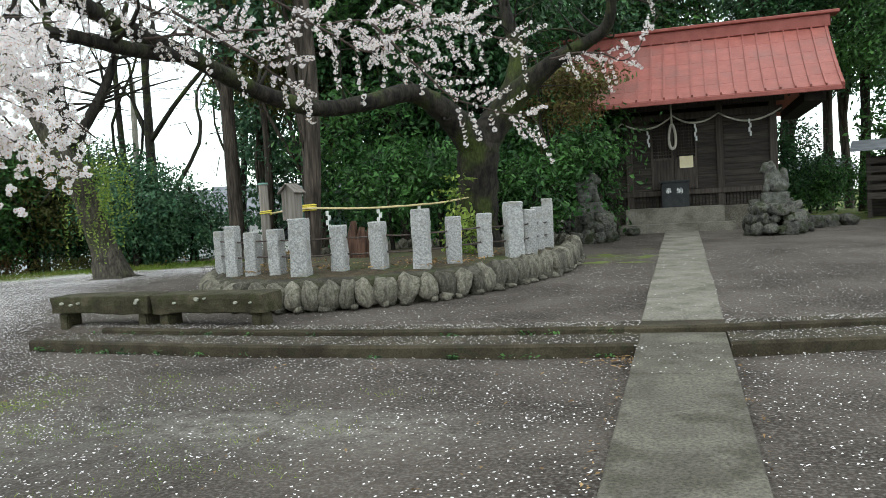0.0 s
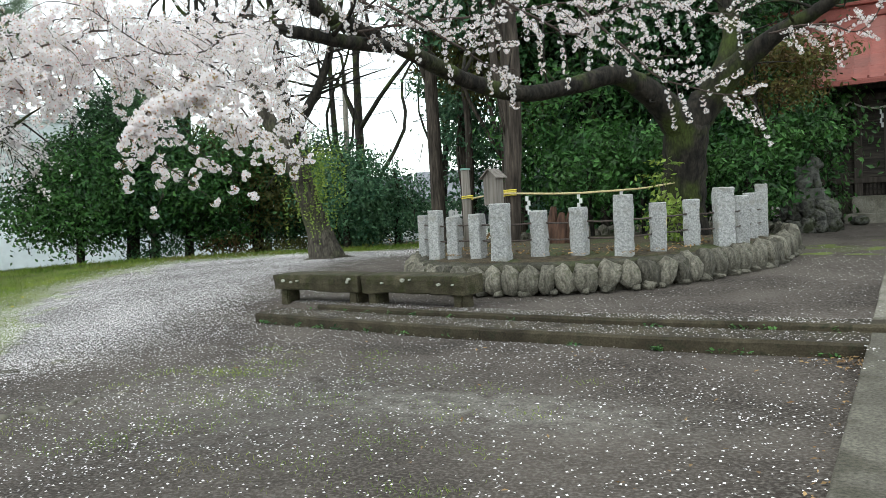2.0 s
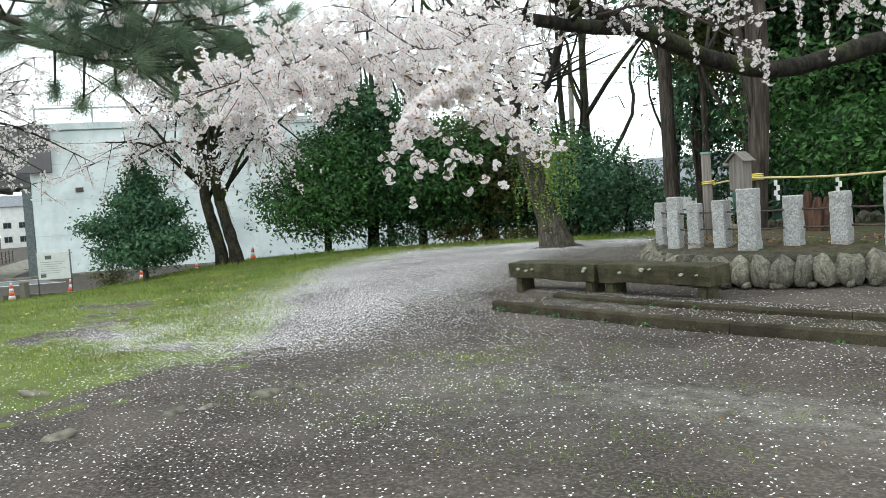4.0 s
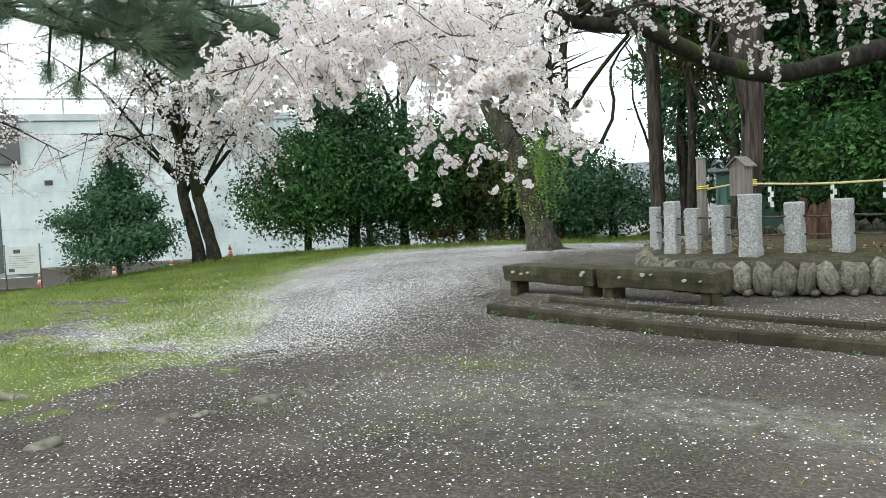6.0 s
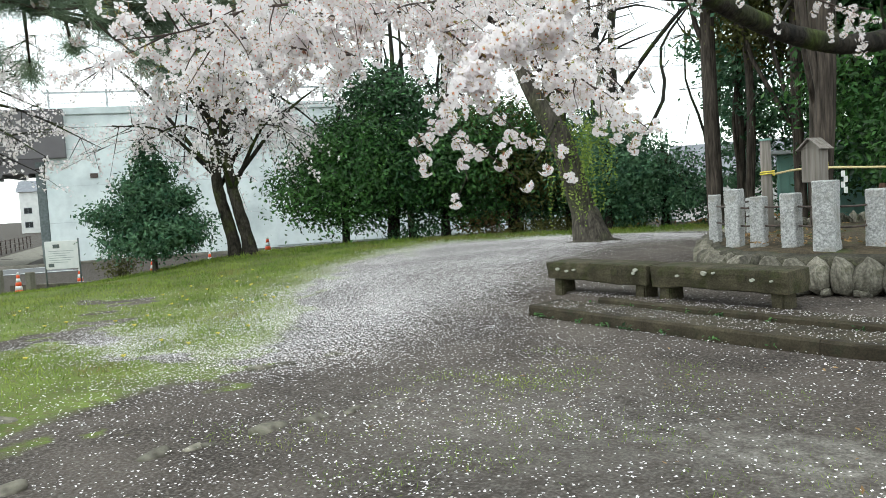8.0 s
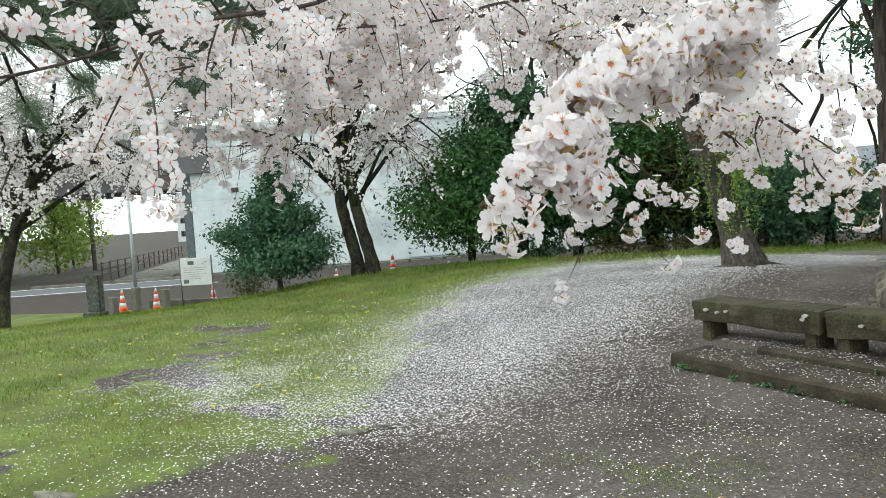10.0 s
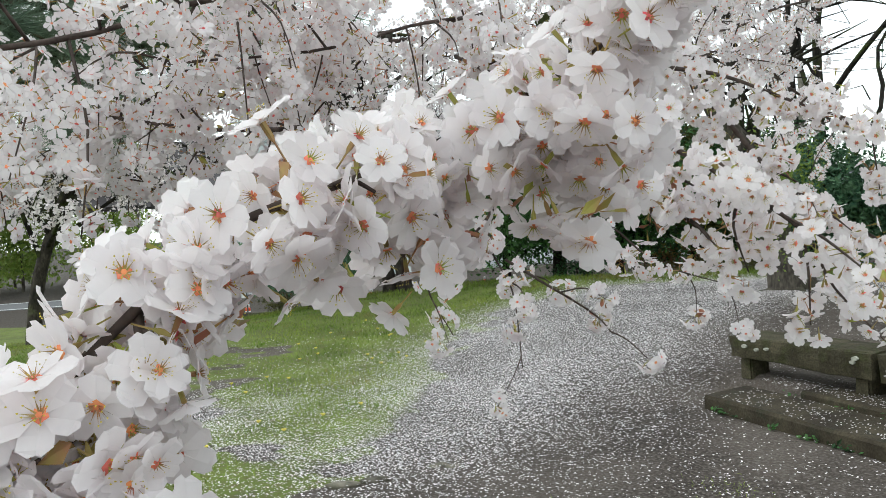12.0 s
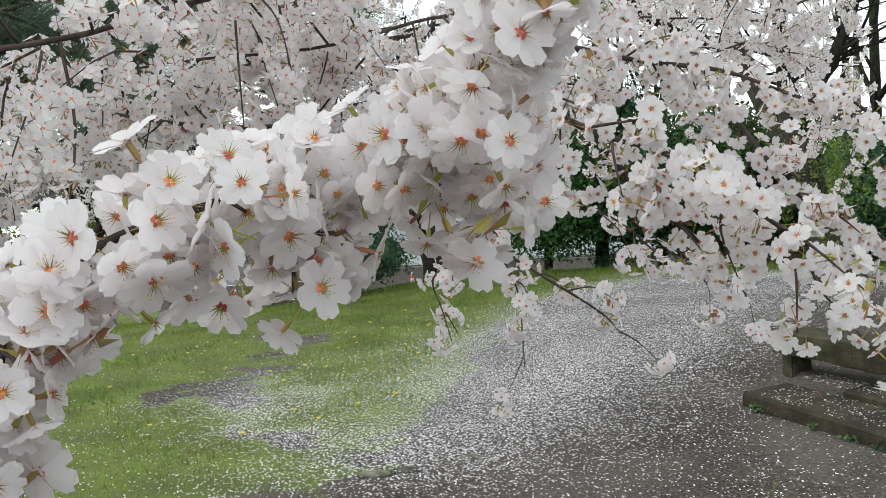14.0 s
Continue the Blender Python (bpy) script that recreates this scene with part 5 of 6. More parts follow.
    tree("evergreen_tree", 7.2, 30.0, 9, 0.16, "broad evergreen overhanging the hall's side", "evergreen tree", "bark", "leaf_mid",
         [((0, 0, 5.5), (1.8, 1.8, 1.6)), ((0.5, 0, 7.5), (2.2, 2.2, 1.6)), ((-0.3, 0, 3.5), (1.2, 1.2, 1.2)), ((0.8, 0, 9.3), (2, 2, 1.3))], 0.2, 9000, "evergreens of the grove", limbs=7, seed=154)


    for i, (x, y, h) in enumerate(((-1.0, 30.5, 12), (3.0, 31.5, 12), (6.4, 33.0, 12))):
        tree("evergreen_tree", x, y, h, 0.2, "tall evergreen rising behind the hall's roof", "evergreen tree", "bark", ("leaf_mid", "leaf_dark")[i % 2],
             [((0, 0, h * 0.55), (2.0, 2.0, 1.5)), ((0.8, 0, h * 0.75), (2.2, 2.0, 1.5)), ((-0.6, 0, h * 0.95), (2.2, 2.0, 1.6))], 0.2, 8000, "evergreens of the grove", limbs=6, seed=190 + i)
    for i, (x, y, h) in enumerate(((4.6, 33.5, 1.7), (3.6, 33.0, 3.4), (6.4, 29.5, 2.2), (8.0, 27.8, 2.6), (9.6, 29.0, 4.0), (5.4, 37.0, 2.2), (10.5, 26.0, 4.5))):
        tree("shrub", x, y, h, 0.05, "dark leafy bush beside the hall", "shrub", "bark", ("leaf_mid", "leaf_dark")[i % 2],
             [((0, 0, h * 0.5), (1.3, 1.1, h * 0.45)), ((0.5, 0.1, h * 0.8), (0.9, 0.9, h * 0.3))], 0.15, 3800, "bushes beside the hall", limbs=4, seed=170 + i)
    for i, (x, y, h) in enumerate(((6.9, 27.0, 9.5), (8.8, 25.5, 9.0))):
        tree("evergreen_tree", x, y, h, 0.14, "broad leafy evergreen standing close to the hall's side", "evergreen tree", "bark", "leaf_mid",
             [((0, 0, h * 0.48), (1.5, 1.5, 1.2)), ((0.3, 0, h * 0.68), (1.8, 1.8, 1.3)), ((-0.2, 0, h * 0.9), (1.7, 1.7, 1.3))], 0.17, 7000, "evergreens of the grove", limbs=6, seed=240 + i)
    for i, (x, y, h) in enumerate(((-66, 8, 8), (-70, 2, 9), (-63, 2.5, 7), (-74, 10, 8), (-68, -4, 9))):
        tree("bamboo_clump", x, y, h, 0.1, "feathery green bamboo beyond the viaduct", "bamboo", "bark_grey", "leaf_light",
             [((0, 0, h * 0.35), (2.6, 2.6, h * 0.3)), ((0.6, 0, h * 0.75), (2.6, 2.6, h * 0.3))], 0.35, 3200, "bamboo beyond the viaduct", limbs=9, seed=180 + i)


grove()


def leaning_tree():
    rg = np.random.default_rng(3)
    z = float(land(C_willow[0][0], C_willow[0][1]))
    t = thing("leaning_tree", (0, 0, 0), 0, "old leaning tree with mossy bark and hanging green shoots", "tree")
    s = Soup()
    base = np.array(C_willow[0]) + [0.05, 0, z - C_willow[0][2] - 0.1]
    s.tube(spline([base] + C_willow[1:], 5), [0.44, 0.27, 0.25, 0.23, 0.17, 0.13, 0.07], 11, rough=0.07, rng=rg)
    for a in range(5):
        an = a * 1.3 + 0.4
        s.tube([base + [0, 0, 0.25], base + [0.4 * math.cos(an), 0.4 * math.sin(an), 0.08], base + [0.85 * math.cos(an), 0.85 * math.sin(an), 0.05]], [0.16, 0.09, 0.03], 6)
    part_me("trunk", s.mesh("trunk"), "bark_grey", t, smooth=True)
    for c, r in ((C_willowb, 0.13), (C_willowc, 0.14)):
        s = Soup()
        line = spline(c, 5)
        s.tube(line, [r, r * 0.8, r * 0.4], 8, rough=0.08, rng=rg)
        for k in range(22):
            i = rg.integers(3, len(line))
            d = rg.normal(size=3) * [0.9, 0.9, 0.5] + [0, 0, 0.5]
            s.tube(spline([line[i], line[i] + d * 0.5 + rg.normal(size=3) * 0.1, line[i] + d], 2), [0.035, 0.02, 0.006], 4)
        part_me("limb", s.mesh("limb"), "bark", t, smooth=True)
    s = Soup()
    for k in range(90):
        o = np.array([-11.40, 13.50, 2.95]) + rg.normal(size=3) * [0.34, 0.34, 0.22]
        n = rg.integers(8, 27)
        p = o + np.cumsum(rg.normal(size=(n, 3)) * 0.02 + [0, 0, -0.075], axis=0)
        s.stamp(*LEAF, p, turns(n, rg), rg.uniform(0.05, 0.1, n))
    part_me("foliage", s.mesh("foliage"), "leaf_light", t)


leaning_tree()


# ---- cherry blossom ----
def flower_template(n_petal_rows, core):
    """A five-petalled flower about 1 across, facing +z: petals, centre, stalk."""
    v, f, m = [], [], []
    for k in range(5):
        a = 2 * math.pi * k / 5
        ca, sa = math.cos(a), math.sin(a)
        prof = [(0.03, 0.03, 0.0), (0.24, 0.195, 0.05), (0.42, 0.20, 0.085), (0.51, 0.075, 0.07)] if n_petal_rows > 2 else [(0.03, 0.02, 0.0), (0.33, 0.19, 0.06), (0.50, 0.07, 0.07)]
        o = len(v)
        for r, w, z in prof:
            for sgn in (-1, 0, 1) if n_petal_rows > 2 else (-1, 1):
                zz = z + (0.025 if sgn else -0.01) + 0.01 * k
                rr = r - (0.035 if (sgn == 0 and r > 0.45) else 0)
                v.append((rr * ca - w * sgn * sa, rr * sa + w * sgn * ca, zz))
        c = 3 if n_petal_rows > 2 else 2
        for i in range(len(prof) - 1):
            for j in range(c - 1):
                f.append((o + i * c + j, o + (i + 1) * c + j, o + (i + 1) * c + j + 1, o + i * c + j + 1))
                m.append(0)
    if core:
        o = len(v)
        v += [(0.11 * math.cos(q * 1.257), 0.11 * math.sin(q * 1.257), 0.042) for q in range(5)] + [(0, 0, 0.075)]
        for q in range(5):
            f.append((o + q, o + (q + 1) % 5, o + 5))
            m.append(1)
    if core > 1:
        for q in range(11):
            a = q * 2.4
            r = 0.12 + 0.07 * (q % 3) / 2
            o = len(v)
            x, y, z = r * math.cos(a), r * math.sin(a), 0.19
            v += [(0.02 * math.cos(a + 1), 0.02 * math.sin(a + 1), 0.03), (0.02 * math.cos(a - 1), 0.02 * math.sin(a - 1), 0.03), (x, y, z)]
            f.append((o, o + 1, o + 2))
            m.append(2)
            o = len(v)
            v += [(x - 0.014, y, z), (x, y + 0.014, z), (x + 0.014, y, z), (x, y - 0.014, z + 0.02)]
            f.append((o, o + 1, o + 2, o + 3))
            m.append(3)
    # calyx tube
    o = len(v)
    for r, z in ((0.055, 0.0), (0.05, -0.22), (0.018, -0.3), (0.014, -0.62)) if n_petal_rows > 2 else ((0.05, 0.0), (0.012, -0.5)):
        for q in range(3):
            v.append((r * math.cos(q * 2.094), r * math.sin(q * 2.094), z))
    for i in range((len(v) - o) // 3 - 1):
        for q in range(3):
            f.append((o + i * 3 + q, o + i * 3 + (q + 1) % 3, o + (i + 1) * 3 + (q + 1) % 3, o + (i + 1) * 3 + q))
            m.append(2)
    return v, f, m


FINE, MID, LOW = flower_template(3, 2), flower_template(3, 1), flower_template(2, 1)
BLOSSOM = ["petal", "petal_core", "calyx", "rope_yellow"]


def bough(tree_ob, pts, r0, rg, kind="mid", gap=0.10, reach=(0.12, 0.4), per=(3, 6), step=0.05, side=1.0, down=0.35, label=""):
    """One flowering bough: a bent branch with side twigs, and clusters of flowers along them."""
    line = spline(pts, 8)
    seg = np.linalg.norm(np.diff(line, axis=0), axis=1)
    s = np.concatenate([[0], np.cumsum(seg)])
    L = s[-1]
    line = line + np.stack([np.sin(s * 9 + q) * 0.012 * min(1, L) for q in (0, 2, 4)], 1)
    wood, tips = Soup(), []
    wood.tube(line, [r0, r0 * 0.7, r0 * 0.35], 7, rough=0.12, rng=rg)
    a = gap * 0.5
    while a < L:
        o = np.array([np.interp(a, s, line[:, i]) for i in range(3)])
        i = min(len(line) - 2, int(np.searchsorted(s, a)))
        t = line[min(i + 1, len(line) - 1)] - line[max(i - 1, 0)]
        t /= np.linalg.norm(t) + 1e-9
        d = rg.normal(size=3)
        d = d - t * (d @ t)
        d = d / (np.linalg.norm(d) + 1e-9) * side + t * 0.6 + np.array([0, 0, -down * rg.uniform(0, 1.4)])
        d /= np.linalg.norm(d)
        ln = rg.uniform(*reach)
        q = spline([o, o + d * ln * 0.5 + rg.normal(size=3) * 0.05 * ln, o + d * ln + np.array([0, 0, -0.15 * ln])], 3)
        wood.tube(q, [r0 * 0.3 + 0.0012, r0 * 0.2 + 0.001, 0.0011], 4)
        for k in range(max(1, int(ln / step))):
            u = 1 - k * step / ln
            tips.append(q[0] + (q[-1] - q[0]) * u + rg.normal(size=3) * 0.006)
        a += gap * rg.uniform(0.6, 1.4)
    for u in np.arange(0.15, 1.0, max(0.02, step / L) * (3.5 if kind == "low" else 1.0)):
        tips.append(np.array([np.interp(u * L, s, line[:, i]) for i in range(3)]))
    part_me("bough", wood.mesh("bough"), "twig", tree_ob, label, smooth=True)
    tips = np.array(tips)
    fl = Soup()
    tpl = {"fine": FINE, "mid": MID, "low": LOW}[kind]
    n = rg.integers(per[0], per[1] + 1, len(tips))
    idx = np.repeat(np.arange(len(tips)), n)
    d = rg.normal(size=(len(idx), 3)) + np.array([0, 0, -0.45])
    d /= np.linalg.norm(d, axis=1)[:, None]
    size = 0.037 * rg.uniform(0.8, 1.15, len(idx))
    place = tips[idx] + d * (size * rg.uniform(0.62, 0.95, len(idx)))[:, None]
    fl.stamp(tpl[0], tpl[1], place, turns(len(idx), rg, d, 0.22), size, tpl[2])
    if kind != "low":
        k = rg.random(len(tips)) < 0.35
        p = tips[k]
        for q in range(3):
            fl.stamp(*LEAF, p + rg.normal(size=p.shape) * 0.007, turns(len(p), rg), 0.024 * rg.uniform(0.5, 1.3, len(p)), [2])
    tagged(part_me("blossom", fl.mesh("blossom"), BLOSSOM, tree_ob, "white cherry blossom with reddish centres"), kind="stuff")


def sacred_cherry():
    rg = np.random.default_rng(11)
    t = thing("cherry_tree", (0, 0, 0), 0, "large old mossy cherry with a long low flowering limb", "cherry tree")
    s = Soup()
    base = [(-3.93, 14.8, 0.55)] + C_trunk0[1:]
    s.tube(spline(base, 6), [0.56, 0.41, 0.38, 0.41], 13, rough=0.07, rng=rg)
    part_me("trunk", s.mesh("trunk"), "bark", t, smooth=True)
    for c, ra in ((C_limb_main, (0.36, 0.25, 0.165, 0.14, 0.13, 0.125, 0.12, 0.115, 0.105, 0.095, 0.06)), (C_limb_right, (0.36, 0.29, 0.22, 0.15, 0.115, 0.10, 0.08)), (C_limb_up, (0.22, 0.17, 0.12, 0.08)), (C_limb_second, (0.10, 0.085, 0.07, 0.06, 0.04))):
        s = Soup()
        line = spline(c, 6)
        s.tube(line, ra, 11, rough=0.08, rng=rg)
        for k in range(16):
            i = rg.integers(6, len(line) - 1)
            d = rg.normal(size=3) * [0.5, 0.5, 0.35] + [0, 0, 0.55]
            s.tube(spline([line[i], line[i] + d * 0.5 + rg.normal(size=3) * 0.1, line[i] + d * 1.1], 3), [0.03, 0.018, 0.005], 5)
        part_me("limb", s.mesh("limb"), "bark", t, smooth=True)
    for c in (C_F1, C_F2, C_F3, C_F4, C_F5, C_F6, C_G1):
        bough(t, c, 0.018, rg, "low", 0.10, (0.2, 0.6), (8, 12), 0.08, 1.0, 0.1)
    bough(t, [np.array(p) + [0.2, 0, 0.25] for p in C_limb_main[7:]], 0.03, rg, "low", 0.10, (0.3, 0.9), (6, 9), 0.08)
    bough(t, C_limb_second[1:], 0.02, rg, "low", 0.09, (0.3, 0.9), (6, 9), 0.08)
    for c in (C_D1, C_D2, C_D4[:3], C_D5, C_D6, C_D7):
        bough(t, c, 0.0065, rg, "low", 0.062, (0.12, 0.42), (5, 7), 0.05, 1.0, 0.0)
    for c in (C_E1, C_E2, C_E3, C_E4):
        bough(t, c, 0.004, rg, "mid", 0.15, (0.04, 0.16), (7, 12), 0.12, 1.0, 0.7)
    for c in (C_B1, C_B2, C_B3, C_B4):
        bough(t, c, 0.006, rg, "fine", 0.06, (0.04, 0.16), (4, 7), 0.04, 1.0, 0.35)
    for c in (C_C1, C_C2, C_C3, C_C4, C_C5):
        bough(t, c, 0.006, rg, "mid", 0.05, (0.06, 0.3), (4, 7), 0.042, 1.0, 0.2)
    for c in (C_A, C_A2, C_A3, C_A4):
        bough(t, c, 0.0034, rg, "fine", 0.03, (0.015, 0.05), (6, 9), 0.024, 1.0, 0.5)


sacred_cherry()


def far_cherry(x, y, lines, seed, label, n=26, spread=3.0, zc=4.4):
    rg = np.random.default_rng(seed)
    t = thing("cherry_tree", (0, 0, 0), 0, label, "cherry tree", "cherry trees along the bank")
    ends = []
    for c in lines:
        s = Soup()
        line = spline(c, 5)
        s.tube(line, [0.25, 0.175, 0.16, 0.14, 0.11, 0.08, 0.05], 10, rough=0.09, rng=rg)
        part_me("trunk", s.mesh("trunk"), "bark_mossy", t, smooth=True)
        ends += [line[i] for i in range(int(len(line) * 0.45), len(line))]
    for k in range(n):
        o = ends[rg.integers(len(ends))]
        a = 2 * math.pi * k / n
        e = np.array([x + spread * math.cos(a) * rg.uniform(0.5, 1.15), y + spread * math.sin(a) * rg.uniform(0.5, 1.15), zc + rg.uniform(-1.7, 2.2)])
        m = (o + e) / 2 + [0, 0, 0.5]
        wood = Soup()
        line = spline([o, m, e], 8)
        wood.tube(line, [0.07, 0.035, 0.01], 5, rough=0.1, rng=rg)
        fl = Soup()
        for q in range(16):
            i = rg.integers(6, len(line))
            d = rg.normal(size=3) * 0.5 + [0, 0, -0.15]
            tw = spline([line[i], line[i] + d * 0.5, line[i] + d], 4)
            wood.tube(tw, [0.014, 0.008, 0.004], 3)
            p = np.repeat(tw[2:], 4, axis=0)
            p = p + rg.normal(size=p.shape) * 0.05
            fl.stamp([(-.5, -.4, 0), (.5, -.5, .1), (.45, .5, -.05), (-.45, .45, .1)], [(0, 1, 2, 3)], p, turns(len(p), rg), rg.uniform(0.04, 0.075, len(p)))
        part_me("bough", wood.mesh("bough"), "bark", t, smooth=True)
        tagged(part_me("blossom", fl.mesh("blossom"), "petal_far", t, "pale pink blossom"), kind="stuff")


far_cherry(-21.0, 10.45, (C_twin1, C_twin2), 5, "twin-trunked cherry in pale bloom on the grass bank", 40, 3.4, 4.3)
far_cherry(-23.4, 4.6, ([(-24.2, 2.4, -0.9), (-24.2, 2.6, 1.0), (-24.0, 3.1, 2.6), (-23.7, 3.8, 4.5)],), 6, "cherry in bloom near the monument stone", 34, 3.3, 4.2)


def pine():
    rg = np.random.default_rng(9)
    t = thing("pine_tree", (0, 0, 0), 0, "pine whose long-needled branches hang into view", "pine tree")
    s = Soup()
    s.tube(spline([(-7.6, -1.6, -0.2), (-7.5, -1.5, 1.2), (-7.3, -1.2, 2.6), (-7.2, -1.0, 4.6)], 5), [0.24, 0.2, 0.17, 0.12], 10, rough=0.08, rng=rg)
    part_me("trunk", s.mesh("trunk"), "bark", t, smooth=True)
    quad = ([(-0.012, 0, 0), (0.012, 0, 0), (0.005, 0, 1), (-0.005, 0, 1)], [(0, 1, 2, 3)])
    for c in (C_pine1, C_pine2, C_pine3):
        wood, nd = Soup(), Soup()
        line = spline([np.array([-7.25, -1.1, 3.4])] + list(c), 6)
        wood.tube(line, [0.035, 0.02, 0.008], 7, rough=0.15, rng=rg)
        tufts = []
        for k in range(38):
            i = rg.integers(len(line) // 4, len(line))
            d = rg.normal(size=3) * [0.35, 0.35, 0.2] + [0, 0.1, 0.02]
            q = spline([line[i], line[i] + d * 0.6, line[i] + d * 1.0 + [0, 0, 0.06]], 3)
            wood.tube(q, [0.010, 0.007, 0.004], 4)
            tufts += [(q[-1], q[-1] - q[-2]), (q[-3], q[-2] - q[-3])]
        part_me("branch", wood.mesh("branch"), "bark_grey", t, smooth=True)
        for o, d in tufts:
            n = 230
            z = rg.normal(size=(n, 3)) * 0.62 + d / (np.linalg.norm(d) + 1e-9) * 0.8
            z /= np.linalg.norm(z, axis=1)[:, None]
            x = np.cross(z, rg.normal(size=(n, 3)))
            x /= np.linalg.norm(x, axis=1)[:, None]
            nd.stamp(*quad, o + rg.normal(size=(n, 3)) * 0.02, np.stack([x, np.cross(z, x), z], 2), np.stack([np.full(n, 0.10)] * 2 + [rg.uniform(0.09, 0.16, n)], 1))
        tagged(part_me("needles", nd.mesh("needles"), "needle", t), kind="stuff")


pine()


# ---- road, viaduct and distance ----
def far_side():
    a, b = np.array([-48.3, 13.4]), np.array([-37.6, 33.6])
    d = (b - a) / np.linalg.norm(b - a)
    ang = math.degrees(math.atan2(d[1], d[0]))
    z = -0.9
    road = thing("road", (*(a + [5.0, -2.6]), z), ang, "narrow asphalt road with a white edge line", "road", kind="structure")
    part("carriageway", boxed(-60, 80, -2.2, 2.6, -0.3, 0.02), "asphalt", road)
    part("edge_line", boxed(-60, 80, -1.9, -1.75, 0.015, 0.026), "paint_white", road)
    part("edge_line", boxed(-60, 80, 2.2, 2.35, 0.015, 0.026), "paint_white", road)
    part("kerb", boxed(-8, 80, 2.6, 2.85, -0.2, 0.16, bevel=0.02), "concrete_step", road)
    v = thing("viaduct", (*a, z), ang, "pale concrete viaduct abutment with a dark steel girder span", "viaduct")
    w = part("abutment", boxed(0, 17, 0, 6, -0.5, 8.1, bevel=0.05), "abutment", v, "pale grey concrete abutment wall")
    part("retaining_wall", boxed(17.01, 60, 0.05, 5, -0.5, 2.7, bevel=0.05), "abutment", v, "lower pale concrete retaining wall")
    part("coping", boxed(-0.05, 17, -0.12, 0.3, 8.1, 8.5, bevel=0.03), "abutment", v)
    for k in range(1, 9):
        part("lower_panel", boxed(9 + k * 3.2, 9 + k * 3.2 + 3.14, -0.10, -0.004, 0.15, 1.5 + 0.35 * (k % 2), bevel=0.01), "abutment", v)
    for k in range(3):
        part("joint", boxed(0, 17, -0.010, -0.004, 2.2 + 2.0 * k, 2.22 + 2.0 * k), "joint_grey", v)
    part("drain_box", boxed(2.3, 2.7, -0.08, -0.004, 4.6, 4.85), "iron", v)
    part("pier_edge", boxed(-0.5, -0.03, 0.1, 0.6, -0.5, 5.6, bevel=0.02), "steel_dark", v, "dark steel frame at the abutment's corner")
    part("girder", boxed(-34, 1.2, -0.45, -0.1, 5.75, 8.4, bevel=0.02), "girder", v, "dark brown steel girder")
    part("girder", boxed(-34, 0.2, 5.0, 5.3, 5.2, 8.4), "girder", v)
    part("deck", boxed(-34, 0.0, -0.1, 5.0, 5.0, 5.3), "girder", v, "underside of the span")
    for k in range(24):
        part("cross_beam", boxed(-1.0 - k * 1.3, -0.8 - k * 1.3, -0.1, 5.0, 4.85, 5.0), "girder", v)
    for k in range(6):
        part("rail_post", boxed(0.4 + 3 * k, 0.5 + 3 * k, 0.2, 0.3, 8.5, 9.5), "steel", v)
    part("rail", boxed(0.2, 16.6, 0.21, 0.29, 9.3, 9.4), "steel", v)
    # side lane under the span
    lane = thing("road", (*(a - d * 3.0), z + 0.03), ang + 96, "pale concrete lane running under the viaduct", "road", kind="structure")
    part("carriageway", boxed(-0.2, 60, -1.6, 1.6, -0.2, 0.03), "concrete_step", lane)
    fence = thing("lane_fence", (*(a - d * 3.0), z), ang + 96, "dark metal railing beside the lane", "fence")
    for k in range(16):
        part("post", boxed(2 * k - 0.04, 2 * k + 0.04, 2.2, 2.28, 0, 1.1), "iron", fence)
    for zz in (0.35, 0.65, 1.0):
        part("rail", boxed(-1, 31, 2.22, 2.26, zz, zz + 0.06), "iron", fence)


far_side()


def traffic_cone(x, y, label):
    c = thing("traffic_cone", (x, y, float(land(x, y))), 0, label, "traffic cone", "traffic cones along the road")
    part("base", boxed(-0.19, 0.19, -0.19, 0.19, 0, 0.035, bevel=0.012), "cone", c)
    zs, rs = (0.035, 0.16, 0.29, 0.40, 0.52, 0.62, 0.70), (0.135, 0.113, 0.092, 0.075, 0.055, 0.04, 0.026)
    for i in range(6):
        bm = bmesh.new()
        bmesh.ops.create_cone(bm, cap_ends=True, segments=14, radius1=rs[i], radius2=rs[i + 1], depth=zs[i + 1] - zs[i], matrix=Matrix.Translation((0, 0, (zs[i] + zs[i + 1]) / 2)))
        part("band", bm, "paint_white" if i % 2 else "cone", c, "white reflective band" if i % 2 else "", smooth=True)


for x, y in ((-25.7, 12.0), (-23.2, 12.75), (-23.0, 14.6), (-23.6, 18.0), (-22.4, 19.1), (-28.2, 6.9), (-28.2, 8.7), (-26.2, 10.3), (-28.8, 6.0)):
    traffic_cone(x, y, "red traffic cone with white reflective bands")


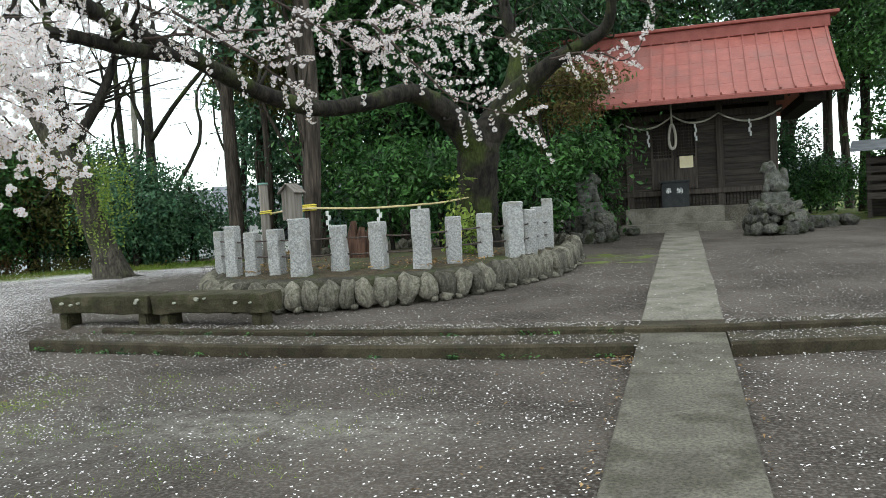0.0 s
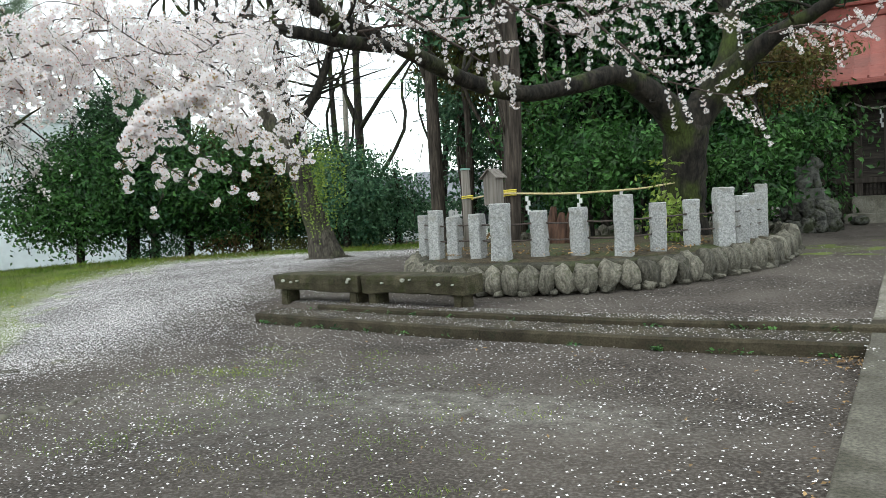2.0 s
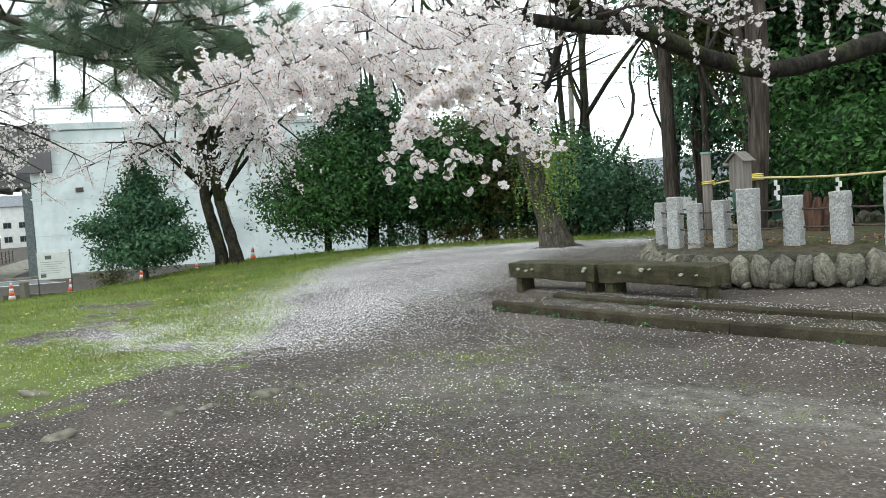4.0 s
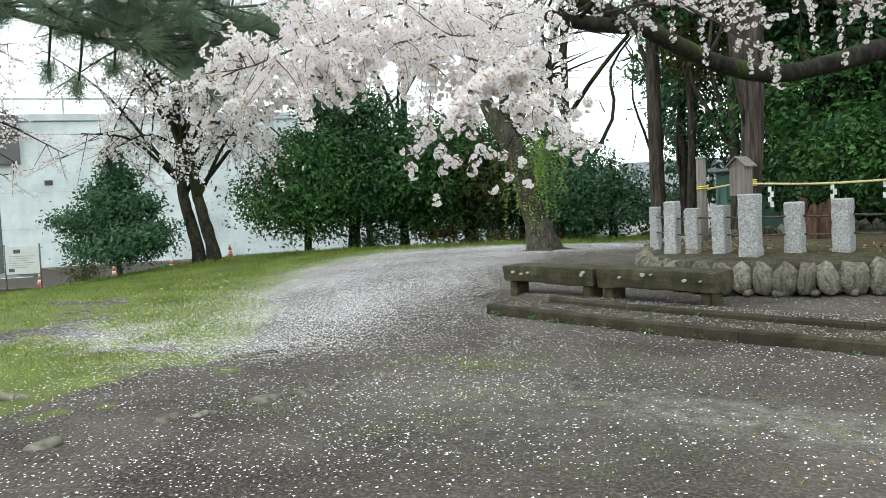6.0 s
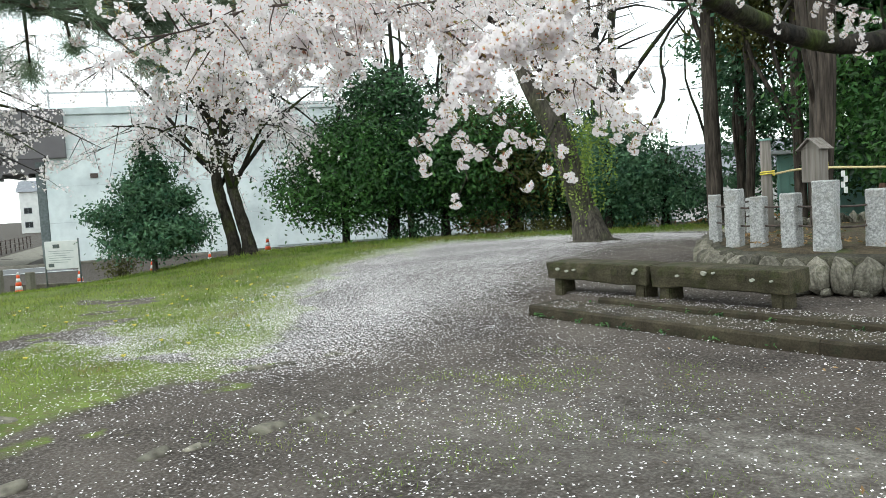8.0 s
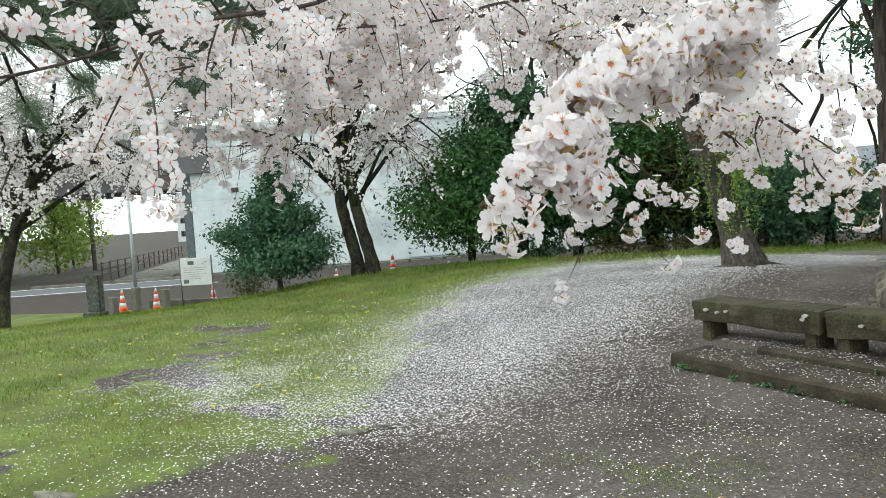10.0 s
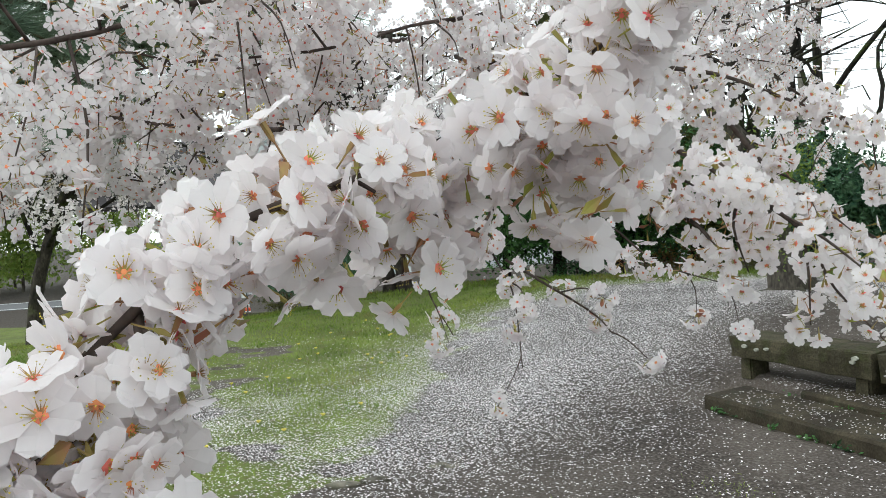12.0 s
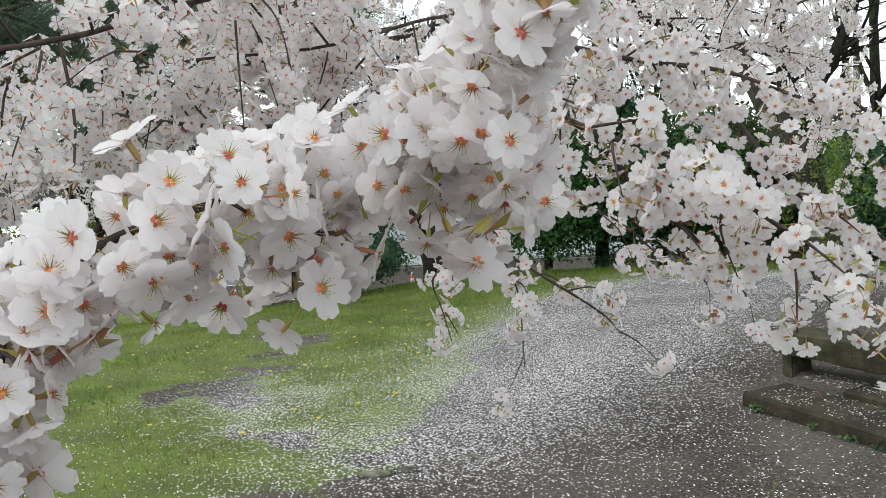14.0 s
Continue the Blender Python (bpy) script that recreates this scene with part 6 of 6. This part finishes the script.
def notice_board():
    b = thing("notice_board", (-27.6, 8.05, float(land(-27.6, 8.05)) - 0.1), 52, "white notice board on two thin metal posts", "notice board")
    for x in (-0.52, 0.52):
        s = Soup()
        s.tube([(x, 0, -0.1), (x, 0, 0.9), (x, 0, 1.78)], [0.025, 0.025], 8)
        part_me("post", s.mesh("post"), "steel_dark", b, smooth=True)
    part("panel", boxed(-0.5, 0.5, -0.02, 0.02, 0.85, 1.72, bevel=0.006), "paint_white", b, "white panel with printed text")
    for x0, x1, z0, z1 in ((-0.25, -0.05, 1.5, 1.62), (-0.42, -0.25, 0.92, 1.03)):
        part("picture", boxed(x0, x1, -0.026, -0.021, z0, z1), "steel_dark", b)
    for k in range(6):
        part("text_line", boxed(-0.40, 0.36 - 0.1 * (k % 3), -0.026, -0.021, 1.40 - 0.07 * k, 1.415 - 0.07 * k), "steel", b)


notice_board()


def monument():
    x, y = -27.2, 5.0
    m = thing("stone_monument", (x, y, float(land(x, y))), 40, "upright dark stone monument at the end of the grass", "monument")
    bm = boxed(-0.25, 0.25, -0.12, 0.12, 0.1, 1.2, bevel=0.03, seg=2)
    for v in bm.verts:
        v.co += Vector((noise.noise(v.co * 5), noise.noise(v.co * 4 + Vector((3, 1, 2))), 0)) * 0.02
    part("stele", bm, "statue", m)
    part("base", boxed(-0.34, 0.34, -0.2, 0.2, -0.1, 0.12, bevel=0.03), "statue", m)
    for px, py, h in ((-26.5, 6.0, 0.75), (-26.1, 5.3, 0.55), (-26.0, 6.7, 0.6)):
        p = thing("boundary_post", (px, py, float(land(px, py))), 30, "short pale concrete boundary post", "post", "boundary posts")
        part("shaft", boxed(-0.1, 0.1, -0.1, 0.1, -0.1, h, bevel=0.02), "concrete_step", p)
    k = thing("low_wall", (-27.0, 8.6, float(land(-27.0, 8.6))), 42, "low concrete edging wall below the bank", "wall", kind="structure")
    part("wall", boxed(-2.6, 2.8, -0.08, 0.08, -0.3, 0.28, bevel=0.015), "concrete", k)


monument()


def lamp_pole(x, y, h, r, label, lean=0.0, z=None):
    p = thing("utility_pole", (x, y, (float(land(x, y)) if z is None else z) - 0.2), 0, label, "pole", "poles by the road")
    s = Soup()
    s.tube([(0, 0, 0), (lean * 0.5, 0, h * 0.5), (lean, 0, h)], [r, r * 0.9, r * 0.75], 10)
    part_me("shaft", s.mesh("shaft"), "steel" if r < 0.1 else "concrete_step", p, smooth=True)
    return p


lamp_pole(-33.6, 7.3, 4.7, 0.07, "thin galvanised pole beside the road")
pp = lamp_pole(-26.5, 34.0, 9.9, 0.17, "bare concrete utility pole behind the bank", 0.15)
for zz in (8.2, 7.5, 6.6):
    part("peg", boxed(-0.3, 0.35, -0.03, 0.03, zz, zz + 0.04), "steel", pp)
pp = lamp_pole(-66.0, 10.5, 14, 0.16, "lattice pole beyond the viaduct")
for zz in (9, 10.5, 12):
    part("crossarm", boxed(-1.2, 1.2, -0.05, 0.05, zz, zz + 0.1), "steel", pp)


def cable(a, b, sag, label):
    s = Soup()
    t = np.linspace(0, 1, 14)
    p = np.outer(1 - t, a) + np.outer(t, b)
    p[:, 2] -= sag * 4 * t * (1 - t)
    s.tube(p, [0.012, 0.012], 4)
    tagged(part_me("cable", s.mesh("cable"), "iron", smooth=True), label, "cable", "overhead cables")


for k in range(4):
    cable((-66.0, 10.5, 9.0 + k), (-26.5, 34.0, 7.6 + 0.5 * k), 0.8, "thin black overhead cable between poles")
    cable((-26.5, 34.0, 7.6 + 0.5 * k), (9.0, 58.0, 8.5 + 0.4 * k), 0.9, "thin black overhead cable between poles")


def house(x, y, w, d, h, rz, wallm, roofm, label, z=-0.8):
    b = thing("house", (x, y, z), rz, label, "house", "houses in the distance")
    part("wall", boxed(-w / 2, w / 2, -d / 2, d / 2, -0.5, h), wallm, b)
    bm = bmesh.new()
    e, rise = 0.5, w * 0.22
    v = [bm.verts.new(q) for q in ((-w / 2 - e, -d / 2 - e, h), (w / 2 + e, -d / 2 - e, h), (w / 2 + e, d / 2 + e, h), (-w / 2 - e, d / 2 + e, h), (-w / 2 - e, 0, h + rise), (w / 2 + e, 0, h + rise))]
    for q in ((0, 1, 5, 4), (2, 3, 4, 5), (0, 4, 3), (1, 2, 5), (3, 2, 1, 0)):
        bm.faces.new([v[i] for i in q])
    part("roof", bm, roofm, b)
    for lv in range(int(h // 2.6)):
        for k in range(int(w // 2.6)):
            xx = -w / 2 + 1.3 + k * 2.6
            win = part("window", boxed(xx - 0.7, xx + 0.7, -d / 2 - 0.05, -d / 2 - 0.004, 0.9 + lv * 2.6, 2.1 + lv * 2.6, bevel=0.02), "steel", b)
            for q in (-1, 1):
                part("pane", boxed(xx - 0.31 + q * 0.33, xx + 0.31 + q * 0.33, -d / 2 - 0.065, -d / 2 - 0.052, 1.0 + lv * 2.6, 2.0 + lv * 2.6), "black", win)


house(-150, 48, 10, 9, 5.4, 68, "plaster", "tile_roof", "white two-storey house with a grey tiled roof")
house(-165, 46, 10, 9, 7.6, 68, "plaster", "tile_roof", "white house with a grey roof beyond the viaduct")
house(14.2, 98, 6, 8, 4.4, 5, "plaster", "tile_roof", "pale house with a tiled roof behind the hall")
house(-3, 64, 10, 8, 5.6, 0, "plaster", "tile_roof", "pale house seen between the trunks")
house(-26, 50, 10, 8, 2.6, 28, "plaster", "tile_roof", "white building behind the shrubs")
house(-40, 52, 9, 8, 3.0, 35, "plaster", "tile_roof", "pale house with a brown roof behind the trees")
house(-16, 46, 9, 7, 3.0, 18, "plaster", "tile_roof", "white building seen through the grove")


def green_shed():
    b = thing("shed", (-9.6, 23.2, float(land(-9.6, 23.2))), 20, "pale green sheet-metal shed behind the trees", "shed")
    part("wall", boxed(-2.2, 2.2, -0.9, 0.9, 0, 1.9, bevel=0.02), "green_sheet", b)
    part("roof", boxed(-2.4, 2.4, -1.1, 1.1, 1.9, 2.02, bevel=0.02), "steel", b)
    for k in range(20):
        part("rib", boxed(-2.15 + k * 0.22, -2.11 + k * 0.22, -0.925, -0.9, 0.05, 1.88), "green_sheet", b)


green_shed()


def side_hut():
    b = thing("hut", (6.3, 25.0, float(land(6, 25))), -12, "small open dark wooden hut beside the hall", "hut")
    for x in (-1.3, 0, 1.3):
        part("post", boxed(x - 0.06, x + 0.06, -0.06, 0.06, 0, 1.85), "dark_wood", b)
    for k in range(5):
        part("board", boxed(-1.35, 1.35, -0.09, -0.062, 0.55 + k * 0.25, 0.72 + k * 0.25), "dark_wood", b)
    part("back", boxed(-1.35, 1.35, 1.2, 1.25, 0, 1.8), "dark_wood", b)
    bm = boxed(-1.75, 1.75, -0.6, 1.6, 1.9, 1.98, bevel=0.01)
    for v in bm.verts:
        v.co.z += 0.25 * v.co.y / 1.6 + 0.1
    part("roof", bm, "tile_roof", b)


side_hut()


# ---- small things ----
def spirit_box():
    b = thing("wooden_box", (-5.6, 10.5, 0.62), -12, "small weathered wooden box with a gabled lid on a post", "wooden box")
    part("post", boxed(-0.04, 0.04, -0.03, 0.03, -0.05, 0.9), "grey_wood", b)
    part("body", boxed(-0.12, 0.12, -0.09, 0.09, 0.86, 1.27, bevel=0.006), "grey_wood", b)
    bm = bmesh.new()
    v = [bm.verts.new(q) for q in ((-0.12, -0.09, 1.27), (0.12, -0.09, 1.27), (0, -0.09, 1.37), (-0.12, 0.09, 1.27), (0.12, 0.09, 1.27), (0, 0.09, 1.37))]
    for q in ((0, 1, 2), (5, 4, 3), (0, 2, 5, 3), (1, 4, 5, 2)):
        bm.faces.new([v[i] for i in q])
    part("gable", bm, "grey_wood", b)
    for s in (-1, 1):
        part("lid_board", beam(bmesh.new(), (0, 0, 1.395), (s * 0.165, 0, 1.255), 0.26, 0.016), "grey_wood", b)


spirit_box()


def old_post():
    p = thing("wooden_post", (-7.2, 12.55, 0.62), 0, "grey round wooden post tied with yellow rope", "wooden post")
    s = Soup()
    s.tube([(0, 0, -0.1), (-0.01, 0, 0.8), (-0.02, 0, 1.52)], [0.09, 0.085, 0.08], 10, rough=0.05, rng=rng)
    part_me("shaft", s.mesh("shaft"), "grey_wood", p, smooth=True)
    bm = bmesh.new()
    bmesh.ops.create_cone(bm, cap_ends=True, segments=12, radius1=0.095, radius2=0.09, depth=0.03, matrix=Matrix.Translation((-0.02, 0, 1.53)))
    part("cap", bm, "green_sheet", p, "faded blue-green cap")
    s = Soup()
    a = np.linspace(0, 14, 60)
    s.tube(np.stack([0.098 * np.cos(a), 0.098 * np.sin(a), 0.98 + 0.005 * a], 1), [0.012, 0.012], 5)
    part_me("binding", s.mesh("binding"), "rope_yellow", p, smooth=True)


old_post()


def sacred_rope():
    r = thing("rope", (0, 0, 0), 0, "thin straw rope with paper streamers strung from cedar to cherry", "straw rope")
    p = [(-7.2, 12.5, 1.6), (-6.95, 13.5, 1.68), (-5.65, 13.5, 1.62), (-4.5, 13.95, 1.64), (-3.9, 14.3, 1.72)]
    s = Soup()
    s.tube(spline(p, 7), [0.017, 0.02, 0.017], 6, rough=0.2, rng=rng)
    part_me("strand", s.mesh("strand"), "rope", r, smooth=True)
    s = Soup()
    a = np.linspace(0, 25, 110)
    s.tube(np.stack([-6.95 + 0.20 * np.cos(a), 13.75 + 0.20 * np.sin(a), 1.62 + 0.005 * a], 1), [0.016, 0.016], 5)
    part_me("binding", s.mesh("binding"), "rope_yellow", r, "yellow rope wound round the trunk", smooth=True)
    for x, y in ((-6.45, 13.5), (-5.45, 13.56), (-4.75, 13.85)):
        bm = bmesh.new()
        for k in range(4):
            dx = 0.04 * (k % 2)
            box(bm, x - 0.035 + dx, x + 0.025 + dx, y - 0.004 * k, y - 0.004 * k + 0.003, 1.60 - 0.085 * (k + 1), 1.60 - 0.085 * k + 0.01)
        part("paper_streamer", bm, "white_paper", r, "zigzag white paper streamer")


sacred_rope()


def stump():
    t = thing("tree_stump", (-5.55, 13.0, 0.66), 0, "broken reddish-brown stump inside the fence", "stump")
    rg = np.random.default_rng(2)
    for k in range(9):
        a = k * 0.7
        s = Soup()
        h = rg.uniform(0.35, 0.75)
        s.tube([(0.28 * math.cos(a), 0.22 * math.sin(a), -0.1), (0.26 * math.cos(a), 0.2 * math.sin(a), h * 0.5), (0.25 * math.cos(a) + 0.03, 0.2 * math.sin(a), h)], [0.16, 0.13, 0.05], 7, rough=0.15, rng=rg)
        part_me("shard", s.mesh("shard"), "stump", t)
    r2 = thing("tape_post", (-3.42, 11.75, 0.62), 0, "thin yellow and black marker rod leaning on the fence", "marker rod")
    s = Soup()
    s.tube([(0, 0, 0), (0.03, 0, 0.55)], [0.012, 0.012], 6)
    part_me("rod", s.mesh("rod"), "rope_yellow", r2)


stump()


def fallen_logs():
    rg = np.random.default_rng(12)
    for k, (x, y, ln, a) in enumerate(((-13.2, 20.6, 3.2, 8), (-14.4, 21.2, 2.2, -14), (-12.4, 21.5, 2.0, 30), (-13.8, 21.9, 1.6, -35))):
        lg = thing("fallen_branch", (x, y, float(land(x, y)) + 0.06), a, "thin fallen branch lying among dead leaves", "branch", "fallen branches")
        s = Soup()
        s.tube(spline([(-ln / 2, 0, 0), (0, 0.06, 0.05), (ln / 2, 0, 0.1)], 5), [0.05, 0.04, 0.015], 7, rough=0.12, rng=rg)
        for q in range(4):
            u = rg.uniform(-0.3, 0.45) * ln
            s.tube([(u, 0, 0.05), (u + 0.2, rg.normal() * 0.2, 0.2), (u + 0.45, rg.normal() * 0.35, 0.3)], [0.014, 0.009, 0.004], 4)
        part_me("stem", s.mesh("stem"), "bark_grey", lg, smooth=True)


fallen_logs()


def ground_cover():
    rg = np.random.default_rng(77)
    # fallen petals, thickest on the gravel
    n = 700000
    x, y = rg.uniform(-17, 3.2, n), rg.uniform(0.6, 16, n)
    pe = masks(x, y)[3]
    patch = 0.75 + 0.5 * np.sin(1.9 * x + 2 * np.sin(0.8 * y)) * np.sin(1.6 * y + 1.3 * np.sin(0.7 * x))
    keep = (rg.random(n) < 0.85 * pe * patch) & ~((x > PX0) & (x < PX1) & (rg.random(n) < 0.6))
    keep &= ~((x > -8.2) & (y > kerb_y(x) - 0.02) & (y < kerb_y(x) + 1.0))
    keep &= seg_dist(x, y, [(-5.1, 12.5), (-5.1, 16)]) > 3.1
    x, y = x[keep][:150000], y[keep][:150000]
    z = land(x, y) + 0.02
    on = (x > PX0 - 0.02) & (x < PX1 + 0.02)
    z = np.where(on & (y < 7.7), 0.035 + 0.10 * sstep(4.5, 7.6, y), np.where(on, land(-3.0, y) + 0.045, z))
    s = Soup()
    q = ([(-.5, -.3, 0.1), (.45, -.38, 0), (.5, .34, 0.14), (-.42, .4, 0)], [(0, 1, 2, 3)])
    s.stamp(*q, np.stack([x, y, z], 1), turns(len(x), rg, np.tile([0, 0, 1.0], (len(x), 1)), 0.16), rg.uniform(0.009, 0.019, len(x)))
    for zz, off, dep in ((0.14, 0.03, 0.55), (0.21, 0.62, 0.33)):
        k = 2200
        xx = rg.uniform(-8.0, 2.6, k)
        xx = xx[(xx < PX0) | (xx > PX1)]
        yy = kerb_y(xx) + off + rg.random(len(xx)) * dep
        s.stamp(*q, np.stack([xx, yy, np.full(len(xx), zz + 0.004)], 1), turns(len(xx), rg, np.tile([0, 0, 1.0], (len(xx), 1)), 0.12), rg.uniform(0.010, 0.017, len(xx)))
    tagged(part_me("fallen_petals", s.mesh("fallen_petals"), "fallen"), "fallen cherry petals strewn over earth and gravel", "petals", kind="stuff")
    # grass
    n = 210000
    x, y = rg.uniform(-27, -7.5, n), rg.uniform(-1, 19, n)
    g = masks(x, y)[0]
    keep = (rg.random(n) < sstep(0.45, 1.0, g) * (0.62 + 0.38 * np.sin(2.1 * x + 1.5 * np.sin(1.3 * y)) * np.sin(2.6 * y + x)))
    x, y = x[keep], y[keep]
    tall = 1 + 1.1 * np.exp(-((off_line(x, y) + 0.3) / 0.8) ** 2) * rg.random(len(x))
    b = ([(-0.08, 0, 0), (0.08, 0, 0), (0.03, 0.25, 0.6), (0.0, 0.5, 1.0)], [(0, 1, 2), (0, 2, 3)])
    s = Soup()
    hgt = rg.uniform(0.035, 0.085, len(x)) * tall
    s.stamp(*b, np.stack([x, y, land(x, y) - 0.005], 1), turns(len(x), rg, np.tile([0, 0, 1.0], (len(x), 1)), 0.35), hgt)
    m = 5200
    hub = rg.uniform([-6.6, 3.0], [-2.4, 6.6], (70, 2))[rg.integers(70, size=m)]
    gx, gy = (hub + rg.normal(size=(m, 2)) * [0.16, 0.10]).T
    s.stamp(*b, np.stack([gx, gy, land(gx, gy)], 1), turns(m, rg, np.tile([0, 0, 1.0], (m, 1)), 0.6), rg.uniform(0.015, 0.04, m))
    tagged(part_me("grass", s.mesh("grass"), "grass"), "short bright green spring grass with bare patches", "grass", kind="stuff")
    # dandelions
    for k in range(60):
        px = rg.uniform(-17, -10)
        py = rg.uniform(2.5, 9)
        if masks(px, py)[0] < 0.55:
            continue
        ob = thing("dandelion", (px, py, float(land(px, py))), 0, "small yellow dandelion in the grass", "flower", "dandelions")
        bm = bmesh.new()
        bmesh.ops.create_cone(bm, cap_ends=True, segments=9, radius1=0.012, radius2=0.028, depth=0.02, matrix=Matrix.Translation((0, 0, 0.06)))
        part("head", bm, "rope_yellow", ob)
        s = Soup()
        s.tube([(0, 0, -0.01), (0, 0, 0.075)], [0.003, 0.003], 4)
        part_me("stalk", s.mesh("stalk"), "leaf_light", ob)
    # weeds and litter at the kerb, leaves on the mound
    s = Soup()
    for k in range(34):
        px = rg.uniform(-8, -0.7)
        py = float(kerb_y(px)) + (-0.03 if rg.random() < 0.6 else 0.585)
        m = rg.integers(5, 14)
        s.stamp(*LEAF, np.array([px, py, 0.03 if py < kerb_y(px) else 0.155]) + rg.normal(size=(m, 3)) * [0.04, 0.02, 0.015], turns(m, rg, np.tile([0, -0.3, 1.0], (m, 1)), 0.5), rg.uniform(0.03, 0.07, m))
    tagged(part_me("weeds", s.mesh("weeds"), "leaf_mid"), "small green weeds growing along the kerb joints", "weeds", kind="stuff")
    s = Soup()
    m = 60
    p = np.stack([rg.normal(-0.75, 0.12, m), rg.normal(7.35, 0.12, m), np.full(m, 0.025)], 1)
    s.stamp(*LEAF, p, turns(m, rg, np.tile([0, 0, 1.0], (m, 1)), 0.3), rg.uniform(0.03, 0.08, m))
    m = 90
    p = np.stack([np.where(rg.random(m) < 0.5, PX0 - 0.06, PX1 + 0.06) + rg.normal(size=m) * 0.04, rg.uniform(2.5, 7.4, m), np.full(m, 0.025)], 1)
    s.stamp(*LEAF, p, turns(m, rg, np.tile([0, 0, 1.0], (m, 1)), 0.3), rg.uniform(0.02, 0.05, m))
    m = 60
    p = np.stack([rg.uniform(-6, -0.6, m), rg.uniform(3.5, 7.2, m), np.full(m, 0.022)], 1)
    s.stamp(*LEAF, p, turns(m, rg, np.tile([0, 0, 1.0], (m, 1)), 0.25), rg.uniform(0.03, 0.06, m))
    m = 900
    p = np.stack([rg.uniform(-7.3, -3.0, m), rg.uniform(10.3, 14.5, m), np.full(m, 0.74)], 1)
    p = p[seg_dist(p[:, 0], p[:, 1], [(-5.1, 12.2), (-5.1, 16)]) < 2.3]
    s.stamp(*LEAF, p, turns(len(p), rg, np.tile([0, 0, 1.0], (len(p), 1)), 0.4), rg.uniform(0.04, 0.09, len(p)))
    m = 1200
    p = np.stack([rg.normal(-13.5, 1.6, m), rg.normal(21.2, 0.9, m), np.full(m, 0.55)], 1)
    p[:, 2] = land(p[:, 0], p[:, 1]) + 0.03 + rg.random(m) * 0.18
    s.stamp(*LEAF, p, turns(m, rg, np.tile([0, 0, 1.0], (m, 1)), 0.6), rg.uniform(0.08, 0.2, m))
    tagged(part_me("leaf_litter", s.mesh("leaf_litter"), "litter"), "brown dead leaves gathered in corners and on the mound", "leaf litter", kind="stuff")


ground_cover()
